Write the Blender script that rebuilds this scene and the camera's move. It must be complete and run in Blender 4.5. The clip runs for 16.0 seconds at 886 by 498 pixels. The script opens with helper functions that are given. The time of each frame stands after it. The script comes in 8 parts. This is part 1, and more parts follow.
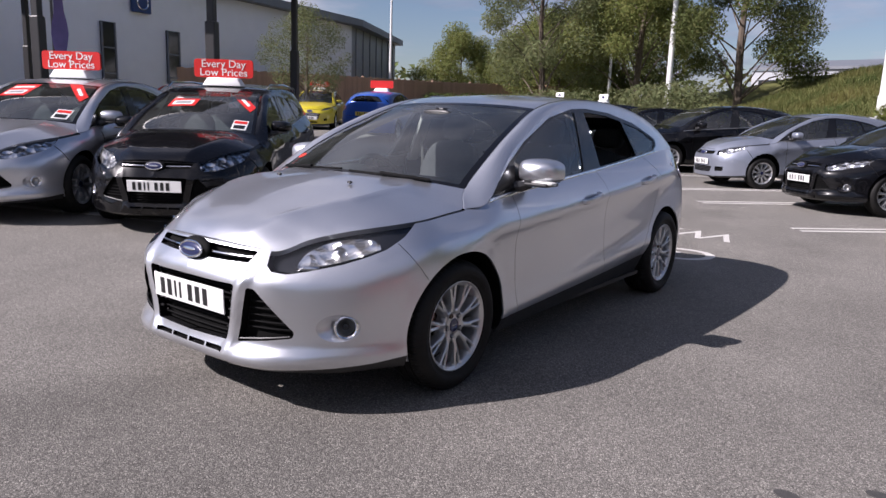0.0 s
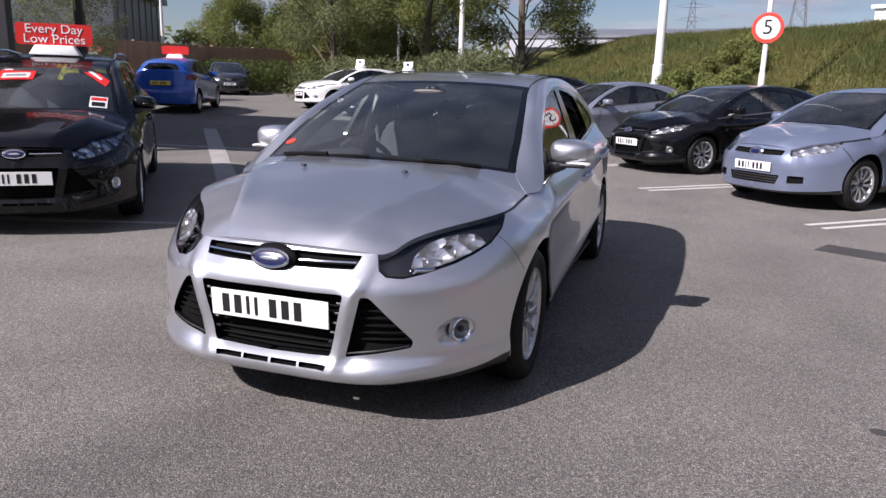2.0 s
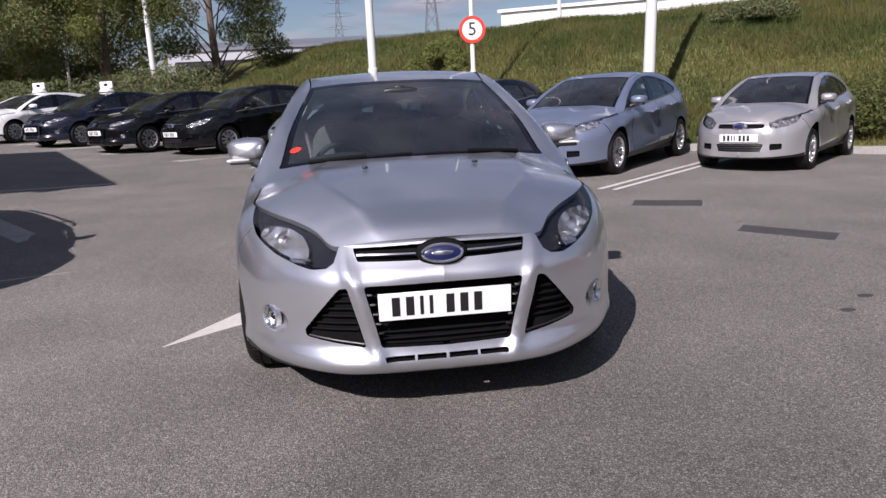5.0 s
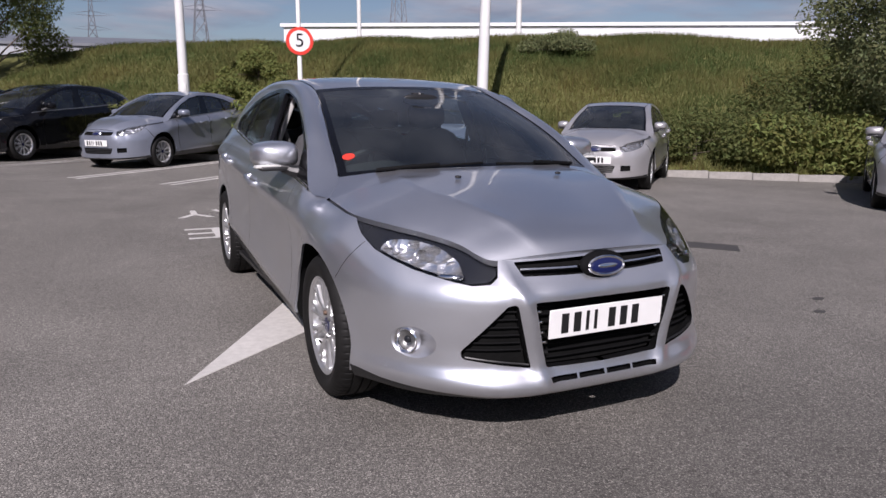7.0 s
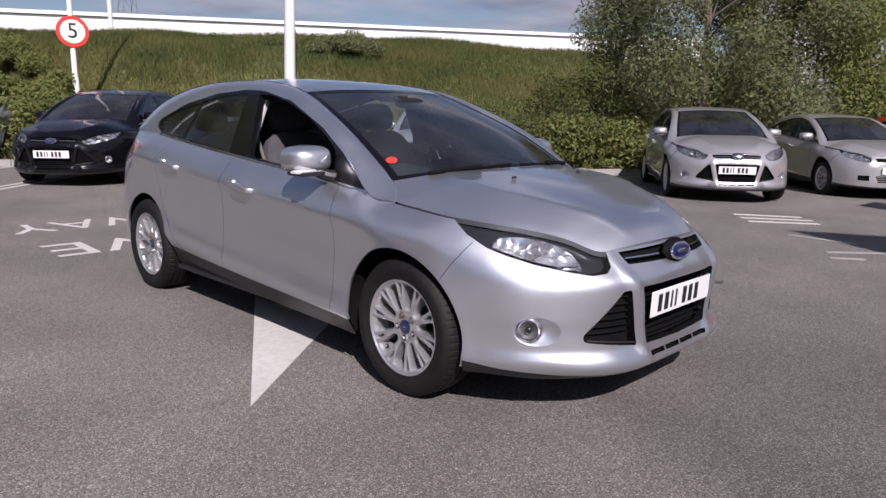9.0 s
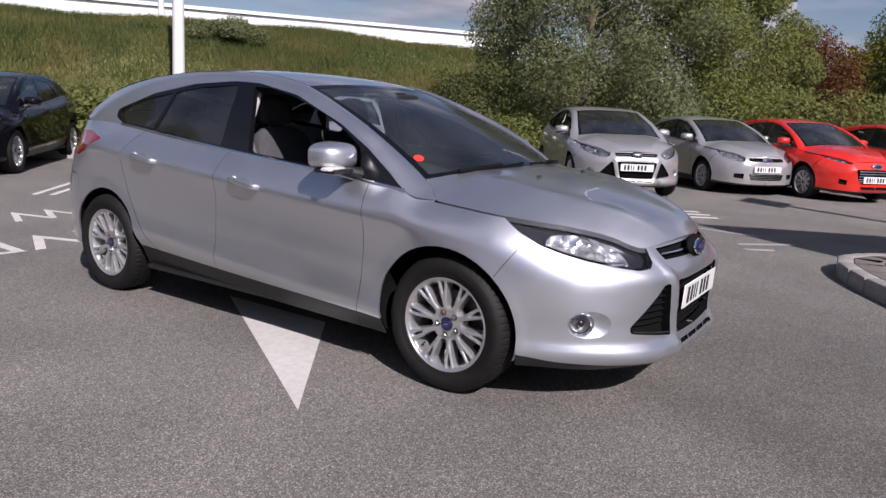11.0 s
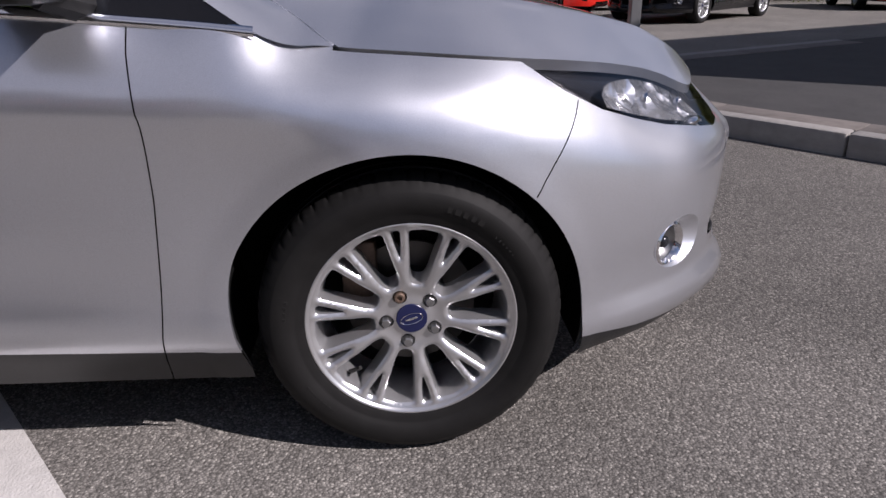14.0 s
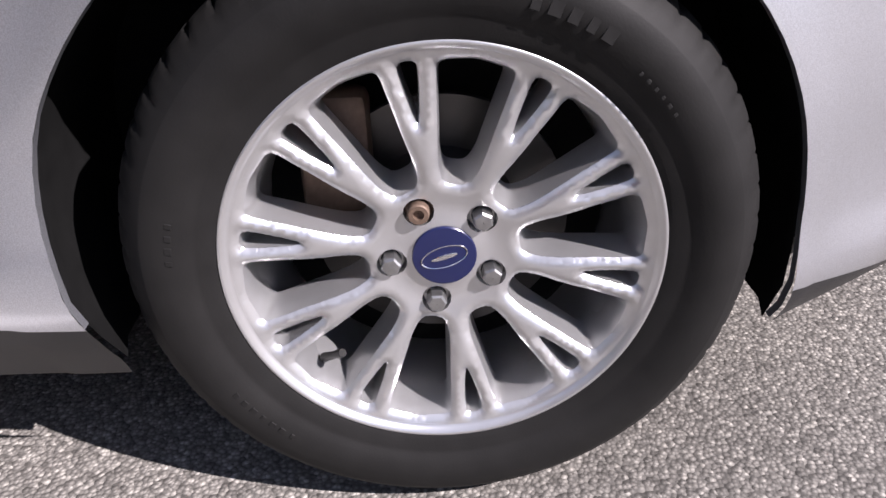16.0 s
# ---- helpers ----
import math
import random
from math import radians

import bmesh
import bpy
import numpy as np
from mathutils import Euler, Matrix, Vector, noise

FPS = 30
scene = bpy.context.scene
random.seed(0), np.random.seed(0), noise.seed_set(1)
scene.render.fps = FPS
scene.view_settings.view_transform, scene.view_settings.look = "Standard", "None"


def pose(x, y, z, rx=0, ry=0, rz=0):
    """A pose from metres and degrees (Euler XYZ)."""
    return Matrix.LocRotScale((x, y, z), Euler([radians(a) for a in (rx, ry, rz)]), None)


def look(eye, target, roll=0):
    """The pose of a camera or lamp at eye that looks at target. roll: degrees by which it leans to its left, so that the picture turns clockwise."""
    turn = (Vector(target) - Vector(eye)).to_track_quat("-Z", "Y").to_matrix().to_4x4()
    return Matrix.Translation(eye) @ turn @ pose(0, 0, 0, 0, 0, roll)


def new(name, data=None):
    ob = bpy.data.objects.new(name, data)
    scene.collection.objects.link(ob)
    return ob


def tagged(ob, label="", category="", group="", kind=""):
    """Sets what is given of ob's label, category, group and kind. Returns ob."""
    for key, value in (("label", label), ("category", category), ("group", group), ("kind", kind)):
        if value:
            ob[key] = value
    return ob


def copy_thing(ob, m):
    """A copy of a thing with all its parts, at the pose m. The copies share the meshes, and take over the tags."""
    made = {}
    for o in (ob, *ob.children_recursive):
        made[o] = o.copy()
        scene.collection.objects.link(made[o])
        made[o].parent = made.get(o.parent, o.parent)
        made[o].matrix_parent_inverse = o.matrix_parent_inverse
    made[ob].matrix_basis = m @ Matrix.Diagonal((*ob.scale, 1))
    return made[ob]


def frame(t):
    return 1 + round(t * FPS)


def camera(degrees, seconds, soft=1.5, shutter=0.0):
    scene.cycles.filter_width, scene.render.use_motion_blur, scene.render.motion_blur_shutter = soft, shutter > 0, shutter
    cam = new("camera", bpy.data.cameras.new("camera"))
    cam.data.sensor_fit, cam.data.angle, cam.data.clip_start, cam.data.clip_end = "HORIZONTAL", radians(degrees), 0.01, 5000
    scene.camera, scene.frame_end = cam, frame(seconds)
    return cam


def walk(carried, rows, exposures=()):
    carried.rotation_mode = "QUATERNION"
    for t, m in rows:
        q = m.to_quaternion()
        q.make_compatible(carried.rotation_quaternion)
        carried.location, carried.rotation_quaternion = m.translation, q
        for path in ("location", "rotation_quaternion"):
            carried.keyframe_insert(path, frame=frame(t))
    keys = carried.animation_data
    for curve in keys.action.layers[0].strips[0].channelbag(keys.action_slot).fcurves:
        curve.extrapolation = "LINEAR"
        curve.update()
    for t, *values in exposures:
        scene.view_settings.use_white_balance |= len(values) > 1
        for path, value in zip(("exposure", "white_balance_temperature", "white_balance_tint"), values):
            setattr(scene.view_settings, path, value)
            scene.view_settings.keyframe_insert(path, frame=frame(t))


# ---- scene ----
cam = camera(63.4, 16.0)
PATH = [
    (0, (2.766, -2.674, 1.305), (1.586, -1.102, 0.934), 1.9),
    (0.5, (2.603, -2.754, 1.345), (1.54, -1.123, 0.887), 0.3),
    (1, (2.221, -2.913, 1.294), (1.356, -1.166, 0.846), -0.1),
    (1.5, (1.856, -3.027, 1.337), (1.106, -1.236, 0.859), 2.0),
    (2, (1.482, -3.186, 1.346), (0.863, -1.337, 0.903), 1.6),
    (2.5, (1.177, -3.278, 1.339), (0.6, -1.415, 0.896), 1.8),
    (3, (0.801, -3.451, 1.221), (0.363, -1.533, 0.862), 0.2),
    (3.5, (0.416, -3.512, 1.236), (0.207, -1.56, 0.853), 0.2),
    (4, (0.078, -3.545, 1.218), (0.075, -1.566, 0.929), 0.7),
    (4.2, (-0.007, -3.555, 1.25), (0.064, -1.583, 0.925), -0.2),
    (6.3, (-1.056, -3.253, 1.291), (-0.574, -1.366, 0.835), -0.7),
    (6.5, (-1.223, -3.17, 1.255), (-0.628, -1.313, 0.813), 0.9),
    (7, (-1.67, -2.964, 1.262), (-0.835, -1.189, 0.872), 0.3),
    (7.5, (-2.048, -2.768, 1.261), (-1.025, -1.09, 0.892), -0.7),
    (8, (-2.418, -2.594, 1.232), (-1.211, -1.036, 0.893), -0.2),
    (8.5, (-2.697, -2.413, 1.263), (-1.375, -0.957, 0.902), 0.2),
    (11, (-3.429, -1.706, 1.284), (-1.806, -0.614, 0.89), 2.4),
    (11.5, (-3.558, -1.352, 1.277), (-1.828, -0.436, 0.89), 1.6),
    (12, (-3.517, -0.92, 1.253), (-1.7, -0.196, 0.859), 0.1),
    (12.5, (-3.343, -0.543, 1.232), (-1.448, -0.128, 0.797), -2.1),
    (13, (-3.044, -0.183, 1.168), (-1.102, -0.002, 0.692), -1.4),
    (13.5, (-2.597, -0.05, 1.14), (-0.684, -0.018, 0.551), -1.9),
    (14, (-2.165, 0.027, 1.005), (-0.315, -0.104, 0.255), -0.8),
    (14.5, (-1.805, 0.042, 0.917), (-0.042, -0.060, -0.022), -1.3),
    (15, (-1.566, 0.042, 0.784), (0.179, -0.042, -0.189), -1.7),
    (15.5, (-1.471, 0.040, 0.702), (0.286, -0.075, -0.245), -1.8),
    (16, (-1.461, 0.020, 0.669), (0.287, -0.033, -0.303), -2.1),
]
walk(cam, [(t, look(eye, target, roll)) for t, eye, target, roll in PATH], exposures=[(0.0, 0.66, 6150, 23.0), (4.0, 0.42, 6150, 23.0), (6.5, 0.19, 6150, 23.0), (7.5, 0.10, 6150, 23.0), (8.5, 0.20, 6150, 23.0), (11.0, 0.28, 6150, 23.0), (13.0, 0.15, 6150, 23.0), (13.6, 0.12, 6150, 23.0), (14.5, 0.25, 6150, 23.0), (15.0, 0.55, 6150, 23.0), (16.0, 1.08, 6150, 23.0)])

# ---- light ----
SUN_AZ, SUN_EL = math.radians(-147.0), math.radians(39.0)   # where the sun stands, measured from +y towards +x
world = bpy.data.worlds.new("sky")
scene.world = world
world.use_nodes = True
wn, wl = world.node_tree.nodes, world.node_tree.links
wn.clear()
w_out, w_bg = wn.new("ShaderNodeOutputWorld"), wn.new("ShaderNodeBackground")
w_sky, w_tc = wn.new("ShaderNodeTexSky"), wn.new("ShaderNodeTexCoord")
w_sky.sky_type, w_sky.sun_disc = "NISHITA", False
w_sky.sun_elevation, w_sky.sun_rotation = SUN_EL, SUN_AZ
w_sky.air_density, w_sky.dust_density, w_sky.ozone_density = 1.0, 0.6, 2.0
# broken cloud, laid out on a flat ceiling over the place
w_sep = wn.new("ShaderNodeSeparateXYZ")
w_add = wn.new("ShaderNodeMath"); w_add.operation, w_add.inputs[1].default_value = "ADD", 0.10
w_max = wn.new("ShaderNodeMath"); w_max.operation, w_max.inputs[1].default_value = "MAXIMUM", 0.06
w_dx = wn.new("ShaderNodeMath"); w_dx.operation = "DIVIDE"
w_dy = wn.new("ShaderNodeMath"); w_dy.operation = "DIVIDE"
w_com = wn.new("ShaderNodeCombineXYZ")
w_noise = wn.new("ShaderNodeTexNoise")
w_noise.inputs["Scale"].default_value, w_noise.inputs["Detail"].default_value, w_noise.inputs["Roughness"].default_value = 0.62, 7.0, 0.56
w_ramp = wn.new("ShaderNodeValToRGB")
w_ramp.color_ramp.elements[0].position, w_ramp.color_ramp.elements[1].position = 0.46, 0.64
w_noise2 = wn.new("ShaderNodeTexNoise")
w_noise2.inputs["Scale"].default_value, w_noise2.inputs["Detail"].default_value = 1.3, 6.0
w_cr = wn.new("ShaderNodeValToRGB")
w_cr.color_ramp.elements[0].position, w_cr.color_ramp.elements[0].color = 0.36, (3.1, 3.45, 4.4, 1)
w_cr.color_ramp.elements[1].position, w_cr.color_ramp.elements[1].color = 0.66, (8.0, 8.0, 8.3, 1)
w_mix = wn.new("ShaderNodeMixRGB")
wl.new(w_tc.outputs["Generated"], w_sep.inputs[0])
wl.new(w_sep.outputs["Z"], w_max.inputs[0]); wl.new(w_max.outputs[0], w_add.inputs[0])
wl.new(w_sep.outputs["X"], w_dx.inputs[0]); wl.new(w_add.outputs[0], w_dx.inputs[1])
wl.new(w_sep.outputs["Y"], w_dy.inputs[0]); wl.new(w_add.outputs[0], w_dy.inputs[1])
wl.new(w_dx.outputs[0], w_com.inputs["X"]); wl.new(w_dy.outputs[0], w_com.inputs["Y"])
wl.new(w_com.outputs[0], w_noise.inputs["Vector"]); wl.new(w_com.outputs[0], w_noise2.inputs["Vector"])
wl.new(w_noise.outputs["Fac"], w_ramp.inputs[0]); wl.new(w_noise2.outputs["Fac"], w_cr.inputs[0])
wl.new(w_ramp.outputs["Color"], w_mix.inputs["Fac"])
wl.new(w_sky.outputs["Color"], w_mix.inputs["Color1"]); wl.new(w_cr.outputs["Color"], w_mix.inputs["Color2"])
wl.new(w_mix.outputs["Color"], w_bg.inputs["Color"])
w_bg.inputs["Strength"].default_value = 0.052
wl.new(w_bg.outputs[0], w_out.inputs["Surface"])

sun = new("sun", bpy.data.lights.new("sun", "SUN"))
sun.data.energy, sun.data.angle, sun.data.color = 4.9, math.radians(0.53), (1.0, 0.95, 0.87)
sun_way = Vector((math.sin(SUN_AZ) * math.cos(SUN_EL), math.cos(SUN_AZ) * math.cos(SUN_EL), math.sin(SUN_EL)))
sun.matrix_world = look(sun_way * 60, (0, 0, 0))

# ---- materials ----
def mat(name, color, rough=0.5, metal=0.0, coat=0.0, vary=0.0, scale=8.0, bump=0.0, bump_scale=60.0, spec=0.5, random_tint=0.0, coords="Object"):
    """A surface with colour varied at two scales and a fine relief."""
    m = bpy.data.materials.new(name)
    m.use_nodes = True
    n, l = m.node_tree.nodes, m.node_tree.links
    b = n["Principled BSDF"]
    b.inputs["Roughness"].default_value, b.inputs["Metallic"].default_value = rough, metal
    b.inputs["Coat Weight"].default_value, b.inputs["Coat Roughness"].default_value = coat, 0.04
    b.inputs["Specular IOR Level"].default_value = spec
    b.inputs["Base Color"].default_value = (*color, 1)
    tc = n.new("ShaderNodeTexCoord")
    if vary or random_tint:
        big, small = n.new("ShaderNodeTexNoise"), n.new("ShaderNodeTexNoise")
        big.inputs["Scale"].default_value, big.inputs["Detail"].default_value = scale * 0.12, 5
        small.inputs["Scale"].default_value, small.inputs["Detail"].default_value = scale, 6
        add = n.new("ShaderNodeMath"); add.operation = "ADD"
        l.new(tc.outputs[coords], big.inputs["Vector"]); l.new(tc.outputs[coords], small.inputs["Vector"])
        l.new(big.outputs["Fac"], add.inputs[0]); l.new(small.outputs["Fac"], add.inputs[1])
        last = add
        if random_tint:
            info = n.new("ShaderNodeObjectInfo")
            mul = n.new("ShaderNodeMath"); mul.operation, mul.inputs[1].default_value = "MULTIPLY_ADD", random_tint
            l.new(info.outputs["Random"], mul.inputs[0]); l.new(add.outputs[0], mul.inputs[2])
            last = mul
        ramp = n.new("ShaderNodeMapRange")
        ramp.inputs["From Min"].default_value, ramp.inputs["From Max"].default_value = 0.6, 1.4
        ramp.inputs["To Min"].default_value, ramp.inputs["To Max"].default_value = 1 - vary, 1 + vary
        l.new(last.outputs[0], ramp.inputs["Value"])
        hsv = n.new("ShaderNodeHueSaturation")
        hsv.inputs["Color"].default_value = (*color, 1)
        l.new(ramp.outputs[0], hsv.inputs["Value"])
        l.new(hsv.outputs[0], b.inputs["Base Color"])
    if bump:
        t, bu = n.new("ShaderNodeTexNoise"), n.new("ShaderNodeBump")
        t.inputs["Scale"].default_value, t.inputs["Detail"].default_value = bump_scale, 4
        bu.inputs["Strength"].default_value, bu.inputs["Distance"].default_value = bump, 0.01
        l.new(tc.outputs[coords], t.inputs["Vector"]); l.new(t.outputs["Fac"], bu.inputs["Height"]); l.new(bu.outputs[0], b.inputs["Normal"])
    return m


def car_paint(name, color, metal=0.6, rough=0.32, flake=0.12):
    """Lacquered paint: a base with fine metal flake under a clear coat, with a breath of dust."""
    m = mat(name, color, rough=rough, metal=metal, coat=1.0)
    n, l = m.node_tree.nodes, m.node_tree.links
    b = n["Principled BSDF"]
    b.inputs["Coat Roughness"].default_value = 0.03
    b.inputs["Coat IOR"].default_value = 1.5
    tc, v, h = n.new("ShaderNodeTexCoord"), n.new("ShaderNodeTexNoise"), n.new("ShaderNodeHueSaturation")
    v.inputs["Scale"].default_value, v.inputs["Detail"].default_value = 900, 1
    r = n.new("ShaderNodeMapRange")
    r.inputs["From Min"].default_value, r.inputs["From Max"].default_value = 0.3, 0.7
    r.inputs["To Min"].default_value, r.inputs["To Max"].default_value = 1 - flake, 1 + flake
    l.new(tc.outputs["Object"], v.inputs["Vector"]); l.new(v.outputs["Fac"], r.inputs["Value"])
    h.inputs["Color"].default_value = (*color, 1)
    l.new(r.outputs[0], h.inputs["Value"]); l.new(h.outputs[0], b.inputs["Base Color"])
    d, dr = n.new("ShaderNodeTexNoise"), n.new("ShaderNodeMapRange")
    d.inputs["Scale"].default_value, d.inputs["Detail"].default_value = 3.0, 6
    dr.inputs["From Min"].default_value, dr.inputs["From Max"].default_value = 0.35, 0.75
    dr.inputs["To Min"].default_value, dr.inputs["To Max"].default_value = rough - 0.04, rough + 0.08
    l.new(tc.outputs["Object"], d.inputs["Vector"]); l.new(d.outputs["Fac"], dr.inputs["Value"]); l.new(dr.outputs[0], b.inputs["Roughness"])
    return m


def glass_mat(name, tint=(0.75, 0.82, 0.80), clear=0.85, rough=0.0, ior=1.62, dust=0.0):
    """A thin pane: tinted see-through with a mirror-like surface by Fresnel."""
    m = bpy.data.materials.new(name)
    m.use_nodes = True
    n, l = m.node_tree.nodes, m.node_tree.links
    n.clear()
    out, mix, tr, gl, fr = n.new("ShaderNodeOutputMaterial"), n.new("ShaderNodeMixShader"), n.new("ShaderNodeBsdfTransparent"), n.new("ShaderNodeBsdfGlossy"), n.new("ShaderNodeFresnel")
    fr.inputs["IOR"].default_value = ior
    tr.inputs["Color"].default_value = (*[c * clear for c in tint], 1)
    gl.inputs["Roughness"].default_value = rough
    l.new(fr.outputs[0], mix.inputs[0]); l.new(tr.outputs[0], mix.inputs[1]); l.new(gl.outputs[0], mix.inputs[2]); l.new(mix.outputs[0], out.inputs[0])
    if dust:                                  # a film of dust, thicker in places
        df, mx, no, mr, tc = n.new("ShaderNodeBsdfDiffuse"), n.new("ShaderNodeMixShader"), n.new("ShaderNodeTexNoise"), n.new("ShaderNodeMapRange"), n.new("ShaderNodeTexCoord")
        df.inputs["Color"].default_value = (0.62, 0.66, 0.66, 1)
        no.inputs["Scale"].default_value, no.inputs["Detail"].default_value = 4.0, 6
        mr.inputs["From Min"].default_value, mr.inputs["From Max"].default_value = 0.3, 0.7
        mr.inputs["To Min"].default_value, mr.inputs["To Max"].default_value = dust * 0.5, dust * 1.5
        l.new(tc.outputs["Object"], no.inputs["Vector"]); l.new(no.outputs["Fac"], mr.inputs["Value"]); l.new(mr.outputs[0], mx.inputs[0])
        l.new(mix.outputs[0], mx.inputs[1]); l.new(df.outputs[0], mx.inputs[2]); l.new(mx.outputs[0], out.inputs[0])
    return m


PAINT_SILVER = car_paint("silver_paint", (0.645, 0.66, 0.705), metal=0.89, rough=0.33)
PAINT_BLACK = car_paint("black_paint", (0.004, 0.004, 0.005), metal=0.0, rough=0.25, flake=0.3)
PAINT_BLACK.node_tree.nodes["Principled BSDF"].inputs["Specular IOR Level"].default_value = 0.1
PAINT_BLACK.node_tree.nodes["Principled BSDF"].inputs["Coat Weight"].default_value = 0.7
PAINT_DARKBLUE = car_paint("dark_blue_paint", (0.008, 0.010, 0.022), metal=0.2, rough=0.25, flake=0.3)
PAINT_DARKGREY = car_paint("dark_grey_paint", (0.03, 0.032, 0.036), metal=0.3)
PAINT_BLUE_SILVER = car_paint("pale_blue_paint", (0.25, 0.272, 0.33), metal=0.5, rough=0.36)
PAINT_STEEL_BLUE = car_paint("steel_blue_paint", (0.20, 0.238, 0.335), metal=0.5, rough=0.36)
PAINT_WARM_SILVER = car_paint("warm_silver_paint", (0.48, 0.47, 0.48), metal=0.6, rough=0.38)
PAINT_RED = car_paint("red_paint", (0.62, 0.022, 0.012), metal=0.0, rough=0.3)
PAINT_WHITE = car_paint("white_paint", (0.80, 0.80, 0.79), metal=0.0, rough=0.3, flake=0.02)
PAINT_BLUE = car_paint("bright_blue_paint", (0.02, 0.09, 0.42), metal=0.2)
PAINT_YELLOW = car_paint("yellow_paint", (0.55, 0.45, 0.02), metal=0.0)
GLASS = glass_mat("window_glass", (0.80, 0.90, 0.87), 0.90, 0.0, 1.95, 0.018)
GLASS_SCREEN = glass_mat("screen_glass", (0.80, 0.92, 0.88), 0.93, 0.0, 2.3, 0.024)
GLASS_DARK = glass_mat("tinted_glass", (0.62, 0.70, 0.70), 0.75)
LENS = glass_mat("lamp_lens", (0.97, 0.98, 1.0), 0.98)
CHROME = mat("chrome", (0.84, 0.84, 0.86), rough=0.12, metal=1.0)
ALLOY = mat("alloy", (0.60, 0.60, 0.605), rough=0.29, metal=0.79, coat=0.12, vary=0.06, scale=40)
RUBBER_MARK = mat("rubber_marking", (0.012, 0.0116, 0.0113), rough=0.60, vary=0.3, scale=60, spec=0.24)
GRILLE_BLACK = mat("grille_black", (0.004, 0.004, 0.0045), rough=0.75, vary=0.2, scale=40, spec=0.12)
STEEL = mat("worn_steel", (0.36, 0.36, 0.36), rough=0.35, metal=0.9, vary=0.2, scale=120)
RUST = mat("rusty_steel", (0.16, 0.11, 0.08), rough=0.6, metal=0.4, vary=0.3, scale=150)
DISC = mat("brake_disc", (0.10, 0.095, 0.09), rough=0.4, metal=0.9, vary=0.25, scale=30)
RUBBER = mat("tyre_rubber", (0.011, 0.0106, 0.0103), rough=0.62, vary=0.35, scale=22, bump=0.04, bump_scale=420, spec=0.20)
PLASTIC = mat("black_plastic", (0.014, 0.014, 0.015), rough=0.42, vary=0.2, scale=30, bump=0.06, bump_scale=700)
GLOSS_BLACK = mat("gloss_black", (0.006, 0.006, 0.007), rough=0.1)
WELL = mat("wheel_well_felt", (0.008, 0.008, 0.008), rough=0.95, vary=0.3, scale=40, spec=0.06)
CLOTH = mat("seat_cloth", (0.065, 0.065, 0.070), rough=0.9, vary=0.25, scale=60, bump=0.3, bump_scale=400)
CLOTH_GREY = mat("grey_seat_cloth", (0.16, 0.155, 0.15), rough=0.9, vary=0.2, scale=60)
HEADLINER = mat("headliner", (0.50, 0.49, 0.47), rough=0.95, vary=0.1, scale=30)
TRIM = mat("soft_trim", (0.034, 0.034, 0.037), rough=0.7, vary=0.2, scale=40, bump=0.1, bump_scale=500)
BADGE_BLUE = mat("badge_blue", (0.006, 0.010, 0.060), rough=0.3, coat=0.5, vary=0.1)
PLATE_WHITE = mat("plate_white", (0.78, 0.78, 0.77), rough=0.3, coat=0.4, vary=0.04, scale=20)
PLATE_YELLOW = mat("plate_yellow", (0.75, 0.55, 0.04), rough=0.3, coat=0.4, vary=0.04, scale=20)
BLACK_INK = mat("black_ink", (0.012, 0.012, 0.013), rough=0.4)
GREY_INK = mat("grey_ink", (0.25, 0.25, 0.25), rough=0.4)
RED_LENS = mat("red_lens", (0.20, 0.006, 0.008), rough=0.08, coat=1.0)
AMBER = mat("amber_lens", (0.7, 0.25, 0.03), rough=0.1, coat=1.0)
CLEAR_WHITE = mat("indicator_lens", (0.62, 0.62, 0.60), rough=0.12, coat=1.0)
FACETS = mat("lamp_facets", (0.93, 0.93, 0.94), rough=0.16, metal=0.95)
_n, _l = FACETS.node_tree.nodes, FACETS.node_tree.links
_tc, _vo, _bu = _n.new("ShaderNodeTexCoord"), _n.new("ShaderNodeTexVoronoi"), _n.new("ShaderNodeBump")
_vo.inputs["Scale"].default_value = 15
_bu.inputs["Strength"].default_value, _bu.inputs["Distance"].default_value = 1.0, 0.022
_l.new(_tc.outputs["Object"], _vo.inputs["Vector"]); _l.new(_vo.outputs["Distance"], _bu.inputs["Height"]); _l.new(_bu.outputs[0], _n["Principled BSDF"].inputs["Normal"])
LAMP_DARK = mat("lamp_housing", (0.016, 0.017, 0.021), rough=0.22, metal=0.1)
STICKER_RED = mat("red_sticker", (0.75, 0.05, 0.03), rough=0.45, vary=0.06)
PAPER = mat("white_card", (0.78, 0.78, 0.77), rough=0.6, vary=0.04)

# ---- mesh tools ----
from mathutils.geometry import delaunay_2d_cdt


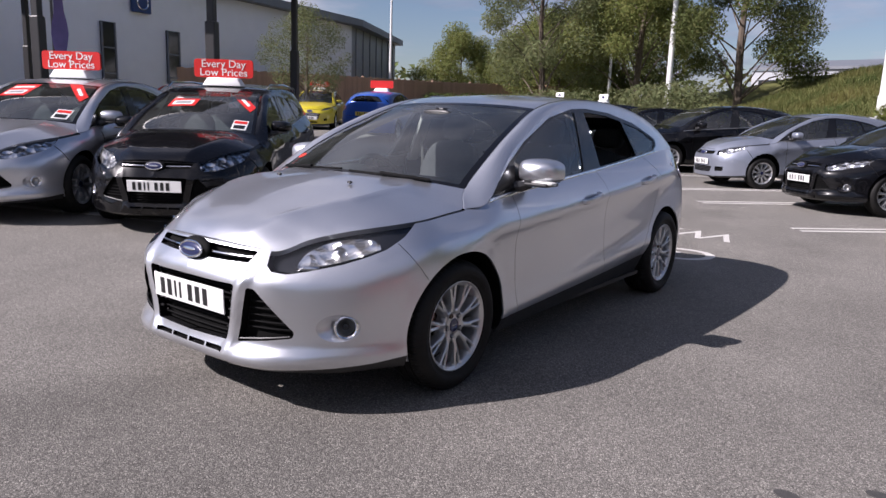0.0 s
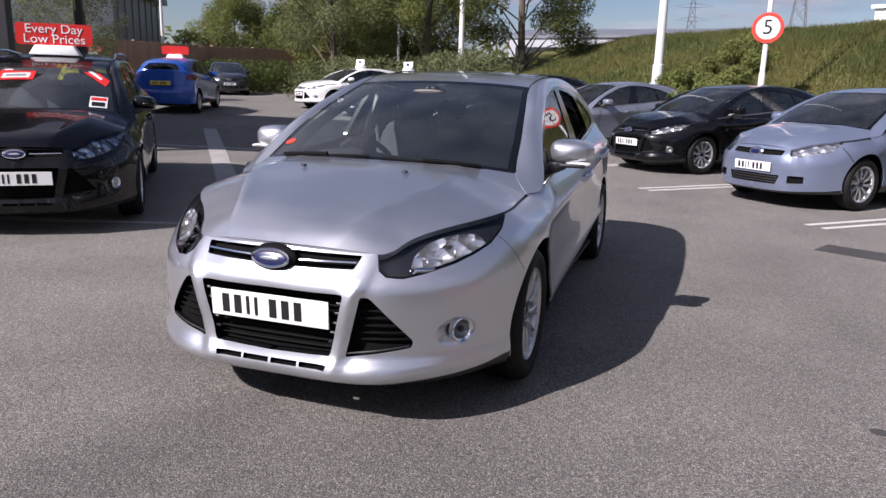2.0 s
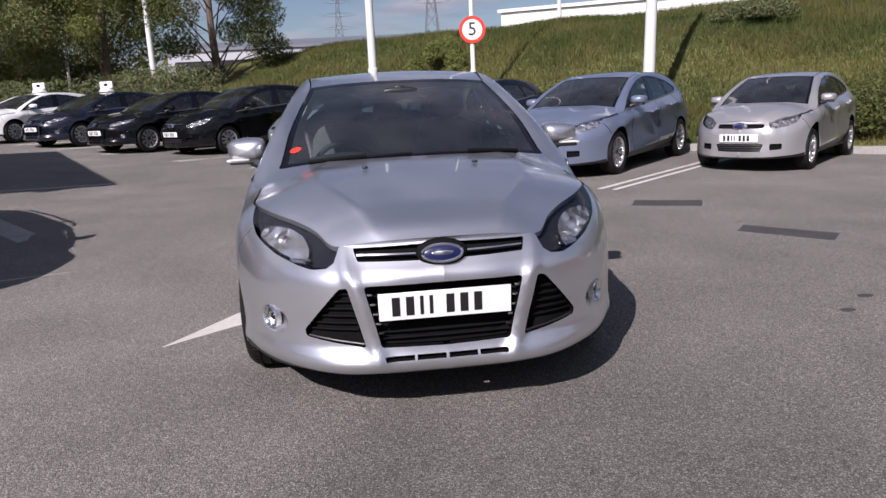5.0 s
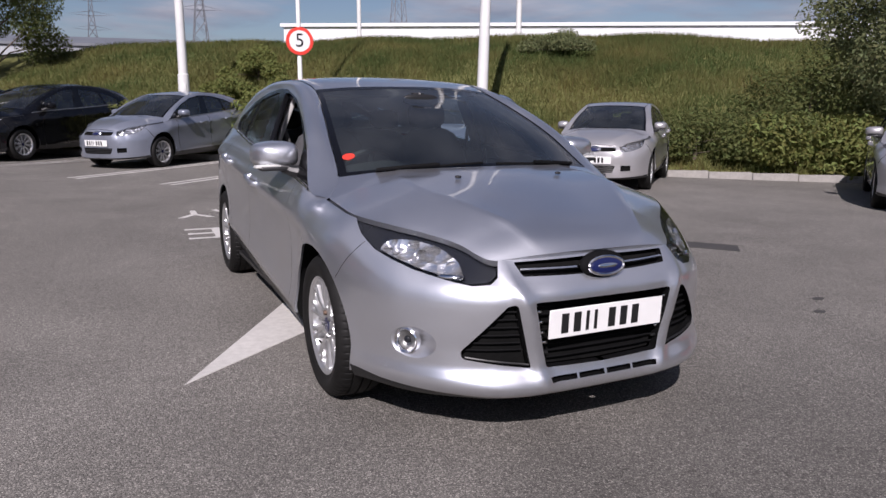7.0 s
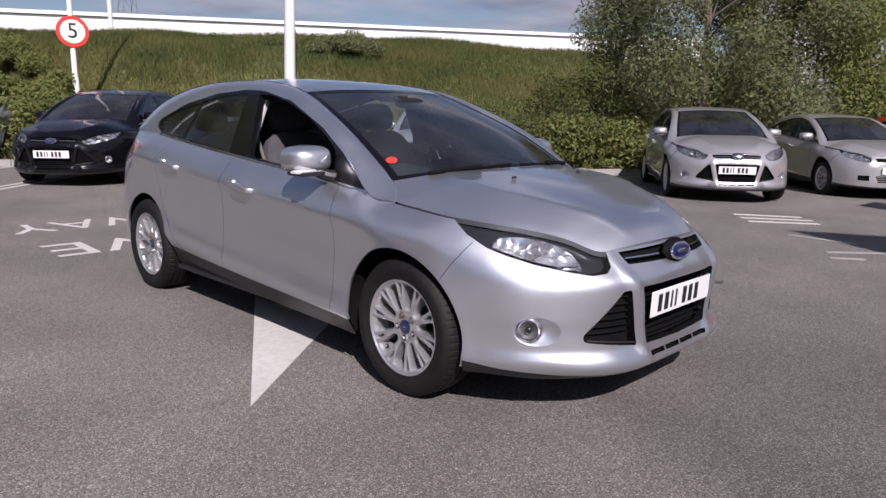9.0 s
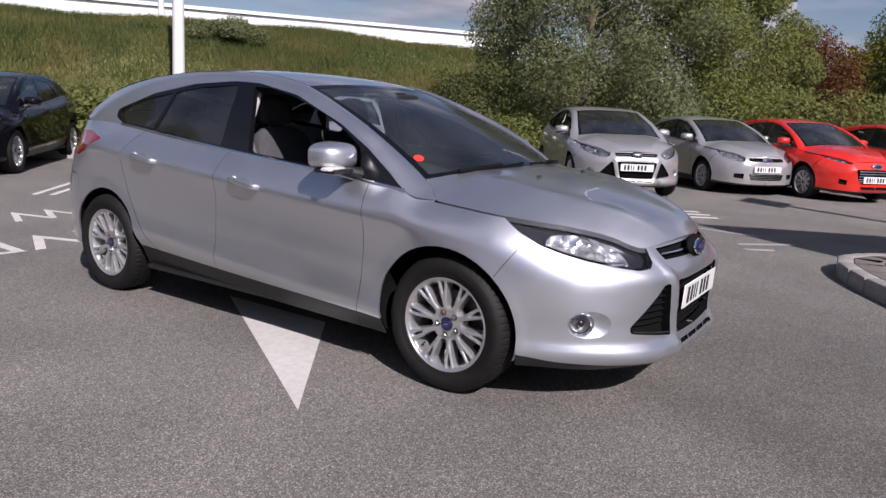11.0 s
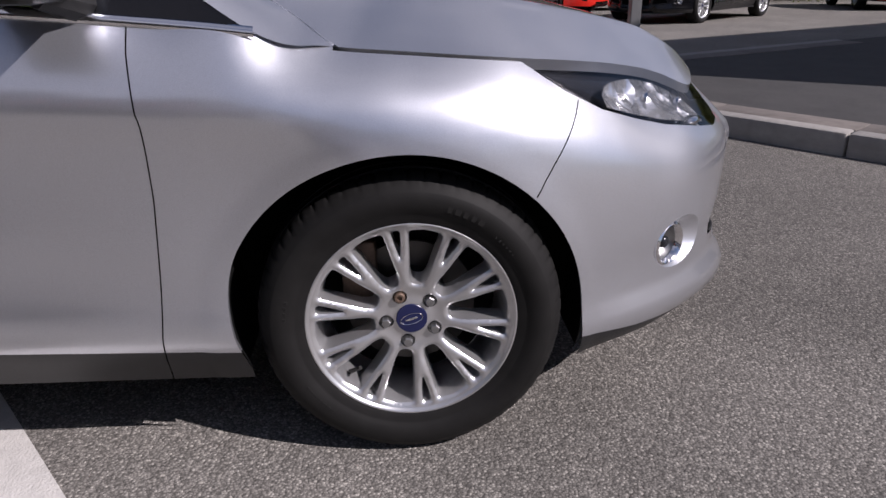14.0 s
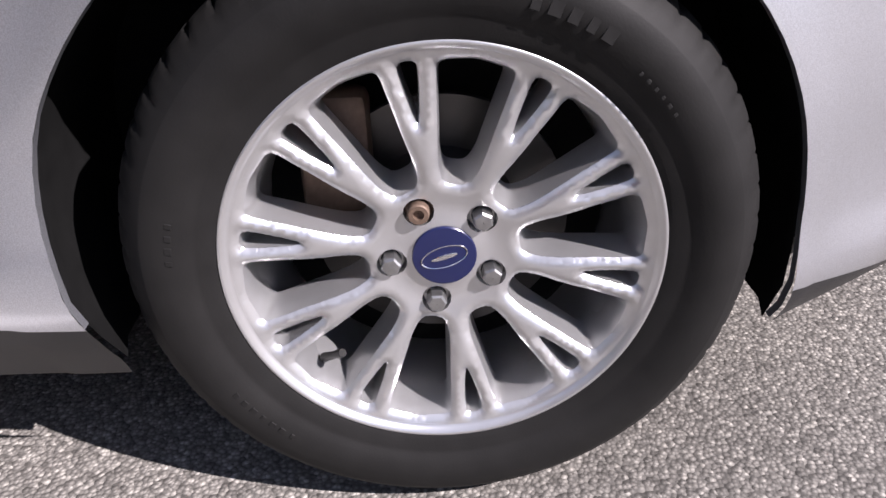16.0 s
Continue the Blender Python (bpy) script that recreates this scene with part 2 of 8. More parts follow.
def hermite(xs, ys, soft=True):
    """A smooth curve through (xs, ys) that does not overshoot; ys may be rows of values."""
    xs, ys = np.asarray(xs, float), np.asarray(ys, float)
    one = ys.ndim == 1
    Y = ys[:, None] if one else ys
    h, d = np.diff(xs)[:, None], np.diff(Y, axis=0) / np.diff(xs)[:, None]
    m = np.zeros_like(Y)
    m[0], m[-1] = d[0], d[-1]
    if len(xs) > 2:
        w1, w2 = 2 * h[1:] + h[:-1], h[1:] + 2 * h[:-1]
        same = d[:-1] * d[1:] > 0
        if soft:
            m[1:-1] = (d[:-1] * h[1:] + d[1:] * h[:-1]) / (h[1:] + h[:-1])
        else:
            safe = np.where(same, d[:-1] * d[1:], 1.0)
            m[1:-1] = np.where(same, (w1 + w2) * safe / np.where(same, w1 * d[1:] + w2 * d[:-1], 1.0), 0.0)

    def at(x):
        x = np.atleast_1d(np.asarray(x, float))
        k = np.clip(np.searchsorted(xs, x) - 1, 0, len(xs) - 2)
        t = (np.clip(x, xs[0], xs[-1]) - xs[k]) / (xs[k + 1] - xs[k])
        t, hh = t[:, None], (xs[k + 1] - xs[k])[:, None]
        out = (2 * t**3 - 3 * t**2 + 1) * Y[k] + (t**3 - 2 * t**2 + t) * hh * m[k] + (3 * t**2 - 2 * t**3) * Y[k + 1] + (t**3 - t**2) * hh * m[k + 1]
        return out[:, 0] if one else out
    return at


def dense(poly, step, closed=True):
    poly = [np.array(p, float) for p in poly]
    out = []
    for a, b in zip(poly, poly[1:] + poly[:1] if closed else poly[1:]):
        n = max(1, int(np.ceil(np.linalg.norm(b - a) / step)))
        out += [a + (b - a) * k / n for k in range(n)]
    if not closed:
        out.append(poly[-1])
    return np.array(out)


def rounded(poly, r, n=4):
    """A polygon with its corners rounded by about r."""
    out, P = [], [np.array(p, float) for p in poly]
    for k, p in enumerate(P):
        a, b = P[k - 1] - p, P[(k + 1) % len(P)] - p
        ra, rb = min(r, 0.45 * np.linalg.norm(a)), min(r, 0.45 * np.linalg.norm(b))
        a, b = p + a / np.linalg.norm(a) * ra, p + b / np.linalg.norm(b) * rb
        out += [(1 - t) ** 2 * a + 2 * t * (1 - t) * p + t * t * b for t in np.linspace(0, 1, n)]
    return np.array(out)


def ribbon(line, width):
    """A narrow strip along a line, as a polygon."""
    L = dense(line, 0.03, closed=False)
    t = np.gradient(L, axis=0)
    t /= np.linalg.norm(t, axis=1)[:, None] + 1e-12
    n = np.stack([-t[:, 1], t[:, 0]], 1) * width / 2
    return np.concatenate([L + n, (L - n)[::-1]])


def ellipse(cx, cy, rx, ry, n=28, turn=0.0):
    a = np.linspace(0, 2 * np.pi, n, endpoint=False)
    x, y = rx * np.cos(a), ry * np.sin(a)
    return np.stack([cx + x * math.cos(turn) - y * math.sin(turn), cy + x * math.sin(turn) + y * math.cos(turn)], 1)


def inside(poly, pts):
    x, y = pts[:, 0], pts[:, 1]
    res = np.zeros(len(pts), bool)
    px, py = poly[:, 0], poly[:, 1]
    qx, qy = np.roll(px, -1), np.roll(py, -1)
    for ax, ay, bx, by in zip(px, py, qx, qy):
        if ay != by:
            res ^= ((ay > y) != (by > y)) & (x < (bx - ax) * (y - ay) / (by - ay) + ax)
    return res


def cut_patch(outline, regions, step, fine=None):
    """Triangulates a flat outline so that every region's edge is a mesh edge. Gives points, and triangles by region ("" for the rest)."""
    fine = fine or step
    pts, edges = [], []
    for poly in [outline] + [p for _, p in regions]:
        p = dense(poly, fine)
        k = len(pts)
        pts += list(p)
        edges += [(k + i, k + (i + 1) % len(p)) for i in range(len(p))]
    lines = np.array(pts)
    lo, hi = outline.min(0), outline.max(0)
    gx, gy = np.meshgrid(np.arange(lo[0] + step / 2, hi[0], step), np.arange(lo[1] + step / 2, hi[1], step))
    gx[1::2] += step / 2
    grid = np.stack([gx.ravel(), gy.ravel()], 1)
    grid = grid[inside(outline, grid)]
    keep = np.ones(len(grid), bool)
    for k in range(0, len(grid), 500):
        g = grid[k:k + 500]
        keep[k:k + 500] = (((g[:, None] - lines[None]) ** 2).sum(-1).min(1) > (0.45 * step) ** 2)
    grid = grid[keep]
    v, _, f, *_ = delaunay_2d_cdt([Vector(p) for p in list(lines) + list(grid)], edges, [], 0, 1e-5)
    v, f = np.array([tuple(p) for p in v]), np.array([tuple(t) for t in f if len(t) == 3])
    mid = v[f].mean(1)
    f, mid = f[inside(outline, mid)], mid[inside(outline, mid)]
    left, out = np.ones(len(f), bool), {}
    for name, poly in regions:
        if name is None:          # only an edge to follow
            continue
        m = left & inside(np.asarray(poly), mid)
        out[name] = np.concatenate([out[name], f[m]]) if name in out else f[m]
        left &= ~m
    out[""] = f[left]
    return v, out


def surface_at(fn, uv, sink=0.0, e=1e-3):
    """Places and outward normals of a surface fn(u, v) at flat points; e is the width over which the slope is taken."""
    p = fn(uv[:, 0], uv[:, 1])
    du, dv = fn(uv[:, 0] + e, uv[:, 1]) - fn(uv[:, 0] - e, uv[:, 1]), fn(uv[:, 0], uv[:, 1] + e) - fn(uv[:, 0], uv[:, 1] - e)
    n = np.cross(du, dv)
    n /= np.linalg.norm(n, axis=1)[:, None] + 1e-12
    return p - n * sink, n


class Shape:
    """Vertices, faces and (maybe) normals that end up as one mesh."""

    def __init__(self):
        self.v, self.f, self.n, self.m = [], [], [], []

    def add(self, v, f, n=None, mi=0):
        k = len(self.v)
        self.v += [tuple(map(float, p)) for p in v]
        self.f += [tuple(int(i) + k for i in t) for t in f]
        self.n += [tuple(map(float, p)) for p in n] if n is not None else [(0.0, 0.0, 0.0)] * len(v)
        self.m += [mi] * len(f)
        return self

    def picked(self, v, f, n):
        """Only the vertices that the faces use."""
        if len(f) == 0:
            return self
        used = np.unique(f)
        where = np.full(len(v), -1); where[used] = np.arange(len(used))
        return self.add(v[used], where[f], n[used])

    def mirrored(self):
        o = Shape()
        o.v, o.n = [(-x, y, z) for x, y, z in self.v], [(-x, y, z) for x, y, z in self.n]
        o.f, o.m = [t[::-1] for t in self.f], list(self.m)
        return o

    def both(self):
        o = self.mirrored()
        return Shape().join(self).join(o)

    def join(self, o):
        k = len(self.v)
        self.v += o.v; self.n += o.n; self.m += o.m
        self.f += [tuple(i + k for i in t) for t in o.f]
        return self

    def moved(self, m):
        o = Shape()
        o.v = [tuple(m @ Vector(p)) for p in self.v]
        r = m.to_3x3()
        o.n = [tuple(r @ Vector(p)) for p in self.n]
        o.f, o.m = list(self.f), list(self.m)
        return o

    def warped(self, fn):
        if not self.v:
            return self
        v = fn(np.array(self.v))
        o = Shape()
        o.v = [tuple(p) for p in v]; o.f = list(self.f); o.m = list(self.m); o.n = [(0.0, 0.0, 0.0)] * len(self.v)
        return o

    def mesh(self, name, mats, smooth=True, sharp=0.0):
        me = bpy.data.meshes.new(name)
        me.from_pydata(self.v, [], self.f)
        for m in mats:
            me.materials.append(m)
        if any(self.m):
            me.polygons.foreach_set("material_index", self.m)
        me.polygons.foreach_set("use_smooth", [smooth] * len(me.polygons))
        me.update()
        n = np.array(self.n) if self.n else np.zeros((0, 3))
        if smooth and len(n) and np.abs(n).sum() > 0:
            me.normals_split_custom_set_from_vertices([tuple(p) for p in n])
        elif smooth and sharp:
            me.set_sharp_from_angle(angle=math.radians(sharp))
        return me


def part(name, shape, material, parent=None, label="", smooth=True, sharp=35.0):
    """One mesh object under a thing or under a part."""
    mats = material if isinstance(material, (list, tuple)) else [material]
    ob = new(name, shape.mesh(name, mats, smooth, sharp))
    if parent is not None:
        ob.parent = parent
    return tagged(ob, label=label) if label else ob


def grid_shape(P, closed_u=False, closed_v=False, flip=False, mi=0):
    """Quads over an array of points [i, j, 3]."""
    a, b = P.shape[:2]
    f = []
    for i in range(a - (0 if closed_u else 1)):
        for j in range(b - (0 if closed_v else 1)):
            q = (i * b + j, ((i + 1) % a) * b + j, ((i + 1) % a) * b + (j + 1) % b, i * b + (j + 1) % b)
            f.append(q[::-1] if flip else q)
    return Shape().add(P.reshape(-1, 3), f, None, mi)


def revolve(profile, n=48, axis="x", flip=False, mi=0):
    """A profile of (along, radius) turned round an axis."""
    a = np.linspace(0, 2 * np.pi, n, endpoint=False)
    prof = np.array(profile, float)
    P = np.zeros((n, len(prof), 3))
    c, s = np.cos(a)[:, None] * prof[None, :, 1], np.sin(a)[:, None] * prof[None, :, 1]
    k = "xyz".index(axis)
    P[..., k], P[..., (k + 1) % 3], P[..., (k + 2) % 3] = prof[None, :, 0], c, s
    return grid_shape(P, closed_u=True, flip=flip, mi=mi)


def tube(points, radius, n=8, caps=True, mi=0):
    """A round bar along points; radius may be a list."""
    P = np.array(points, float)
    R = np.broadcast_to(np.asarray(radius, float), (len(P),))
    t = np.gradient(P, axis=0)
    t /= np.linalg.norm(t, axis=1)[:, None] + 1e-12
    up = np.array([0, 0, 1.0]) if abs(t[:, 2]).mean() < 0.8 else np.array([1.0, 0, 0])
    a = np.linspace(0, 2 * np.pi, n, endpoint=False)
    s = np.cross(t, up); s /= np.linalg.norm(s, axis=1)[:, None] + 1e-12
    u = np.cross(s, t)
    G = P[:, None] + R[:, None, None] * (np.cos(a)[None, :, None] * s[:, None] + np.sin(a)[None, :, None] * u[:, None])
    o = grid_shape(G, closed_v=True, mi=mi)
    if caps:
        k = len(P) * n
        o.f += [tuple(range(n))[::-1], tuple(range(k - n, k))]
        o.m += [mi, mi]
    return o


def box(size, at=(0, 0, 0), bevel=0.0, taper=1.0, mi=0, segs=2):
    """A box, with bevelled edges, its top drawn in by taper."""
    bm = bmesh.new()
    bmesh.ops.create_cube(bm, size=1.0)
    for v in bm.verts:
        k = taper if v.co.z > 0 else 1.0
        v.co = Vector((v.co.x * size[0] * k, v.co.y * size[1] * k, v.co.z * size[2]))
    if bevel:
        bmesh.ops.bevel(bm, geom=bm.edges[:], offset=bevel, segments=segs, affect="EDGES", profile=0.5)
    o = Shape().add([tuple(v.co + Vector(at)) for v in bm.verts], [[v.index for v in f.verts] for f in bm.faces], None, mi)
    bm.free()
    return o


def blob(size, at=(0, 0, 0), power=2.6, nu=16, nv=10, mi=0):
    """A soft box: a superellipsoid."""
    u, v = np.linspace(-np.pi, np.pi, nu, endpoint=False), np.linspace(-np.pi / 2, np.pi / 2, nv)
    sg = lambda x: np.sign(x) * np.abs(x) ** (2 / power)
    U, V = np.meshgrid(u, v, indexing="ij")
    P = np.stack([size[0] / 2 * sg(np.cos(V)) * sg(np.cos(U)), size[1] / 2 * sg(np.cos(V)) * sg(np.sin(U)), size[2] / 2 * sg(np.sin(V))], -1) + np.array(at)
    return grid_shape(P, closed_u=True, mi=mi)


def slab(outline, z0, z1, mi=0):
    """A flat outline (x, y) given a thickness."""
    p = np.asarray(outline, float)
    n = len(p)
    area = 0.5 * np.sum(p[:, 0] * np.roll(p[:, 1], -1) - np.roll(p[:, 0], -1) * p[:, 1])
    if area < 0:
        p = p[::-1]
    v = [(x, y, z0) for x, y in p] + [(x, y, z1) for x, y in p]
    f = [tuple(range(n))[::-1], tuple(range(n, 2 * n))] + [(i, (i + 1) % n, n + (i + 1) % n, n + i) for i in range(n)]
    return Shape().add(v, f, None, mi)


def wall_strip(rim, into):
    """A strip from an edge loop inwards."""
    rim = np.asarray(rim)
    P = np.stack([rim, rim + np.asarray(into)], 1)
    return grid_shape(P, closed_u=True)

# ---- wheels ----
WHEEL_R, RIM_R = 0.316, 0.221


def rim_face(detail):
    """The face of a ten-spoke alloy, in the (y, z) plane, outwards +x."""
    regions = []
    for k in range(10):
        a = math.radians(-82 + 36 * k)          # a spoke, slit at its outer end
        c = lambda r, da: (r * math.cos(a + da), r * math.sin(a + da))
        slit = [c(0.140, 0.0), c(0.155, 0.025), c(0.180, 0.044), c(0.2000, 0.049), c(0.2025, 0.0), c(0.2000, -0.049), c(0.180, -0.044), c(0.155, -0.025)]
        regions.append(("hole", rounded(slit, 0.006, 3)))
        b = a + math.radians(18)                # the opening beside it
        g = lambda r, w: (r * math.cos(b) - w * math.sin(b), r * math.sin(b) + w * math.cos(b))
        gap = [g(0.077, -0.0125), g(0.077, 0.0125), g(0.097, 0.0205), g(0.135, 0.0262), g(0.168, 0.0318), g(0.1975, 0.0365), g(0.2040, 0.0), g(0.1975, -0.0365), g(0.168, -0.0318), g(0.135, -0.0262), g(0.097, -0.0205)]
        regions.append(("hole", rounded(gap, 0.009, 4)))
    for k in range(5):
        a = math.radians(-100 + 72 * k)
        regions.append(("pocket", ellipse(0.054 * math.cos(a), 0.054 * math.sin(a), 0.0155, 0.0155, 16)))
    regions.append(("cap", ellipse(0, 0, 0.0315, 0.0315, 28)))
    for n, p in list(regions):
        if n == "hole" and detail:              # rings that carry the rounded edges
            q = dense(p, 0.004)
            t = np.roll(q, -1, 0) - np.roll(q, 1, 0)
            t /= np.linalg.norm(t, axis=1)[:, None] + 1e-12
            area = np.sum(q[:, 0] * np.roll(q[:, 1], -1) - np.roll(q[:, 0], -1) * q[:, 1])
            for d in (0.0042,):
                ring = q + np.stack([t[:, 1], -t[:, 0]], 1) * np.sign(area) * d
                rr = np.hypot(ring[:, 0], ring[:, 1])[:, None]
                regions.append(("ring", ring * np.minimum(1, 0.2092 / rr)))
    out = ellipse(0, 0, 0.2105, 0.2105, 90)
    uv, reg = cut_patch(out, regions, 0.0045 if detail else 0.016, 0.004 if detail else 0.013)
    holes = np.concatenate([dense(p, 0.002) for n, p in regions if n == "hole"])
    r = np.hypot(uv[:, 0], uv[:, 1])
    depth = hermite([0, 0.03, 0.05, 0.08, 0.12, 0.17, 0.205, 0.222], [-0.024, -0.024, -0.027, -0.020, -0.013, -0.010, -0.007, -0.004])(r)
    outs = []
    for n, p in regions:
        if n == "hole":
            q = dense(p, 0.002)
            t = np.roll(q, -1, 0) - np.roll(q, 1, 0)
            t /= np.linalg.norm(t, axis=1)[:, None] + 1e-12
            area = np.sum(q[:, 0] * np.roll(q[:, 1], -1) - np.roll(q[:, 0], -1) * q[:, 1])
            outs.append(np.stack([t[:, 1], -t[:, 0]], 1) * np.sign(area))
    outs = np.concatenate(outs)
    idx = np.array([((holes - p) ** 2).sum(1).argmin() for p in uv])
    away = uv - holes[idx]
    near = np.linalg.norm(away, axis=1)
    away = np.where(near[:, None] > 0.0015, away / (near[:, None] + 1e-12), outs[idx])
    x = depth - 0.006 * np.clip(1 - near / 0.012, 0, 1) ** 2
    v = np.stack([x, uv[:, 0], uv[:, 1]], 1)
    slope = np.clip(1 - near / 0.012, 0, 1)
    dish = hermite([0, 0.03, 0.05, 0.08, 0.12, 0.17, 0.205, 0.222], [-0.024, -0.024, -0.027, -0.020, -0.013, -0.010, -0.007, -0.004])
    radial = (dish(r + 0.002) - dish(r - 0.002)) / 0.004
    g = away * slope[:, None] + uv / (r[:, None] + 1e-9) * radial[:, None]
    nrm = np.stack([np.ones(len(r)), -g[:, 0], -g[:, 1]], 1)
    nrm /= np.linalg.norm(nrm, axis=1)[:, None]
    face = Shape()
    tri = np.concatenate([reg[""], reg["ring"]]) if "ring" in reg else reg[""]
    used = np.unique(tri)
    where = np.full(len(v), -1); where[used] = np.arange(len(used))
    face.add(v[used], where[tri], nrm[used])
    for n, p in regions:
        q = dense(p, 0.004 if detail else 0.013)
        rr = np.hypot(q[:, 0], q[:, 1])
        xx = hermite([0, 0.03, 0.05, 0.08, 0.12, 0.17, 0.205, 0.222], [-0.024, -0.024, -0.027, -0.020, -0.013, -0.010, -0.007, -0.004])(rr)
        if n == "hole":
            rim = np.stack([xx - 0.006, q[:, 0], q[:, 1]], 1)
            mid = q.mean(0)
            wall = [rim]
            for deep, k in ((0.012, 0.965), (0.020, 0.925), (0.036, 0.890), (0.052, 0.880)):
                wall.append(np.stack([xx - deep, mid[0] + (q[:, 0] - mid[0]) * k, mid[1] + (q[:, 1] - mid[1]) * k], 1))
            face.join(grid_shape(np.stack(wall, 1), closed_u=True))
        elif n == "pocket":
            rim = np.stack([xx, q[:, 0], q[:, 1]], 1)
            face.join(grid_shape(np.stack([rim, rim - [0.016, 0, 0]], 1), closed_u=True))
    return face


def make_wheel(detail=True):
    """A wheel at the origin, outwards +x, ready to be copied: tyre, rim, cap, nuts, disc."""
    n = 360 if detail else 48
    root = new("wheel", None)
    # tyre
    prof = [(-0.012, 0.2120), (-0.001, 0.2150), (0.004, 0.2230), (0.0062, 0.234), (0.0082, 0.2385), (0.0112, 0.2430), (0.0160, 0.255), (0.0175, 0.268), (0.0135, 0.283), (0.0125, 0.2845),
            (0.006, 0.2935), (-0.003, 0.3025), (-0.014, 0.3095), (-0.024, 0.3130)]
    tread = [(-0.046, 0.3148), (-0.048, 0.3080), (-0.055, 0.3080), (-0.057, 0.3155), (-0.088, 0.3160), (-0.090, 0.3080), (-0.098, 0.3080), (-0.100, 0.3160), (-0.130, 0.3155), (-0.132, 0.3080),
             (-0.139, 0.3080), (-0.141, 0.3148), (-0.165, 0.3130), (-0.190, 0.3025), (-0.203, 0.270), (-0.190, 0.222)]
    prof = prof + tread
    tyre = revolve(prof, n, flip=True)
    if detail:
        m = len(prof)
        for i in range(n):
            if i % 6 == 0:          # grooves across the shoulder
                for j, k in ((11, 0.997), (12, 0.992), (13, 0.985), (14, 0.985)):
                    x, y, z = tyre.v[i * m + j]
                    tyre.v[i * m + j] = (x - (0.0015 if j < 13 else 0), y * k, z * k)
    part("tyre", tyre, RUBBER, root, "black rubber tyre" if detail else "", sharp=28 if detail else 40)
    # rim: lip, barrel, face
    rim = revolve([(-0.013, 0.2195), (-0.002, 0.2215), (0.0015, 0.2195), (0.001, 0.2165), (-0.0035, 0.2130), (-0.0065, 0.2105), (-0.0065, 0.2100), (-0.026, 0.2030), (-0.050, 0.1960), (-0.120, 0.1900), (-0.185, 0.1980)], 180 if detail else 40, flip=True)
    rim.join(rim_face(detail))
    rim.v = [(x, y * 0.986, z * 0.986) for x, y, z in rim.v]
    part("rim", rim, ALLOY, root, "silver ten-spoke alloy rim", sharp=62 if detail else 38)
    cap = revolve([(-0.0235, 0.0325), (-0.0215, 0.0325), (-0.0205, 0.0315), (-0.0195, 0.022), (-0.019, 0.010), (-0.0188, 0.0008)], 32)
    cap_ob = part("centre_cap", cap, BADGE_BLUE, root, "dark blue centre cap")
    if detail:
        ring = []
        for t in np.linspace(0, 2 * np.pi, 40, endpoint=False):
            a, b = 0.0235 * math.cos(t), 0.0115 * math.sin(t)
            c, s = math.cos(0.28), math.sin(0.28)
            ring.append((-0.0192, a * c - b * s, a * s + b * c))
        ring.append(ring[0])
        part("oval_ring", tube(ring, 0.0007, 5, caps=False), CHROME, cap_ob, "thin silver oval line")
        em = blob((0.0012, 0.028, 0.0055), (0, 0, 0), 2.2, 16, 6).moved(Matrix.Translation((-0.0188, 0, 0)) @ pose(0, 0, 0, math.degrees(0.28), 0, 0))
        part("emblem_line", em, CHROME, cap_ob, "thin silver emblem line")
    for k in range(5):
        a = math.radians(-100 + 72 * k)
        y, z = 0.054 * math.cos(a), 0.054 * math.sin(a)
        back = [(x, y + r * math.cos(t), z + r * math.sin(t)) for x, r in ((-0.0405, 0.0165),) for t in np.linspace(0, 2 * np.pi, 16, endpoint=False)]
        hexa = lambda x, r: [(x, y + r * math.cos(t), z + r * math.sin(t)) for t in np.linspace(0.3 * k, 0.3 * k + 2 * np.pi, 6, endpoint=False)]
        rnd = lambda x, r, q=18: [(x, y + r * math.cos(t), z + r * math.sin(t)) for t in np.linspace(0, 2 * np.pi, q, endpoint=False)]
        nut = Shape()
        if not detail:
            nut.add(hexa(-0.036, 0.0105) + hexa(-0.020, 0.0105), [(i, (i + 1) % 6, 6 + (i + 1) % 6, 6 + i) for i in range(6)] + [tuple(range(6, 12))])
        else:
            locking = k == 3
            P = np.array([rnd(-0.040, 0.0150), rnd(-0.0355, 0.0150), rnd(-0.034, 0.0125), rnd(-0.034, 0.0106)])
            nut.join(grid_shape(P.transpose(1, 0, 2), closed_u=True, flip=True))
            if locking:
                P = np.array([rnd(-0.034, 0.0112), rnd(-0.018, 0.0108), rnd(-0.0165, 0.0095), rnd(-0.0165, 0.0055), rnd(-0.021, 0.0050), rnd(-0.021, 0.0005)])
                nut.join(grid_shape(P.transpose(1, 0, 2), closed_u=True, flip=True))
            else:
                P = np.array([hexa(-0.034, 0.0108), hexa(-0.0175, 0.0104), hexa(-0.0155, 0.0085), hexa(-0.0150, 0.0005)])
                nut.join(grid_shape(P.transpose(1, 0, 2), closed_u=True, flip=True))
        part("wheel_nut", nut, RUST if (detail and k == 3) else STEEL, root, "rusty locking nut" if (detail and k == 3) else "", sharp=25)
    part("hub_back", revolve([(-0.0415, 0.070), (-0.0405, 0.0005)], 24), LAMP_DARK, root)
    part("brake_disc", revolve([(-0.115, 0.140), (-0.105, 0.140), (-0.105, 0.085), (-0.075, 0.080), (-0.073, 0.0005)], 48), DISC, root, "dull steel brake disc", sharp=25)
    part("backing_plate", revolve([(-0.150, 0.188), (-0.140, 0.188), (-0.138, 0.0005)], 40), WELL, root)
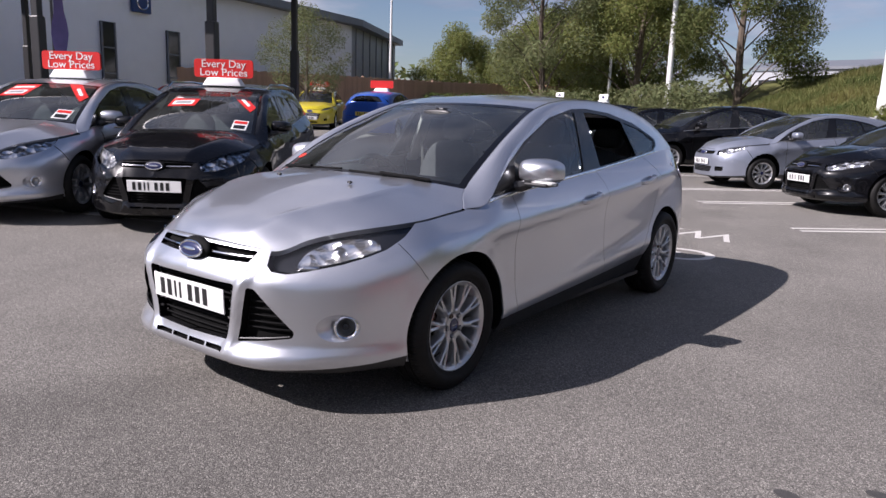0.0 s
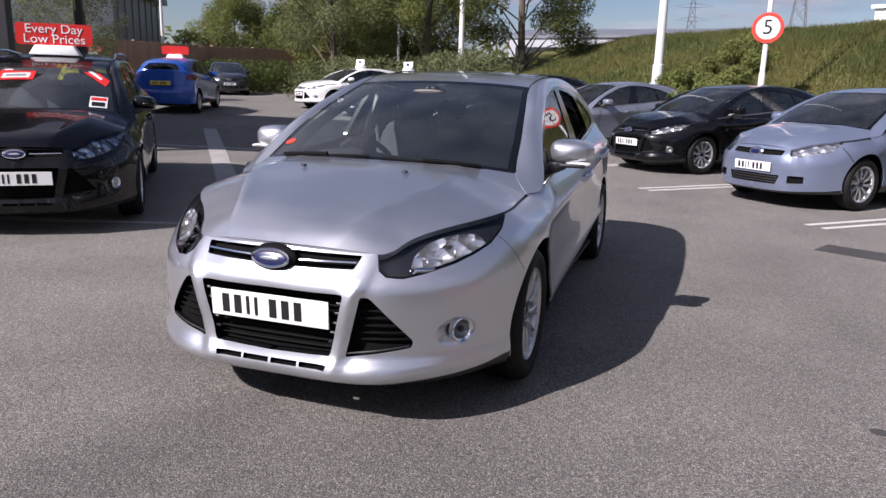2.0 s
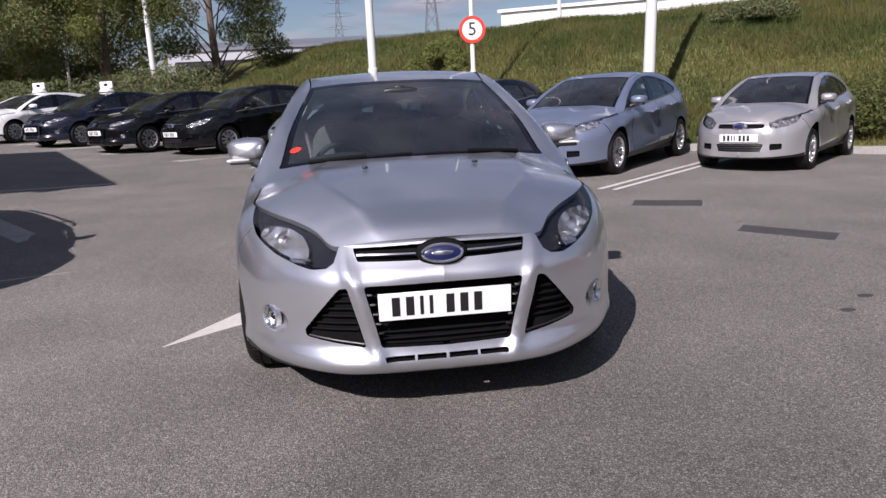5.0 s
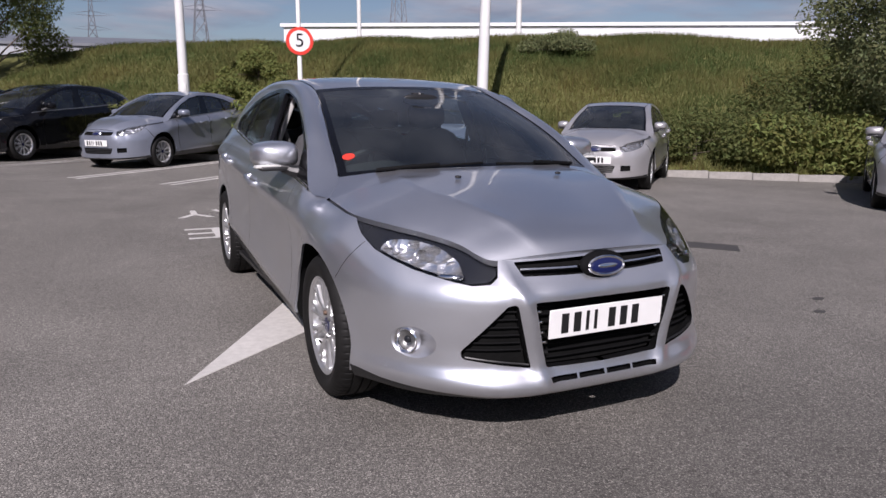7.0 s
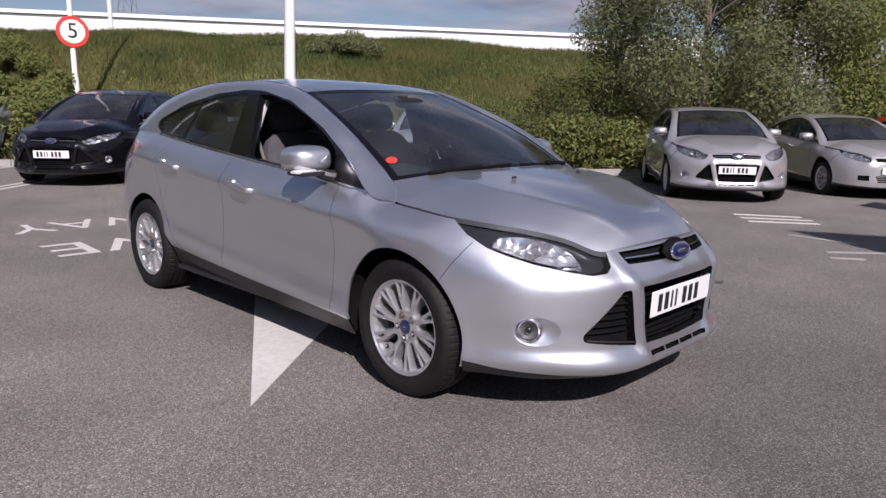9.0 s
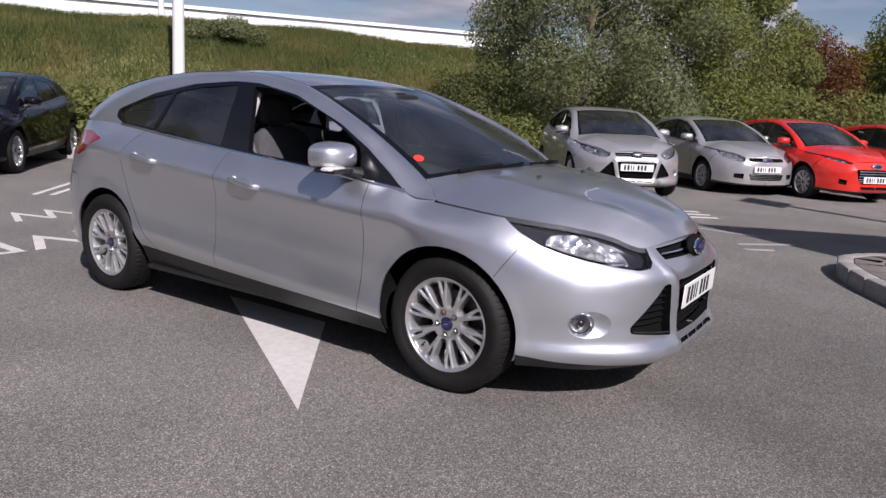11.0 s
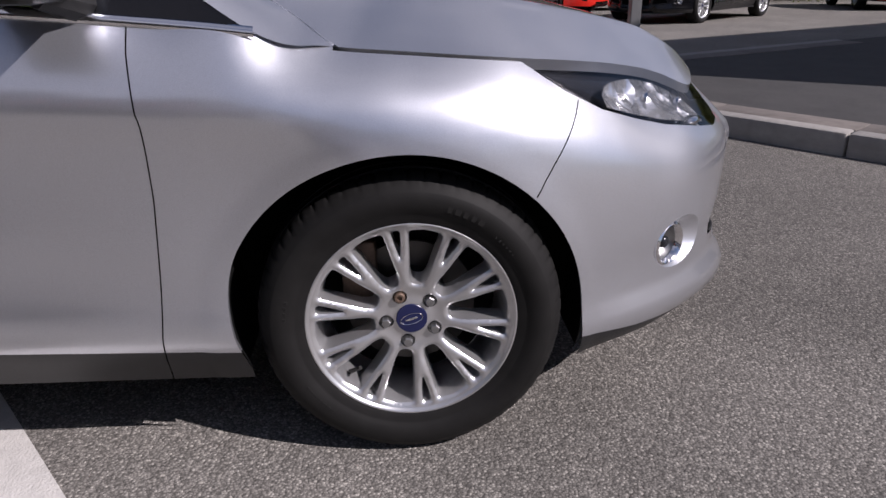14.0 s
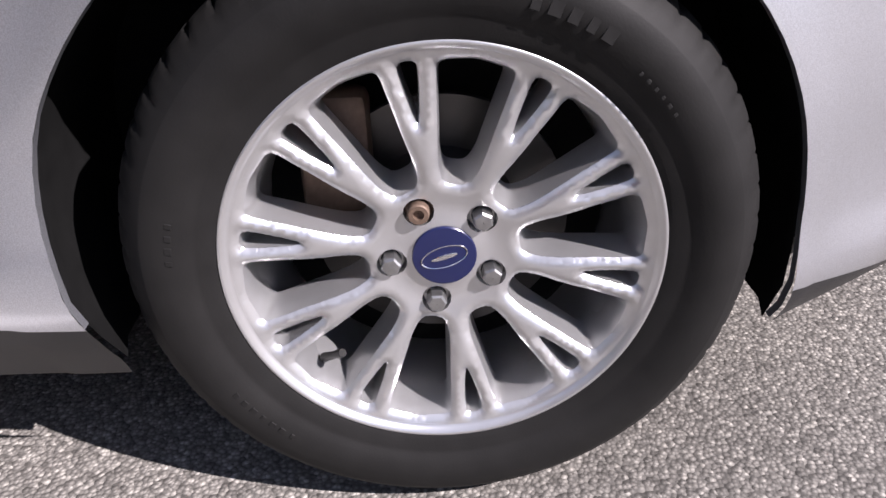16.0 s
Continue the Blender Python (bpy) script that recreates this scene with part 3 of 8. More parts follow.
    if detail:
        for a0, n_bars, w, h, r in ((27, 5, 0.011, 0.017, 0.2605), (49, 6, 0.004, 0.004, 0.2500), (232, 7, 0.007, 0.007, 0.257), (282, 4, 0.007, 0.007, 0.257)):
            for q in range(n_bars):          # moulded marks, as plain bars
                a = math.radians(a0 + (q - n_bars / 2) * math.degrees((w + 0.006) / r))
                bar = part("marking", box((0.0009, w * (0.8 + 0.3 * ((q * 5) % 3) / 2), h), (0, 0, 0), 0.0006, segs=1), RUBBER_MARK, root, smooth=False)
                bar.matrix_basis = Matrix.Translation((0.0167, r * math.sin(a), r * math.cos(a))) @ pose(0, 0, 0, -math.degrees(a), 0, 0)
        a = math.radians(-136)
        y, z = 0.178 * math.cos(a), 0.178 * math.sin(a)
        v = Vector((0.55, -0.75 * math.cos(a), -0.75 * math.sin(a))).normalized()
        p0 = Vector((-0.040, y * 1.06, z * 1.06))
        part("valve", tube([p0, p0 + v * 0.018, p0 + v * 0.030, p0 + v * 0.031, p0 + v * 0.042], [0.0055, 0.0045, 0.004, 0.005, 0.0045], 10), RUBBER, root, "short black rubber valve")
        cal = box((0.05, 0.075, 0.16), (-0.105, -0.105, 0.07), 0.012)
        part("brake_caliper", cal, RUST, root, "rusty brown brake caliper")
    return root

# ---- car bodies ----
# x to the car's left, y backwards from the front axle, z up from the road
PLAN = [(0, -0.885), (0.25, -0.872), (0.45, -0.822), (0.60, -0.720), (0.705, -0.600), (0.80, -0.440), (0.871, -0.240), (0.900, 0.0), (0.904, 0.3), (0.905, 0.8), (0.908, 1.4),
        (0.905, 2.0), (0.897, 2.5), (0.878, 2.85), (0.82, 3.13), (0.70, 3.33), (0.45, 3.44), (0, 3.473)]
_pl = np.array(PLAN)
_len = np.r_[0, np.cumsum(np.linalg.norm(np.diff(_pl, axis=0), axis=1))]
plan_xy = hermite(_len, _pl)
S_END = float(_len[-1])
_ss = np.linspace(0, S_END, 1200)
_xy = plan_xy(_ss)


def s_y(y):
    """The way along the plan curve at which the flank reaches y."""
    return float(np.interp(y, _xy[:, 1], _ss))


def s_x(x):
    """The same on the nose, by x."""
    k = np.argmax(_xy[:, 0] > 0.88)
    return float(np.interp(x, _xy[:k, 0], _ss[:k]))


belt_z = hermite([0.0, 0.26, 0.5, 1.0, 1.5, 2.07, 2.59, 2.9, 3.3], [0.845, 0.887, 0.911, 0.949, 0.984, 1.028, 1.072, 1.088, 1.085])
glass_taper = hermite([0.0, 0.8, 1.4, 2.0, 2.5, 2.9, 3.2], [0.004, 0.002, 0.0, 0.004, 0.012, 0.026, 0.06])


def glass_x(y, z):
    """How far out the side windows stand."""
    q = np.asarray(z) - 0.885
    return 0.838 - 0.36 * q - 0.16 * q**2 - glass_taper(np.asarray(y))


def crease_z(y):
    return 0.752 + 0.072 * (y - 0.35)


def flank_inset(y, z):
    """How far the flank lies inside the plan curve."""
    zc, zb = crease_z(y), belt_z(y)
    q = z - zc
    low = hermite([-0.70, -0.60, -0.54, -0.48, -0.44, -0.40, -0.30, -0.18, -0.08, -0.025, 0.0], [0.12, 0.075, 0.050, 0.020, 0.010, 0.018, 0.028, 0.029, 0.023, 0.012, 0.0], soft=False)(q)
    base_x = np.interp(y, _xy[:, 1], _xy[:, 0])
    need = base_x - glass_x(y, zb) - 0.002
    t = np.clip(q / np.maximum(zb - zc, 0.03), 0, 1.4)
    return np.where(q < 0, low, need * (0.25 * t + 0.75 * t**1.5))


def _prof(zs, ds):
    """A section of the skin: the offsets ds at heights zs, rounded off a little."""
    f = hermite(zs, ds, soft=False)
    z = np.arange(zs[0] - 0.12, zs[-1] + 0.12, 0.004)
    lo, hi = (ds[1] - ds[0]) / (zs[1] - zs[0]), (ds[-1] - ds[-2]) / (zs[-1] - zs[-2])
    v = f(z) + np.minimum(z - zs[0], 0) * lo + np.maximum(z - zs[-1], 0) * hi
    k = np.exp(-0.5 * (np.arange(-14, 15) * 0.004 / 0.016) ** 2)
    w = np.convolve(v, k / k.sum(), mode="valid")
    return lambda q: np.interp(q, z[14:-14], w)


STATIONS = [
    (0.0, _prof([0.14, 0.18, 0.215, 0.245, 0.28, 0.33, 0.42, 0.53, 0.58, 0.61, 0.64, 0.68, 0.72, 0.78], [0.20, 0.10, 0.020, 0.000, 0.012, 0.020, 0.022, 0.018, 0.006, 0.010, 0.038, 0.062, 0.085, 0.12])),
    (s_x(0.43), _prof([0.14, 0.18, 0.215, 0.245, 0.28, 0.33, 0.42, 0.53, 0.58, 0.61, 0.64, 0.68, 0.72, 0.78], [0.19, 0.09, 0.018, 0.000, 0.010, 0.014, 0.014, 0.008, 0.008, 0.020, 0.048, 0.085, 0.122, 0.18])),
    (s_x(0.60), _prof([0.14, 0.18, 0.215, 0.25, 0.30, 0.42, 0.53, 0.58, 0.62, 0.66, 0.70, 0.75, 0.80], [0.16, 0.08, 0.025, 0.004, 0.004, 0.006, 0.006, 0.010, 0.028, 0.062, 0.105, 0.160, 0.22])),
    (s_y(-0.60), _prof([0.14, 0.18, 0.22, 0.26, 0.32, 0.45, 0.55, 0.60, 0.64, 0.68, 0.72, 0.77, 0.82], [0.10, 0.045, 0.016, 0.004, 0.0, 0.0, 0.002, 0.012, 0.034, 0.066, 0.105, 0.158, 0.22])),
    (s_y(-0.44), _prof([0.14, 0.20, 0.26, 0.32, 0.50, 0.60, 0.65, 0.70, 0.75, 0.80, 0.85], [0.08, 0.022, 0.002, 0.0, 0.0, 0.006, 0.020, 0.048, 0.088, 0.135, 0.19])),
    (s_y(-0.24), _prof([0.14, 0.20, 0.26, 0.32, 0.50, 0.62, 0.70, 0.76, 0.80, 0.83, 0.87], [0.06, 0.004, -0.012, -0.010, -0.006, 0.002, 0.014, 0.046, 0.080, 0.110, 0.155])),
    (s_y(0.0), _prof([0.14, 0.20, 0.26, 0.32, 0.50, 0.62, 0.70, 0.75, 0.79, 0.82, 0.85, 0.89], [0.10, 0.05, 0.025, 0.012, 0.004, 0.002, 0.006, 0.018, 0.044, 0.082, 0.128, 0.19])),
    (s_y(0.13), _prof([0.14, 0.20, 0.26, 0.32, 0.50, 0.62, 0.70, 0.745, 0.79, 0.82, 0.856, 0.90], [0.10, 0.05, 0.026, 0.013, 0.010, 0.008, 0.006, 0.010, 0.034, 0.066, 0.122, 0.18])),
]
for _y in (0.28, 0.45, 0.8, 1.2, 1.6, 2.0, 2.4, 2.7):
    STATIONS.append((s_y(_y), (lambda yy: (lambda z: flank_inset(np.full(np.shape(z), yy), np.asarray(z, float))))(_y)))
STATIONS += [
    (s_y(3.0), _prof([0.14, 0.20, 0.28, 0.40, 0.60, 0.75, 0.85, 0.95, 1.09], [0.10, 0.05, 0.02, 0.004, 0.0, 0.005, 0.014, 0.048, 0.128])),
    (s_y(3.33), _prof([0.14, 0.20, 0.28, 0.40, 0.62, 0.70, 0.80, 0.95, 1.09], [0.12, 0.06, 0.02, 0.0, 0.0, 0.02, 0.05, 0.10, 0.16])),
    (S_END, _prof([0.14, 0.20, 0.28, 0.40, 0.62, 0.70, 0.80, 0.95, 1.09], [0.12, 0.06, 0.02, 0.0, 0.0, 0.05, 0.08, 0.13, 0.20])),
]
_st_s = np.array([s for s, _ in STATIONS])
TOP_Z = hermite([0, s_x(0.25), s_x(0.40), s_x(0.46), s_x(0.60), s_y(-0.60), s_y(-0.44), s_y(-0.24), s_y(0.0), s_y(0.13), s_y(0.26), s_y(0.5), s_y(1.0), s_y(1.5), s_y(2.07), s_y(2.59), s_y(2.9), s_y(3.3), S_END],
                [0.732, 0.727, 0.712, 0.708, 0.752, 0.780, 0.805, 0.827, 0.846, 0.857, 0.887, 0.911, 0.949, 0.984, 1.028, 1.072, 1.088, 1.085, 1.08], soft=False)
def arch_r(r, a):
    """The radius of a wheel arch by angle: its rear foot runs in towards the wheel."""
    return r - 0.040 * np.clip((0.50 - np.asarray(a, float)) / 0.62, 0, 1) ** 1.4


ARCHES = ((0.012, 0.312, 0.366), (2.642, 0.312, 0.362))


STRUT = 1.0                                          # how strongly the nose shows its struts and lower lip
strut_x = hermite([0.20, 0.25, 0.33, 0.57, 0.64, 0.74], [0.250, 0.262, 0.288, 0.345, 0.385, 0.440], soft=False)
strut_out = hermite([0.14, 0.21, 0.27, 0.33, 0.55, 0.63, 0.71, 0.80], [0.0, 0.0, 0.010, 0.021, 0.021, 0.014, 0.004, 0.0], soft=False)
lip_out = hermite([0.14, 0.190, 0.222, 0.245, 0.272, 0.298, 0.330, 0.38, 0.46, 0.60], [0.0, 0.002, 0.016, 0.023, 0.022, 0.010, -0.004, -0.005, 0.0, 0.0], soft=False)
lip_along = hermite([0.0, s_x(0.20), s_x(0.28), s_x(0.45), s_x(0.62), s_y(-0.44), s_y(-0.30), s_y(-0.20), S_END], [0.22, 0.30, 0.95, 1.0, 0.8, 0.5, 0.15, 0.0, 0.0], soft=False)


def hull(s, z):
    """The lower body: a place for each way round the plan and each height."""
    s, z = np.asarray(s, float), np.asarray(z, float)
    V = np.stack([p(z) for _, p in STATIONS])                       # one row a station
    k = np.clip(np.searchsorted(_st_s, s) - 1, 0, len(_st_s) - 2)
    j = np.arange(len(s))
    h = np.diff(_st_s)
    D = np.diff(V, axis=0) / h[:, None]
    M = np.zeros_like(V)
    M[0], M[-1] = D[0], D[-1]
    M[1:-1] = (D[:-1] * h[1:, None] + D[1:] * h[:-1, None]) / (h[1:] + h[:-1])[:, None]
    t, hh = np.clip((s - _st_s[k]) / h[k], 0, 1), h[k]
    d = (2 * t**3 - 3 * t**2 + 1) * V[k, j] + (t**3 - 2 * t**2 + t) * hh * M[k, j] + (3 * t**2 - 2 * t**3) * V[k + 1, j] + (t**3 - t**2) * hh * M[k + 1, j]
    e = 1e-3
    p, tan = plan_xy(s), plan_xy(np.clip(s + e, 0, S_END)) - plan_xy(np.clip(s - e, 0, S_END))
    tan[s < 2 * e] = (1, 0); tan[s > S_END - 2 * e] = (-1, 0)
    tan /= np.linalg.norm(tan, axis=1)[:, None]
    out = np.stack([tan[:, 1], -tan[:, 0]], 1)
    for cy, cz, cr in ARCHES:                                       # the wheel arches stand a little proud
        r = np.hypot(p[:, 1] - cy, z - cz)
        d = d - 0.0035 / (1 + np.exp(np.clip((r - cr - 0.030) / 0.004, -50, 50))) * (p[:, 0] > 0.7)
    if STRUT:
        zq = np.clip(z, 0.14, 0.80)
        d = d - STRUT * strut_out(zq) * np.exp(-((p[:, 0] - strut_x(zq)) / 0.032) ** 2) * (p[:, 1] < 0)
        d = d - STRUT * lip_out(np.clip(z, 0.14, 0.60)) * lip_along(s)
    q = p - out * d[:, None]
    return np.stack([q[:, 0], q[:, 1], z], 1)


# the edge of roof and windscreen: L on the flank side, U on the roof side, from the bonnet's corner backwards
def edge_lines():
    yl = [0.13, 0.26, 0.53, 0.755, 1.13, 1.5, 2.0, 2.37, 2.68, 2.90, 3.05]
    zl = [0.857, 0.889, 1.073, 1.184, 1.318, 1.374, 1.357, 1.293, 1.205, 1.135, 1.09]
    L = [tuple(hull(np.array([s_y(0.13)]), np.array([0.857]))[0])]
    L += [(float(glass_x(y, z)[0] if np.ndim(glass_x(y, z)) else glass_x(y, z)), y, z) for y, z in zip(yl[1:], zl[1:])]
    U = [(L[0][0] - 0.003, 0.13, 0.859), (0.697, 0.255, 0.942), (0.655, 0.53, 1.100), (0.607, 0.80, 1.222), (0.549, 1.16, 1.352), (0.563, 1.5, 1.413), (0.570, 2.0, 1.420), (0.566, 2.40, 1.390), (0.558, 2.72, 1.342), (0.53, 2.95, 1.295), (0.50, 3.06, 1.255)]
    t = np.linspace(0, 1, len(L))
    return hermite(t, np.array(L)), hermite(t, np.array(U))


def warp_none(v):
    return v


def build_body(detail=True, style="focus", warp=None, glassless=()):
    """All panels of a car, by name, as shapes. style sets the nose."""
    global STRUT
    STRUT = 1.0 if style == "focus" else 0.0
    step, fine = (0.023, 0.015) if detail else (0.075, 0.045)
    P = {}
    B = lambda z0, z1, y0, y1: [(s_y(y), z) for y, z in ((y0, z0), (y1, z0), (y1, z1), (y0, z1))]
    ss = np.linspace(0, S_END, 240)
    bottom = hermite([0, s_x(0.55), s_y(-0.45), s_y(-0.30), s_y(0.4), s_y(2.2), s_y(3.0), S_END], [0.185, 0.190, 0.205, 0.205, 0.205, 0.235, 0.26, 0.27], soft=False)
    outline = np.concatenate([np.stack([ss, bottom(ss)], 1), np.stack([ss, TOP_Z(ss)], 1)[::-1]])
    R = []
    g = 0.0028 if detail else 0.009
    for cy, cz, cr in ARCHES:
        a = np.linspace(-0.05, np.pi + 0.05, 40)
        R.append(("arch", np.array([(s_y(cy + arch_r(cr, t) * math.cos(t)), cz + arch_r(cr, t) * math.sin(t)) for t in np.r_[-0.24, -0.15, a]] + [(s_y(cy - cr - 0.006), 0.0), (s_y(cy + cr - 0.054), 0.0)])))
    # lamps
    ts = np.linspace(s_x(0.437), s_y(-0.225), 24)
    top = [(s, float(TOP_Z(s)[0]) + 0.01) for s in ts]
    if style == "focus":
        low = [(s_y(-0.265), 0.812), (s_y(-0.33), 0.768), (s_y(-0.42), 0.722), (s_y(-0.51), 0.692), (s_y(-0.60), 0.666), (s_x(0.60), 0.640), (s_x(0.53), 0.628), (s_x(0.47), 0.634), (s_x(0.443), 0.655)]
    elif style == "fiesta":
        low = [(s_y(-0.25), 0.822), (s_y(-0.36), 0.785), (s_y(-0.48), 0.748), (s_y(-0.60), 0.715), (s_x(0.60), 0.690), (s_x(0.50), 0.680), (s_x(0.45), 0.69)]
    elif style == "plain":
        low = [(s_y(-0.33), 0.80), (s_y(-0.42), 0.735), (s_y(-0.50), 0.690), (s_y(-0.60), 0.660), (s_x(0.60), 0.630), (s_x(0.50), 0.615), (s_x(0.45), 0.622)]
        top = top[:-5]
    R.append(("headlight", np.array(top + low)))
    # nose openings
    X = lambda pts: [(s_x(x) if x > 0 else -0.02, z) for x, z in pts]
    if style == "focus":
        R.append(("grille", rounded(X([(-1, 0.574), (0.312, 0.571), (0.258, 0.320), (-1, 0.314)]), 0.014)))
        R.append(("upper_grille", rounded(X([(-1, 0.716), (0.368, 0.703), (0.340, 0.657), (-1, 0.654)]), 0.008)))
        R.append(("corner_grille", rounded(X([(0.376, 0.567), (0.410, 0.562), (0.562, 0.386), (0.556, 0.360), (0.318, 0.322)]), 0.012)))
        R.append(("slot", np.array(X([(0.006, 0.286), (0.120, 0.286), (0.120, 0.266), (0.006, 0.266)]))))
        R.append(("slot", np.array(X([(0.130, 0.286), (0.246, 0.286), (0.240, 0.266), (0.130, 0.266)]))))
    elif style == "fiesta":
        R.append(("grille", rounded(X([(-1, 0.60), (0.40, 0.595), (0.33, 0.37), (-1, 0.36)]), 0.03)))
        R.append(("corner_grille", rounded(X([(0.52, 0.40), (0.63, 0.43), (0.63, 0.34), (0.53, 0.32)]), 0.012)))
        R.append(("slot", np.array(X([(0.006, 0.30), (0.30, 0.30), (0.28, 0.25), (0.006, 0.25)]))))
    else:
        R.append(("upper_grille", rounded(X([(-1, 0.690), (0.37, 0.682), (0.35, 0.628), (-1, 0.622)]), 0.012)))
        R.append(("grille", rounded(X([(-1, 0.40), (0.36, 0.395), (0.32, 0.29), (-1, 0.285)]), 0.012)))
        R.append(("corner_grille", rounded(X([(0.45, 0.40), (0.60, 0.40), (0.60, 0.32), (0.45, 0.31)]), 0.012)))
    if style == "focus":
        R.append(("fog", ellipse(s_x(0.708) + 0.005, 0.404, 0.044, 0.041, 24)))
        R.append(("fog_bowl", ellipse(s_x(0.70) - 0.014, 0.404, 0.096, 0.060, 34)))
    # shut lines
    doorF = [(s_y(0.48), 1.0), (s_y(0.476), 0.86), (s_y(0.462), 0.75), (s_y(0.466), 0.60), (s_y(0.497), 0.20)]
    doorM = [(s_y(1.485), 1.05), (s_y(1.515), 0.93), (s_y(1.528), 0.82), (s_y(1.540), 0.50), (s_y(1.545), 0.20)]
    doorR = [(s_y(2.27), 1.09), (s_y(2.36), 1.01), (s_y(2.425), 0.90), (s_y(2.42), 0.80), (s_y(2.37), 0.655), (s_y(2.285), 0.52), (s_y(2.085), 0.325), (s_y(2.075), 0.20)]
    bump = [(s_y(-0.365), 0.745), (s_y(-0.33), 0.70), (s_y(-0.285), 0.640), (s_y(-0.245), 0.58)]
    rbump = [(s_y(2.93), 0.50), (s_y(2.97), 0.74), (s_y(3.2), 0.74), (S_END + 0.02, 0.74)]
    sill = [(s_y(0.30), 0.283), (s_y(0.5), 0.290), (s_y(1.5), 0.325), (s_y(2.35), 0.358)]
    se = np.linspace(s_x(0.47), s_y(0.128), 60)
    R.append(("gap5", np.concatenate([np.stack([se, TOP_Z(se) - 2.0 * g], 1), np.stack([se, TOP_Z(se) + 0.02], 1)[::-1]])))
    for k, line in enumerate((doorF, doorM, doorR, bump, rbump)):
        R.append(("gap%d" % k, ribbon(line, g)))
    R.append(("sill", np.array(sill + [(s_y(2.35), 0.1), (s_y(0.30), 0.1)])))
    R.append(("chin", np.array([(-0.02, 0.1), (s_y(-0.2), 0.1), (s_y(-0.2), 0.262), (s_y(-0.36), 0.258), (s_y(-0.5), 0.240), (s_x(0.62), 0.226), (s_x(0.4), 0.214), (-0.02, 0.206)])))
    R.append(("rear_lamp", rounded([(s_y(2.68), 0.985), (s_y(2.95), 0.865), (s_y(3.20), 0.87), (s_y(3.32), 0.90), (s_y(3.28), 1.0), (s_y(3.08), 1.025), (s_y(2.88), 1.025)], 0.02)))
    R.append(("front_bumper", np.array([(-0.05, 0.0), (s_y(-0.18), 0.0), (s_y(-0.22), 0.55)] + bump[::-1] + [(s_y(-0.40), 0.80), (s_x(0.40), 0.80), (-0.05, 0.80)])))
    R.append(("wing", np.array([(s_x(0.40), 0.80), (s_y(-0.40), 0.80)] + bump + [(s_y(-0.22), 0.55), (s_y(-0.18), 0.0)] + doorF[::-1] + [(s_x(0.40), 1.0)])))
    R.append(("front_door", np.array(doorF + doorM[::-1])))
    R.append(("rear_door", np.array(doorM + doorR[::-1])))
    R.append(("rear_bumper", np.array(rbump + [(S_END + 0.05, 0.0), (s_y(2.93), 0.0)])))
    if detail:
        for cy, cz, cr in ARCHES:
            for d in (0.018, 0.025, 0.031, 0.038):
                a = np.linspace(0, 2 * np.pi, 120, endpoint=False)
                R.append((None, np.array([(s_y(cy + (cr + d) * math.cos(t)), cz + (cr + d) * math.sin(t)) for t in a])))
    uv, reg = cut_patch(outline, R, step, fine)
    R = [q for q in R if q[0]]
    pts, nrm = surface_at(hull, uv, e=0.013)
    soft_n = surface_at(hull, uv, e=0.034)[1]
    back = np.clip((uv[:, 0] - s_y(-0.50)) / (s_y(-0.30) - s_y(-0.50)), 0, 1)[:, None]
    nrm = nrm * (1 - back) + soft_n * back
    nrm /= np.linalg.norm(nrm, axis=1)[:, None]
    for name, f in reg.items():
        if name in ("arch", "grille", "upper_grille", "corner_grille", "slot", "fog"):
            continue
        name = name or "quarter_panel"
        v = pts
        if name.startswith("gap"):
            v = pts - nrm * 0.007
        if name == "fog_bowl":
            c = hull(np.array([s_x(0.70) - 0.012]), np.array([0.404]))[0]
            rr = np.sqrt((((uv - [s_x(0.70) - 0.014, 0.404]) / [0.096, 0.060]) ** 2).sum(1))
            v = pts - nrm * (0.040 * np.clip(1 - rr ** 1.6, 0, 1))[:, None]
            P.setdefault(name, Shape()).picked(v, f, nrm * 0)
            continue
        P.setdefault(name, Shape()).picked(v, f, nrm)
    # returns: arch lips, openings' sides and backs
    for (cy, cz, cr), where in zip(ARCHES, ("", "rear_")):
        lip = Shape()
        a = np.linspace(-0.28 if where else -0.075, np.pi + (0.13 if where else 0.28), 44 if detail else 20)
        q = np.array([(s_y(cy + arch_r(cr, t) * math.cos(t)), cz + arch_r(cr, t) * math.sin(t)) for t in a])
        q[:, 1] = np.maximum(q[:, 1], 0.225)
        rim = hull(q[:, 0], q[:, 1])
        lip.join(grid_shape(np.stack([rim, rim - [0.010, 0, 0], rim - [0.012, 0, 0] + np.stack([0 * a, 0.004 * np.cos(a), 0.004 * np.sin(a)], 1)], 1), flip=True))
        P[where + "arch_lip"] = lip
    for (cy, cz, cr), where in zip(ARCHES, ("", "rear_")):
        well = Shape()
        a = np.linspace(-0.27, np.pi + 0.27, 30)
        ring = lambda x, r: np.stack([np.full(30, x), cy + arch_r(r, a) * np.cos(a), cz + arch_r(r, a) * np.sin(a)], 1)
        skin = ring(0.0, cr + 0.003)
        skin[:, 0] = hull(np.array([s_y(q) for q in skin[:, 1]]), np.maximum(skin[:, 2], 0.20))[:, 0] - 0.010
        deep = ring(0.0, cr + 0.020)
        deep[:, 0] = skin[:, 0] - 0.045
        well.join(grid_shape(np.stack([skin, deep, ring(0.62, cr + 0.022), ring(0.60, 0.02)], 1), flip=True))
        P[where + "wheel_well"] = well
    holes = {}
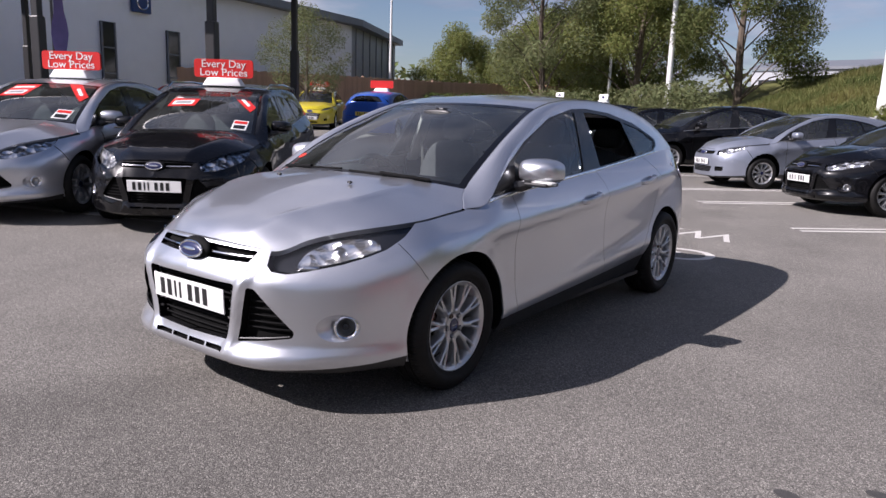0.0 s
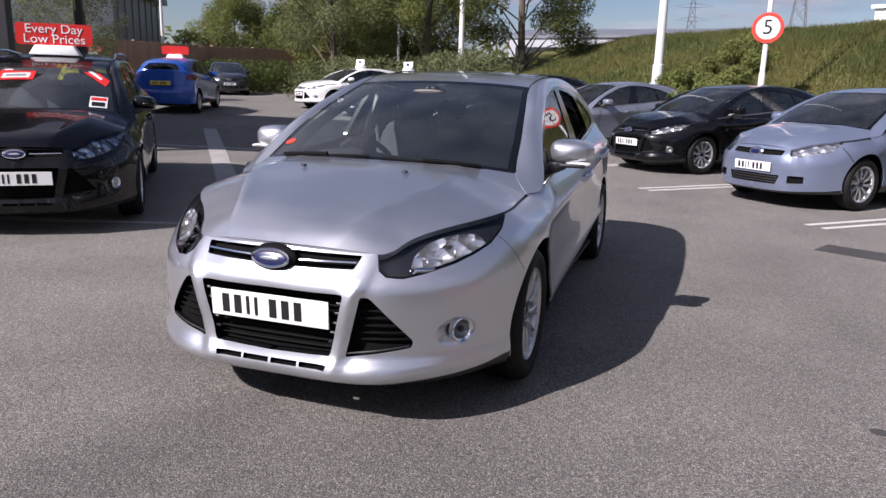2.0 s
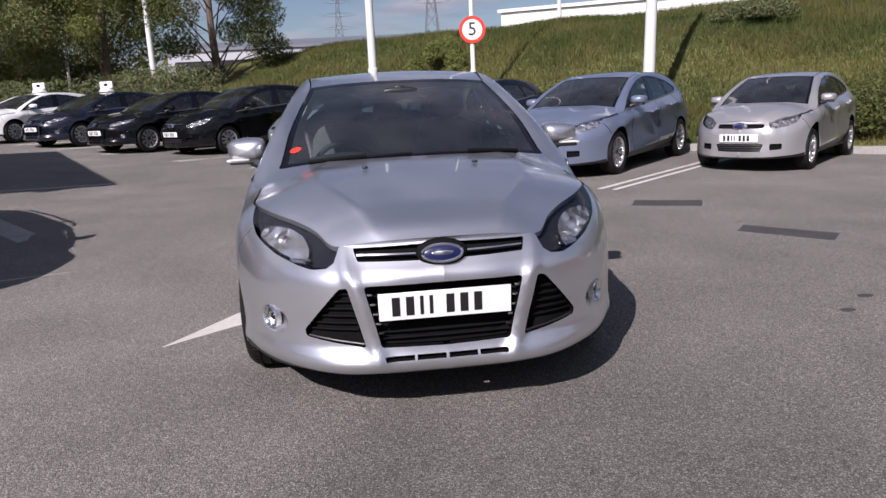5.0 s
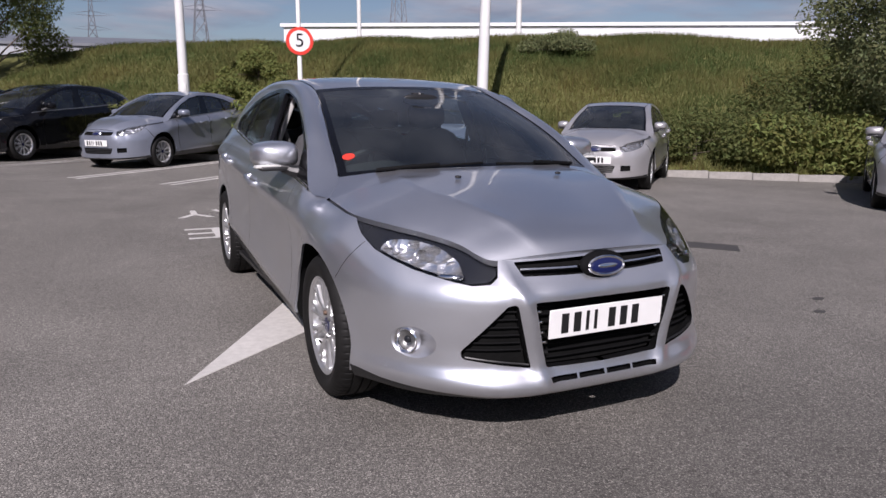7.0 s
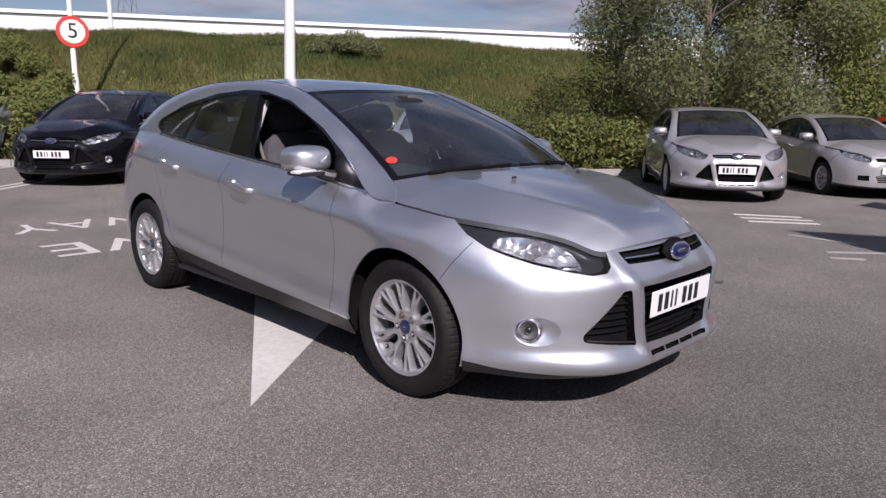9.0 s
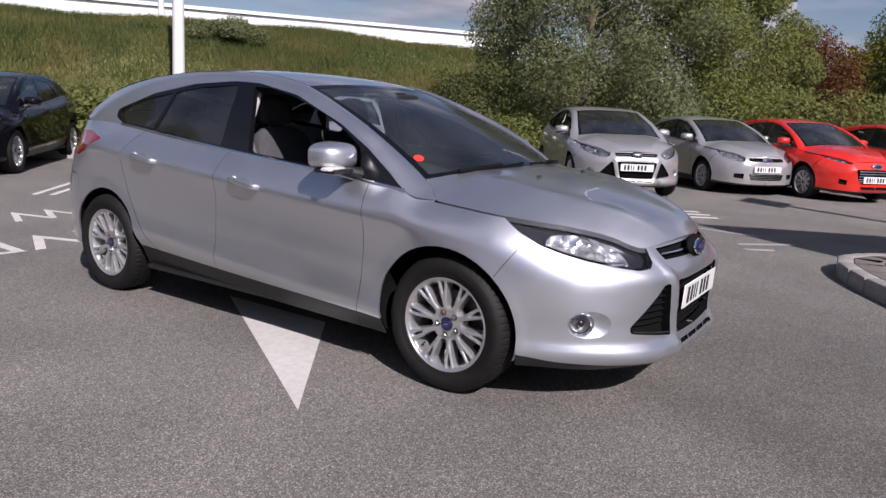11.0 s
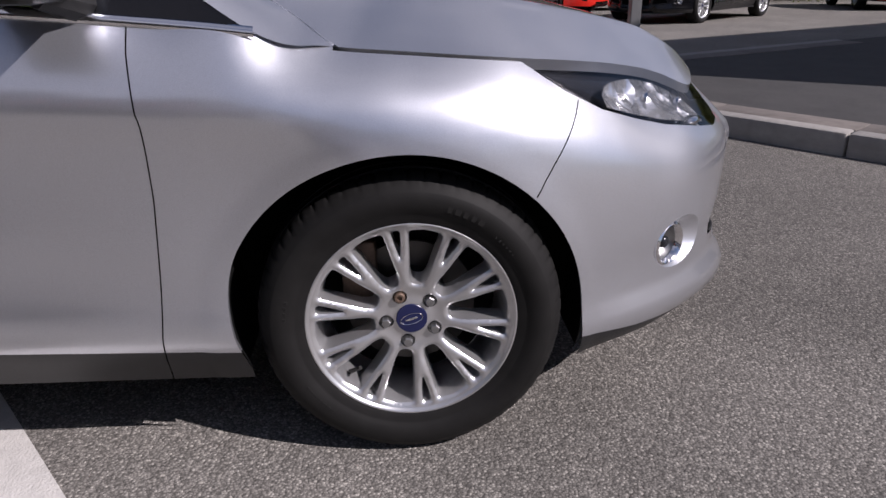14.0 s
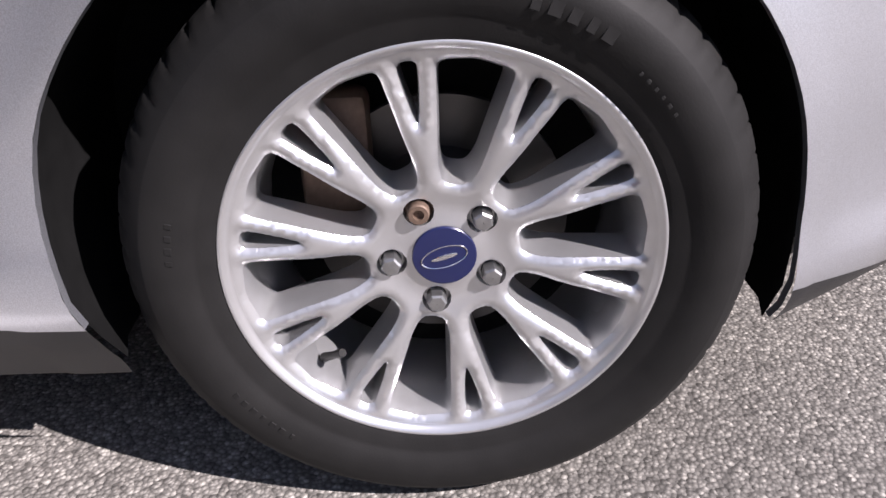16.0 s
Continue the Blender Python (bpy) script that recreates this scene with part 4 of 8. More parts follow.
    for name, poly in R:
        if name in ("grille", "upper_grille", "corner_grille", "slot"):
            poly = np.asarray(poly)
            q = dense(poly, 0.02)
            q = q[q[:, 0] >= -1e-6] if name in ("grille", "upper_grille") else q
            q = np.where(q < 0, 0, q) if name in ("grille", "upper_grille") else q
            p3, n3 = surface_at(hull, np.maximum(q, [0.0, 0.0]))
            P.setdefault("opening_sides", Shape()).join(grid_shape(np.stack([p3, p3 - n3 * 0.006 + [0, 0.035, 0]], 1), closed_u=name in ("corner_grille", "slot"), flip=True))
            holes.setdefault(name, []).append(poly)
    P["_holes"] = holes
    # bright facets in the middle of the head lamp
    ta = np.linspace(0.30, 0.80, 17)
    sa = s_y(-0.225) + (s_x(0.437) - s_y(-0.225)) * ta
    lowz = np.interp(-sa, [-s for s, _ in low], [z for _, z in low])
    topz = TOP_Z(sa)
    rows = []
    for q in np.linspace(0.06, 0.74, 7):
        lift = np.clip(np.sin(np.pi * (ta - 0.30) / 0.50), 0.0, 1.0) ** 0.45
        z = lowz + (topz - lowz) * (0.10 + (q - 0.06) * (0.35 + 0.65 * lift))
        p3, n3 = surface_at(hull, np.stack([sa, z], 1))
        bowl = 0.004 + 0.010 * max(0.0, math.sin(np.pi * (q - 0.06) / 0.64)) * np.abs(np.sin(2 * np.pi * (ta - 0.30) / 0.50)) ** 0.6
        rows.append(p3 - n3 * bowl[:, None])
    P["lamp_facets"] = grid_shape(np.array(rows), flip=True)
    # bonnet
    hb = np.linspace(0, 1, 46 if detail else 18)
    ha = np.r_[np.linspace(0, 0.55, 12 if detail else 6), np.linspace(0.6, 1.0, 14 if detail else 6)]
    s_edge = hermite([0, 0.62, 0.9, 1.0], [s_x(0.43), s_y(-0.22), s_y(0.13), s_y(0.24)], soft=False)(hb)
    edge = hull(s_edge, TOP_Z(s_edge))
    L_, U_ = edge_lines()
    tu = np.linspace(0, 0.12, 60)
    pil = U_(tu)
    yb = 0.13 + (0.247 - 0.13) * (np.clip(hb, 0.90, 1) - 0.90) / 0.10
    e2 = np.stack([np.interp(yb, pil[:, 1], pil[:, i]) for i in range(3)], 1) + [0, -0.003, 0.001]
    w = (hb > 0.90)[:, None] * 1.0
    edge = edge * (1 - w) + e2 * w
    edge[:, 0] -= 0.004
    mid = hermite([0, 0.08, 0.2, 0.38, 0.55, 0.75, 0.9, 1.0], [[0, -0.803, 0.736], [0, -0.745, 0.785], [0, -0.64, 0.832], [0, -0.47, 0.880], [0, -0.31, 0.918], [0, -0.11, 0.955], [0, 0.02, 0.973], [0, 0.085, 0.980]])(hb)
    A = ha[None, :]
    bon = np.zeros((len(hb), len(ha), 3))
    bon[..., 0] = A * edge[:, None, 0]
    bon[..., 1] = mid[:, None, 1] + (edge[:, None, 1] - mid[:, None, 1]) * A**2.2
    bon[..., 2] = mid[:, None, 2] + (edge[:, None, 2] - mid[:, None, 2]) * A**2.6
    ridge = 0.60 + 0.06 * hb[:, None]
    bon[..., 2] += 0.013 * np.exp(-((A - ridge) / 0.16) ** 2) * np.clip(hb * 5, 0, 1)[:, None] * np.clip((1.0 - hb) * 5, 0.3, 1)[:, None] + 0.010 * np.where(A > ridge, 0, (A / ridge) ** 4) * np.clip(hb * 5, 0, 1)[:, None] * 0.6
    bon[..., 2] += 0.0055 * np.clip(1 - np.abs(A - ridge) / 0.075, 0, 1) * np.clip(hb * 4, 0, 1)[:, None] * np.clip((1.0 - hb) * 4, 0, 1)[:, None]
    P["bonnet"] = grid_shape(bon, flip=True)
    skirt = bon[:, -1]
    P["bonnet"].join(grid_shape(np.stack([skirt, skirt - [0.006, 0, 0.022]], 1), flip=True))
    nose = bon[0]
    P["bonnet"].join(grid_shape(np.stack([nose, nose + [0, 0.012, -0.016], nose + [0, 0.05, -0.02]], 1)))
    P["_bonnet"] = bon
    # strip of pillar and roof rail
    L, U = edge_lines()
    t = np.linspace(0, 1, 90 if detail else 34)
    l3, u3 = L(t), U(t)
    k = np.linspace(0, 1, 9 if detail else 5)[None, :, None]
    strip = l3[:, None] * (1 - k) + u3[:, None] * k
    across = u3 - l3
    along = np.gradient((l3 + u3) / 2, axis=0)
    nn = np.cross(along, across); nn /= np.linalg.norm(nn, axis=1)[:, None]
    nn[nn[:, 2] < 0] *= -1
    strip += nn[:, None] * (0.020 * 4 * k * (1 - k)) * (np.clip(np.linalg.norm(across, axis=1) / 0.12, 0.2, 1.2) * np.clip((t - 0.05) / 0.16, 0.0, 1))[:, None, None]
    P["roof_rail"] = grid_shape(strip, flip=True)
    foot = u3[u3[:, 1] < 0.28]
    P["roof_rail"].join(grid_shape(np.stack([foot, foot + [-0.035, -0.004, -0.012]], 1)))
    # side windows and their frames
    yy = np.linspace(0.255, 3.02, 110)
    lz = np.interp(yy, l3[:, 1], l3[:, 2])
    out2 = np.concatenate([np.stack([yy, belt_z(yy)], 1), np.stack([yy, np.maximum(lz, belt_z(yy) + 0.002)], 1)[::-1]])
    side = lambda y, z: np.stack([glass_x(y, z), y, z], 1)
    front_w = rounded([(0.535, 0.930), (1.352, 0.988), (1.478, 1.338), (1.34, 1.332), (1.15, 1.294), (0.90, 1.215), (0.70, 1.128), (0.59, 1.064)], 0.015)
    rear_w = rounded([(1.592, 1.006), (2.235, 1.056), (2.150, 1.292), (1.95, 1.322), (1.70, 1.340), (1.612, 1.340)], 0.015)
    qtr_w = rounded([(2.265, 1.062), (2.595, 1.092), (2.675, 1.135), (2.655, 1.165), (2.45, 1.238), (2.185, 1.285)], 0.015)
    frame = rounded([(0.262, 0.893), (0.5, 0.916), (1.0, 0.954), (1.5, 0.990), (2.07, 1.033), (2.58, 1.077), (2.69, 1.12), (2.70, 1.165), (2.64, 1.19), (2.37, 1.279), (2.0, 1.344), (1.65, 1.366), (1.45, 1.358), (1.13, 1.302), (0.755, 1.168), (0.535, 1.060)], 0.02)
    R2 = [("front_glass", front_w), ("rear_glass", rear_w), ("quarter_glass", qtr_w), ("window_frame", frame)]
    uv2, reg2 = cut_patch(out2, R2, 0.04 if detail else 0.09, 0.02 if detail else 0.05)
    p2, n2 = surface_at(side, uv2)
    flipn = np.sign(n2[:, :1]); n2 = n2 * flipn
    for name, f in reg2.items():
        f = f if flipn[0, 0] > 0 else f[:, ::-1]
        sink = 0.005 if "glass" in name else (-0.001 if name == "window_frame" else 0.0)
        P[name or "cab_side"] = Shape().picked(p2 - n2 * sink, f, n2)
    for poly in (front_w, rear_w, qtr_w):
        q = dense(poly, 0.03)
        r3 = side(q[:, 0], q[:, 1])
        P["window_frame"].join(grid_shape(np.stack([r3, r3 - [0.03, 0, 0]], 1), closed_u=True))
    # chrome line along the sill of the windows
    cy = np.linspace(0.26, 2.60, 60)
    c3 = np.stack([glass_x(cy, belt_z(cy)) + 0.004, cy, belt_z(cy) + 0.002], 1)
    sec = np.array([(-0.002, 0.011), (0.002, 0.0095), (0.0055, 0.004), (0.0065, -0.002), (0.004, -0.007), (0.0, -0.008)])
    P["chrome_strip"] = grid_shape(c3[:, None] + np.stack([sec[:, 0], 0 * sec[:, 0], sec[:, 1]], 1)[None], flip=False)
    # windscreen
    tt = np.linspace(float(np.interp(0.25, U(t)[:, 1], t)), float(np.interp(1.155, U(t)[:, 1], t)), 26)
    e3 = U(tt) - [0.006, 0, 0.002]
    m3 = hermite([0, 0.5, 1.0], [[0, 0.075, 0.972], [0, 0.56, 1.200], [0, 1.085, 1.374]])(np.linspace(0, 1, 26))
    av = np.linspace(0, 1, 22)[None, :, None]
    ws = m3[:, None] + (e3 - m3)[:, None] * np.concatenate([av, av**2.1, av**2.4], 2)
    P["windscreen"] = grid_shape(ws[:, :21], flip=True)
    P["screen_border"] = grid_shape(ws[:, 20:], flip=True).join(grid_shape(ws[:2] + [0, -0.001, 0.0012], flip=True)).join(grid_shape(ws[-2:] + [0, -0.001, 0.0012], flip=True))
    P["_ws"] = ws
    # scuttle between bonnet and glass
    sc0, sc1 = bon[-1], np.stack([np.interp(ha, np.linspace(0, 1, 22), ws[1, :, i]) for i in range(3)], 1)
    P["scuttle"] = grid_shape(np.stack([sc0 + [0, -0.01, -0.012], sc1 + [0, 0.0, -0.006]], 1)[:-3], flip=True)
    # roof
    tr = np.linspace(float(np.interp(1.155, U(t)[:, 1], t)), 1.0, 40 if detail else 16)
    e4 = U(tr)
    m4 = hermite([1.08, 1.25, 1.5, 1.8, 2.2, 2.6, 2.9, 3.10], [1.374, 1.406, 1.436, 1.453, 1.451, 1.430, 1.396, 1.355])
    my = np.linspace(1.085, 3.12, len(tr))
    mid4 = np.stack([0 * my, my, m4(my)], 1)
    aw = np.linspace(0, 1, 14 if detail else 7)[None, :, None]
    rf = mid4[:, None] + (e4 - mid4)[:, None] * np.concatenate([aw, aw**2.2, aw**2.6], 2)
    P["roof"] = grid_shape(rf, flip=True)
    rl = rf[:, -1]
    P["roof_seam"] = grid_shape(np.stack([rl + [-0.004, 0, 0.0022], rl + [0.009, 0, 0.0012]], 1), flip=True)
    # tailgate
    hb2 = np.linspace(0, 1, 14)
    top_e, bot_e = rf[-1], None
    sb = np.linspace(S_END, s_y(3.08), 14 if detail else 7)
    bot = hull(sb, TOP_Z(sb))
    tg = rf[-1][None] + (bot - rf[-1])[None] * hb2[:, None, None]
    tg[..., 1] += 0.03 * np.sin(np.pi * hb2)[:, None]
    P["rear_window"] = grid_shape(tg[2:11, :-2], flip=True)
    P["tailgate"] = grid_shape(tg[:3], flip=True).join(grid_shape(tg[10:], flip=True)).join(grid_shape(tg[2:11, -3:], flip=True))
    P["cab_side"].join(grid_shape(np.stack([np.linspace(l3[-1], bot[-1], 14), tg[:, -1]], 1), flip=True))
    pan = [(-0.48, -0.74), (0.48, -0.74), (0.64, -0.57), (0.72, -0.39), (0.60, -0.385), (0.60, 0.40), (0.83, 0.405), (0.84, 2.25), (0.60, 2.255), (0.60, 3.05), (0.70, 3.06), (0.60, 3.3), (-0.60, 3.3), (-0.70, 3.06), (-0.60, 3.05), (-0.60, 2.255), (-0.84, 2.25), (-0.83, 0.405), (-0.60, 0.40), (-0.60, -0.385), (-0.72, -0.39), (-0.64, -0.57)]
    P["floor_pan"] = slab(pan, 0.212, 0.236)
    # warp for other shapes
    if warp is not None:
        for key in P:
            if not key.startswith("_"):
                P[key] = P[key].warped(warp)
    return P

# ---- putting a car together ----
ONE_EACH_SIDE = {"wing": "front wing", "front_door": "front door", "rear_door": "rear door", "quarter_panel": "rear quarter panel"}


def plain_plate(parent, at, tilt, face, width=0.52, height=0.111, seed=1, turn=0.0, warp=None):
    """A number plate with dark bars in place of its characters."""
    P = part("number_plate", box((width, 0.006, height), (0, 0, 0), 0.002, segs=1), face, parent, "plate with plain dark bars", sharp=40)
    P.matrix_basis = pose(at[0], at[1], at[2], tilt, 0, turn)
    rnd = random.Random(seed)
    x = -width * 0.40
    for k in range(7):
        w = width * (0.026 if k in (2, 3) else 0.060)
        bar = box((w, 0.003, height * 0.68), (x + w / 2, -0.0035, 0))
        part("bar", bar, BLACK_INK, P, smooth=False)
        x += w + width * (0.100 if k == 3 else 0.045)
    return P


def mirror_shape(detail):
    """A door mirror on the left side: shell, with the glass towards the back."""
    u, v = np.linspace(0, 2 * np.pi, 28, endpoint=False), np.linspace(0, 1, 14) ** 1.8
    G = np.zeros((len(v), len(u), 3))
    for i, t in enumerate(v):
        k = (1 - (1 - t) ** 4.0) ** 0.5
        for j, a in enumerate(u):
            c, s = math.cos(a), math.sin(a)
            sx = np.sign(c) * abs(c) ** 0.48 * 0.106 * k
            sz = np.sign(s) * abs(s) ** 0.60 * (0.070 if s > 0 else 0.060) * k
            sz *= 1.0 - 0.18 * (sx / 0.108 if sx > 0 else 0)
            G[i, j] = (sx, -0.140 * (1 - t) + 0.022 * (sx / 0.108), sz)
    return G


def interior(car, detail, warp=None):
    W = (lambda s: s.warped(warp)) if warp is not None else (lambda s: s)
    dash = Shape()
    ys = np.array([0.22, 0.40, 0.58, 0.66, 0.70, 0.68])
    zs = np.array([0.90, 0.935, 0.950, 0.925, 0.84, 0.55])
    xs = np.linspace(-0.72, 0.72, 13)
    G = np.zeros((13, 6, 3))
    for i, x in enumerate(xs):
        G[i, :, 0] = x * np.array([0.74, 0.86, 0.97, 1, 1, 1])
        G[i, :, 1] = ys + 0.06 * (x / 0.72) ** 2 * np.array([1, 0.6, 0, 0, 0, 0])
        G[i, :, 2] = zs + (0.035 * math.exp(-((x + 0.36) / 0.20) ** 2) * np.array([0, 0.3, 1, 1, 0.5, 0]))
    part("dashboard", W(grid_shape(G, flip=False)), TRIM, car, "dark grey soft dashboard")
    for x in (-0.36, 0.36):
        seat = part("front_seat", W(blob((0.50, 0.52, 0.20), (x, 1.18, 0.48), 3.2)), CLOTH, car, "dark cloth front seat")
        P0 = blob((0.48, 0.15, 0.66), (0, 0, 0), 3.4).moved(pose(x, 1.50, 0.80, -18, 0, 0))
        part("backrest", W(P0), CLOTH, seat)
        part("headrest", W(blob((0.27, 0.10, 0.19), (0, 0, 0), 3.0).moved(pose(x, 1.635, 1.205, -14, 0, 0))), CLOTH, seat)
        for dx in (-0.05, 0.05):
            part("headrest_post", W(tube([(x + dx, 1.60, 1.02), (x + dx, 1.625, 1.15)], 0.006, 6)), STEEL, seat)
    bench = part("rear_bench", W(blob((1.26, 0.50, 0.20), (0, 2.10, 0.50), 3.4)), CLOTH, car, "dark cloth rear bench")
    part("backrest", W(blob((1.26, 0.16, 0.62), (0, 0, 0), 3.6).moved(pose(0, 2.42, 0.80, -20, 0, 0))), CLOTH, bench)
    for x in (-0.40, 0, 0.40):
        part("headrest", W(blob((0.25, 0.09, 0.15), (x, 2.56, 1.16), 3.0)), CLOTH, bench)
    if not detail:
        return
    # steering wheel, right-hand drive
    c, n = Vector((-0.36, 0.80, 0.86)), Vector((0, 0.9, 0.42)).normalized()
    a, b = Vector((1, 0, 0)), n.cross(Vector((1, 0, 0)))
    ring = [c + 0.185 * (math.cos(t) * a + math.sin(t) * b) for t in np.linspace(0, 2 * np.pi, 36)]
    sw = part("steering_wheel", tube(ring, 0.016, 8, caps=False), TRIM, car, "black three-spoke steering wheel")
    part("hub_pad", blob((0.18, 0.07, 0.14), tuple(c - n * 0.02), 2.6), TRIM, sw)
    for t in (0.0, math.pi, -math.pi / 2):
        part("spoke", tube([c, c + 0.18 * (math.cos(t) * a + math.sin(t) * b)], 0.014, 6), TRIM, sw)
    part("rear_view_mirror", blob((0.22, 0.035, 0.06), (0, 0.90, 1.300), 3.0), PLASTIC, car, "black interior mirror")
    part("mirror_stalk", tube([(0, 0.90, 1.305), (0, 0.91, 1.335)], 0.012, 6), PLASTIC, car)
    part("sensor_pod", box((0.07, 0.10, 0.03), (0, 0.97, 1.325), 0.01), PLASTIC, car)
    for sx in (-1, 1):
        part("sun_visor", box((0.40, 0.15, 0.015), (sx * 0.30, 1.22, 1.315), 0.006), HEADLINER, car)
        part("belt", tube([(sx * 0.655, 1.56, 1.20), (sx * 0.60, 1.52, 0.95), (sx * 0.57, 1.45, 0.60)], 0.012, 4), CLOTH_GREY, car)
        card = box((0.03, 1.0, 0.50), (sx * 0.775, 1.0, 0.66), 0.01)
        part("door_card", card, TRIM, car)
        part("door_card", box((0.03, 0.85, 0.54), (sx * 0.765, 1.95, 0.70), 0.01), TRIM, car)
        _, U_ = edge_lines()
        tq = np.linspace(0.13, 0.40, 14)
        uq = U_(tq) * [sx, 1, 1]
        tr = grid_shape(np.stack([uq + [-0.030 * sx, 0.004, -0.014], uq + [-0.046 * sx, 0.045, -0.030], uq + [-0.040 * sx, 0.100, -0.050]], 1))
        part("pillar_trim", tr, HEADLINER, car, "pale grey pillar trim")
        part("door_pillar_trim", box((0.03, 0.11, 0.38), (0, 0, 0), 0.010).moved(pose(sx * 0.655, 1.545, 1.13, 0, -sx * 22, 0)), HEADLINER, car)
    part("parcel_shelf", box((1.10, 0.42, 0.02), (0, 2.78, 1.0), 0.006), TRIM, car)
    part("centre_console", box((0.20, 0.75, 0.26), (0, 1.05, 0.52), 0.03), TRIM, car)
    part("gear_lever", tube([(0, 0.92, 0.62), (0, 0.93, 0.74), (0, 0.93, 0.79)], [0.010, 0.012, 0.024], 8), TRIM, car)


def dress_car(name, P, paint, label, detail=True, style="focus", wheel=None, warp=None, open_left=False, open_right=False, plate_seed=1, badge=True, category="car", slot_chrome=True, wheels=None, scale=1.0, show_inside=True, plate_z=0.487):
    """Builds the objects of one car from its panel shapes, at the origin, and gives its Empty."""
    car = new(name, None)
    car.empty_display_size = 0.2
    tagged(car, label=label, category=category)
    Wp = (lambda p: tuple(warp(np.array([p], float))[0])) if warp is not None else (lambda p: tuple(p))
    WS = (lambda s: s.warped(warp)) if warp is not None else (lambda s: s)
    both = lambda k: P[k].both()
    bumper = part("front_bumper", both("front_bumper"), paint, car)
    if "fog_bowl" in P:
        part("fog_lamp_recess", P["fog_bowl"], paint, bumper)
        part("fog_lamp_recess", P["fog_bowl"].mirrored(), paint, bumper)
    part("chin_spoiler", both("chin"), PLASTIC, car, "matt black lower lip")
    part("rear_bumper", both("rear_bumper"), paint, car)
    part("bonnet", both("bonnet"), paint, car, sharp=50)
    part("roof", both("roof"), paint, car)
    part("tailgate", both("tailgate"), paint, car, sharp=60)
    part("rear_window", both("rear_window"), GLASS_DARK, car)
    part("scuttle", both("scuttle"), PLASTIC, car)
    scr = part("windscreen", both("windscreen"), GLASS_SCREEN, car, "tinted laminated windscreen")
    part("screen_border", both("screen_border"), GLOSS_BLACK, scr)
    part("floor_pan", P["floor_pan"], PLASTIC, car)
    part("opening_edge", both("opening_sides"), GRILLE_BLACK if style == "focus" else PLASTIC, car, sharp=30)
    for side in (1, -1):
        pick = lambda k: P[k] if side > 0 else P[k].mirrored()
        for where in ("", "rear_"):
            part("wheel_well", pick(where + "wheel_well"), WELL, car)
            part("arch_lip", pick(where + "arch_lip"), paint, car)
        part("sill", pick("sill"), PLASTIC, car, "black plastic sill")
        part("roof_seam", pick("roof_seam"), GRILLE_BLACK, car)
        for k in range(6):
            if "gap%d" % k in P:
                part("shut_line", pick("gap%d" % k), BLACK_INK, car, smooth=False)
        part("roof_rail", pick("roof_rail"), paint, car, sharp=60)
        part("cab_side", pick("cab_side"), paint, car)
        part("window_frame", pick("window_frame"), GLOSS_BLACK, car, sharp=30)
        part("chrome_strip", pick("chrome_strip"), CHROME if detail else STEEL, car, "chrome strip under the windows", sharp=30)
        part("wing", pick("wing"), paint, car)
        part("quarter_panel", pick("quarter_panel"), paint, car)
        part("rear_lamp", pick("rear_lamp"), RED_LENS, car, "red rear lamp")
        fd = part("front_door", pick("front_door"), paint, car)
        rd = part("rear_door", pick("rear_door"), paint, car)
        if not (side < 0 and open_right):
            part("window", pick("front_glass"), GLASS, fd)
        if not (side > 0 and open_left):
            part("window", pick("rear_glass"), GLASS, rd)
        part("quarter_window", pick("quarter_glass"), GLASS, car)
        # handles: a bar over a shallow cup
        for door, y, z in ((fd, 1.27, 0.836), (rd, 2.16, 0.900)):
            xb = float(hull(np.array([s_y(y)]), np.array([z]))[0, 0]) + 0.002
            pts = [(xb - 0.010, y - 0.105, z - 0.014), (xb + 0.020, y - 0.088, z - 0.011), (xb + 0.030, y - 0.03, z), (xb + 0.030, y + 0.03, z + 0.008), (xb + 0.022, y + 0.085, z + 0.015), (xb - 0.008, y + 0.10, z + 0.018)]
            L = hermite(np.linspace(0, 1, 6), np.array(pts))(np.linspace(0, 1, 14))
            h = tube(L, 0.0125, 8)
            for q in range(len(h.v)):                     # flattened bar
                x0, y0, z0 = h.v[q]
                zc = float(np.interp(y0, L[:, 1], L[:, 2]))
                h.v[q] = (x0, y0, zc + (z0 - zc) * 1.35)
            h = WS(h)
            hb = part("door_handle", h if side > 0 else h.mirrored(), paint, door)
            if detail:
                cup = blob((0.008, 0.13, 0.062), (xb + 0.001, y + 0.005, z + 0.002), 2.2)
                part("handle_cup", cup if side > 0 else cup.mirrored(), paint, door)
        # mirror
        G = mirror_shape(detail)
        sh = grid_shape(G, closed_v=True)
        sh.f.append(tuple(range((G.shape[0] - 1) * 28, G.shape[0] * 28))); sh.m.append(0)
        M = pose(0.908, 0.690, 1.020, 0, 0, -9)
        sh = WS(sh.moved(M))
        mir = part("door_mirror", sh if side > 0 else sh.mirrored(), paint, car)
        arm = WS(tube([(0.79, 0.555, 0.935), (0.83, 0.565, 0.945), (0.875, 0.595, 0.962)], [0.040, 0.030, 0.026], 10))
        part("mirror_arm", arm if side > 0 else arm.mirrored(), PLASTIC, mir, "black plastic mirror foot")
        foot = WS(box((0.19, 0.135, 0.020), (0.893, 0.620, 0.958), 0.008))
        part("mirror_base", foot if side > 0 else foot.mirrored(), PLASTIC, mir)
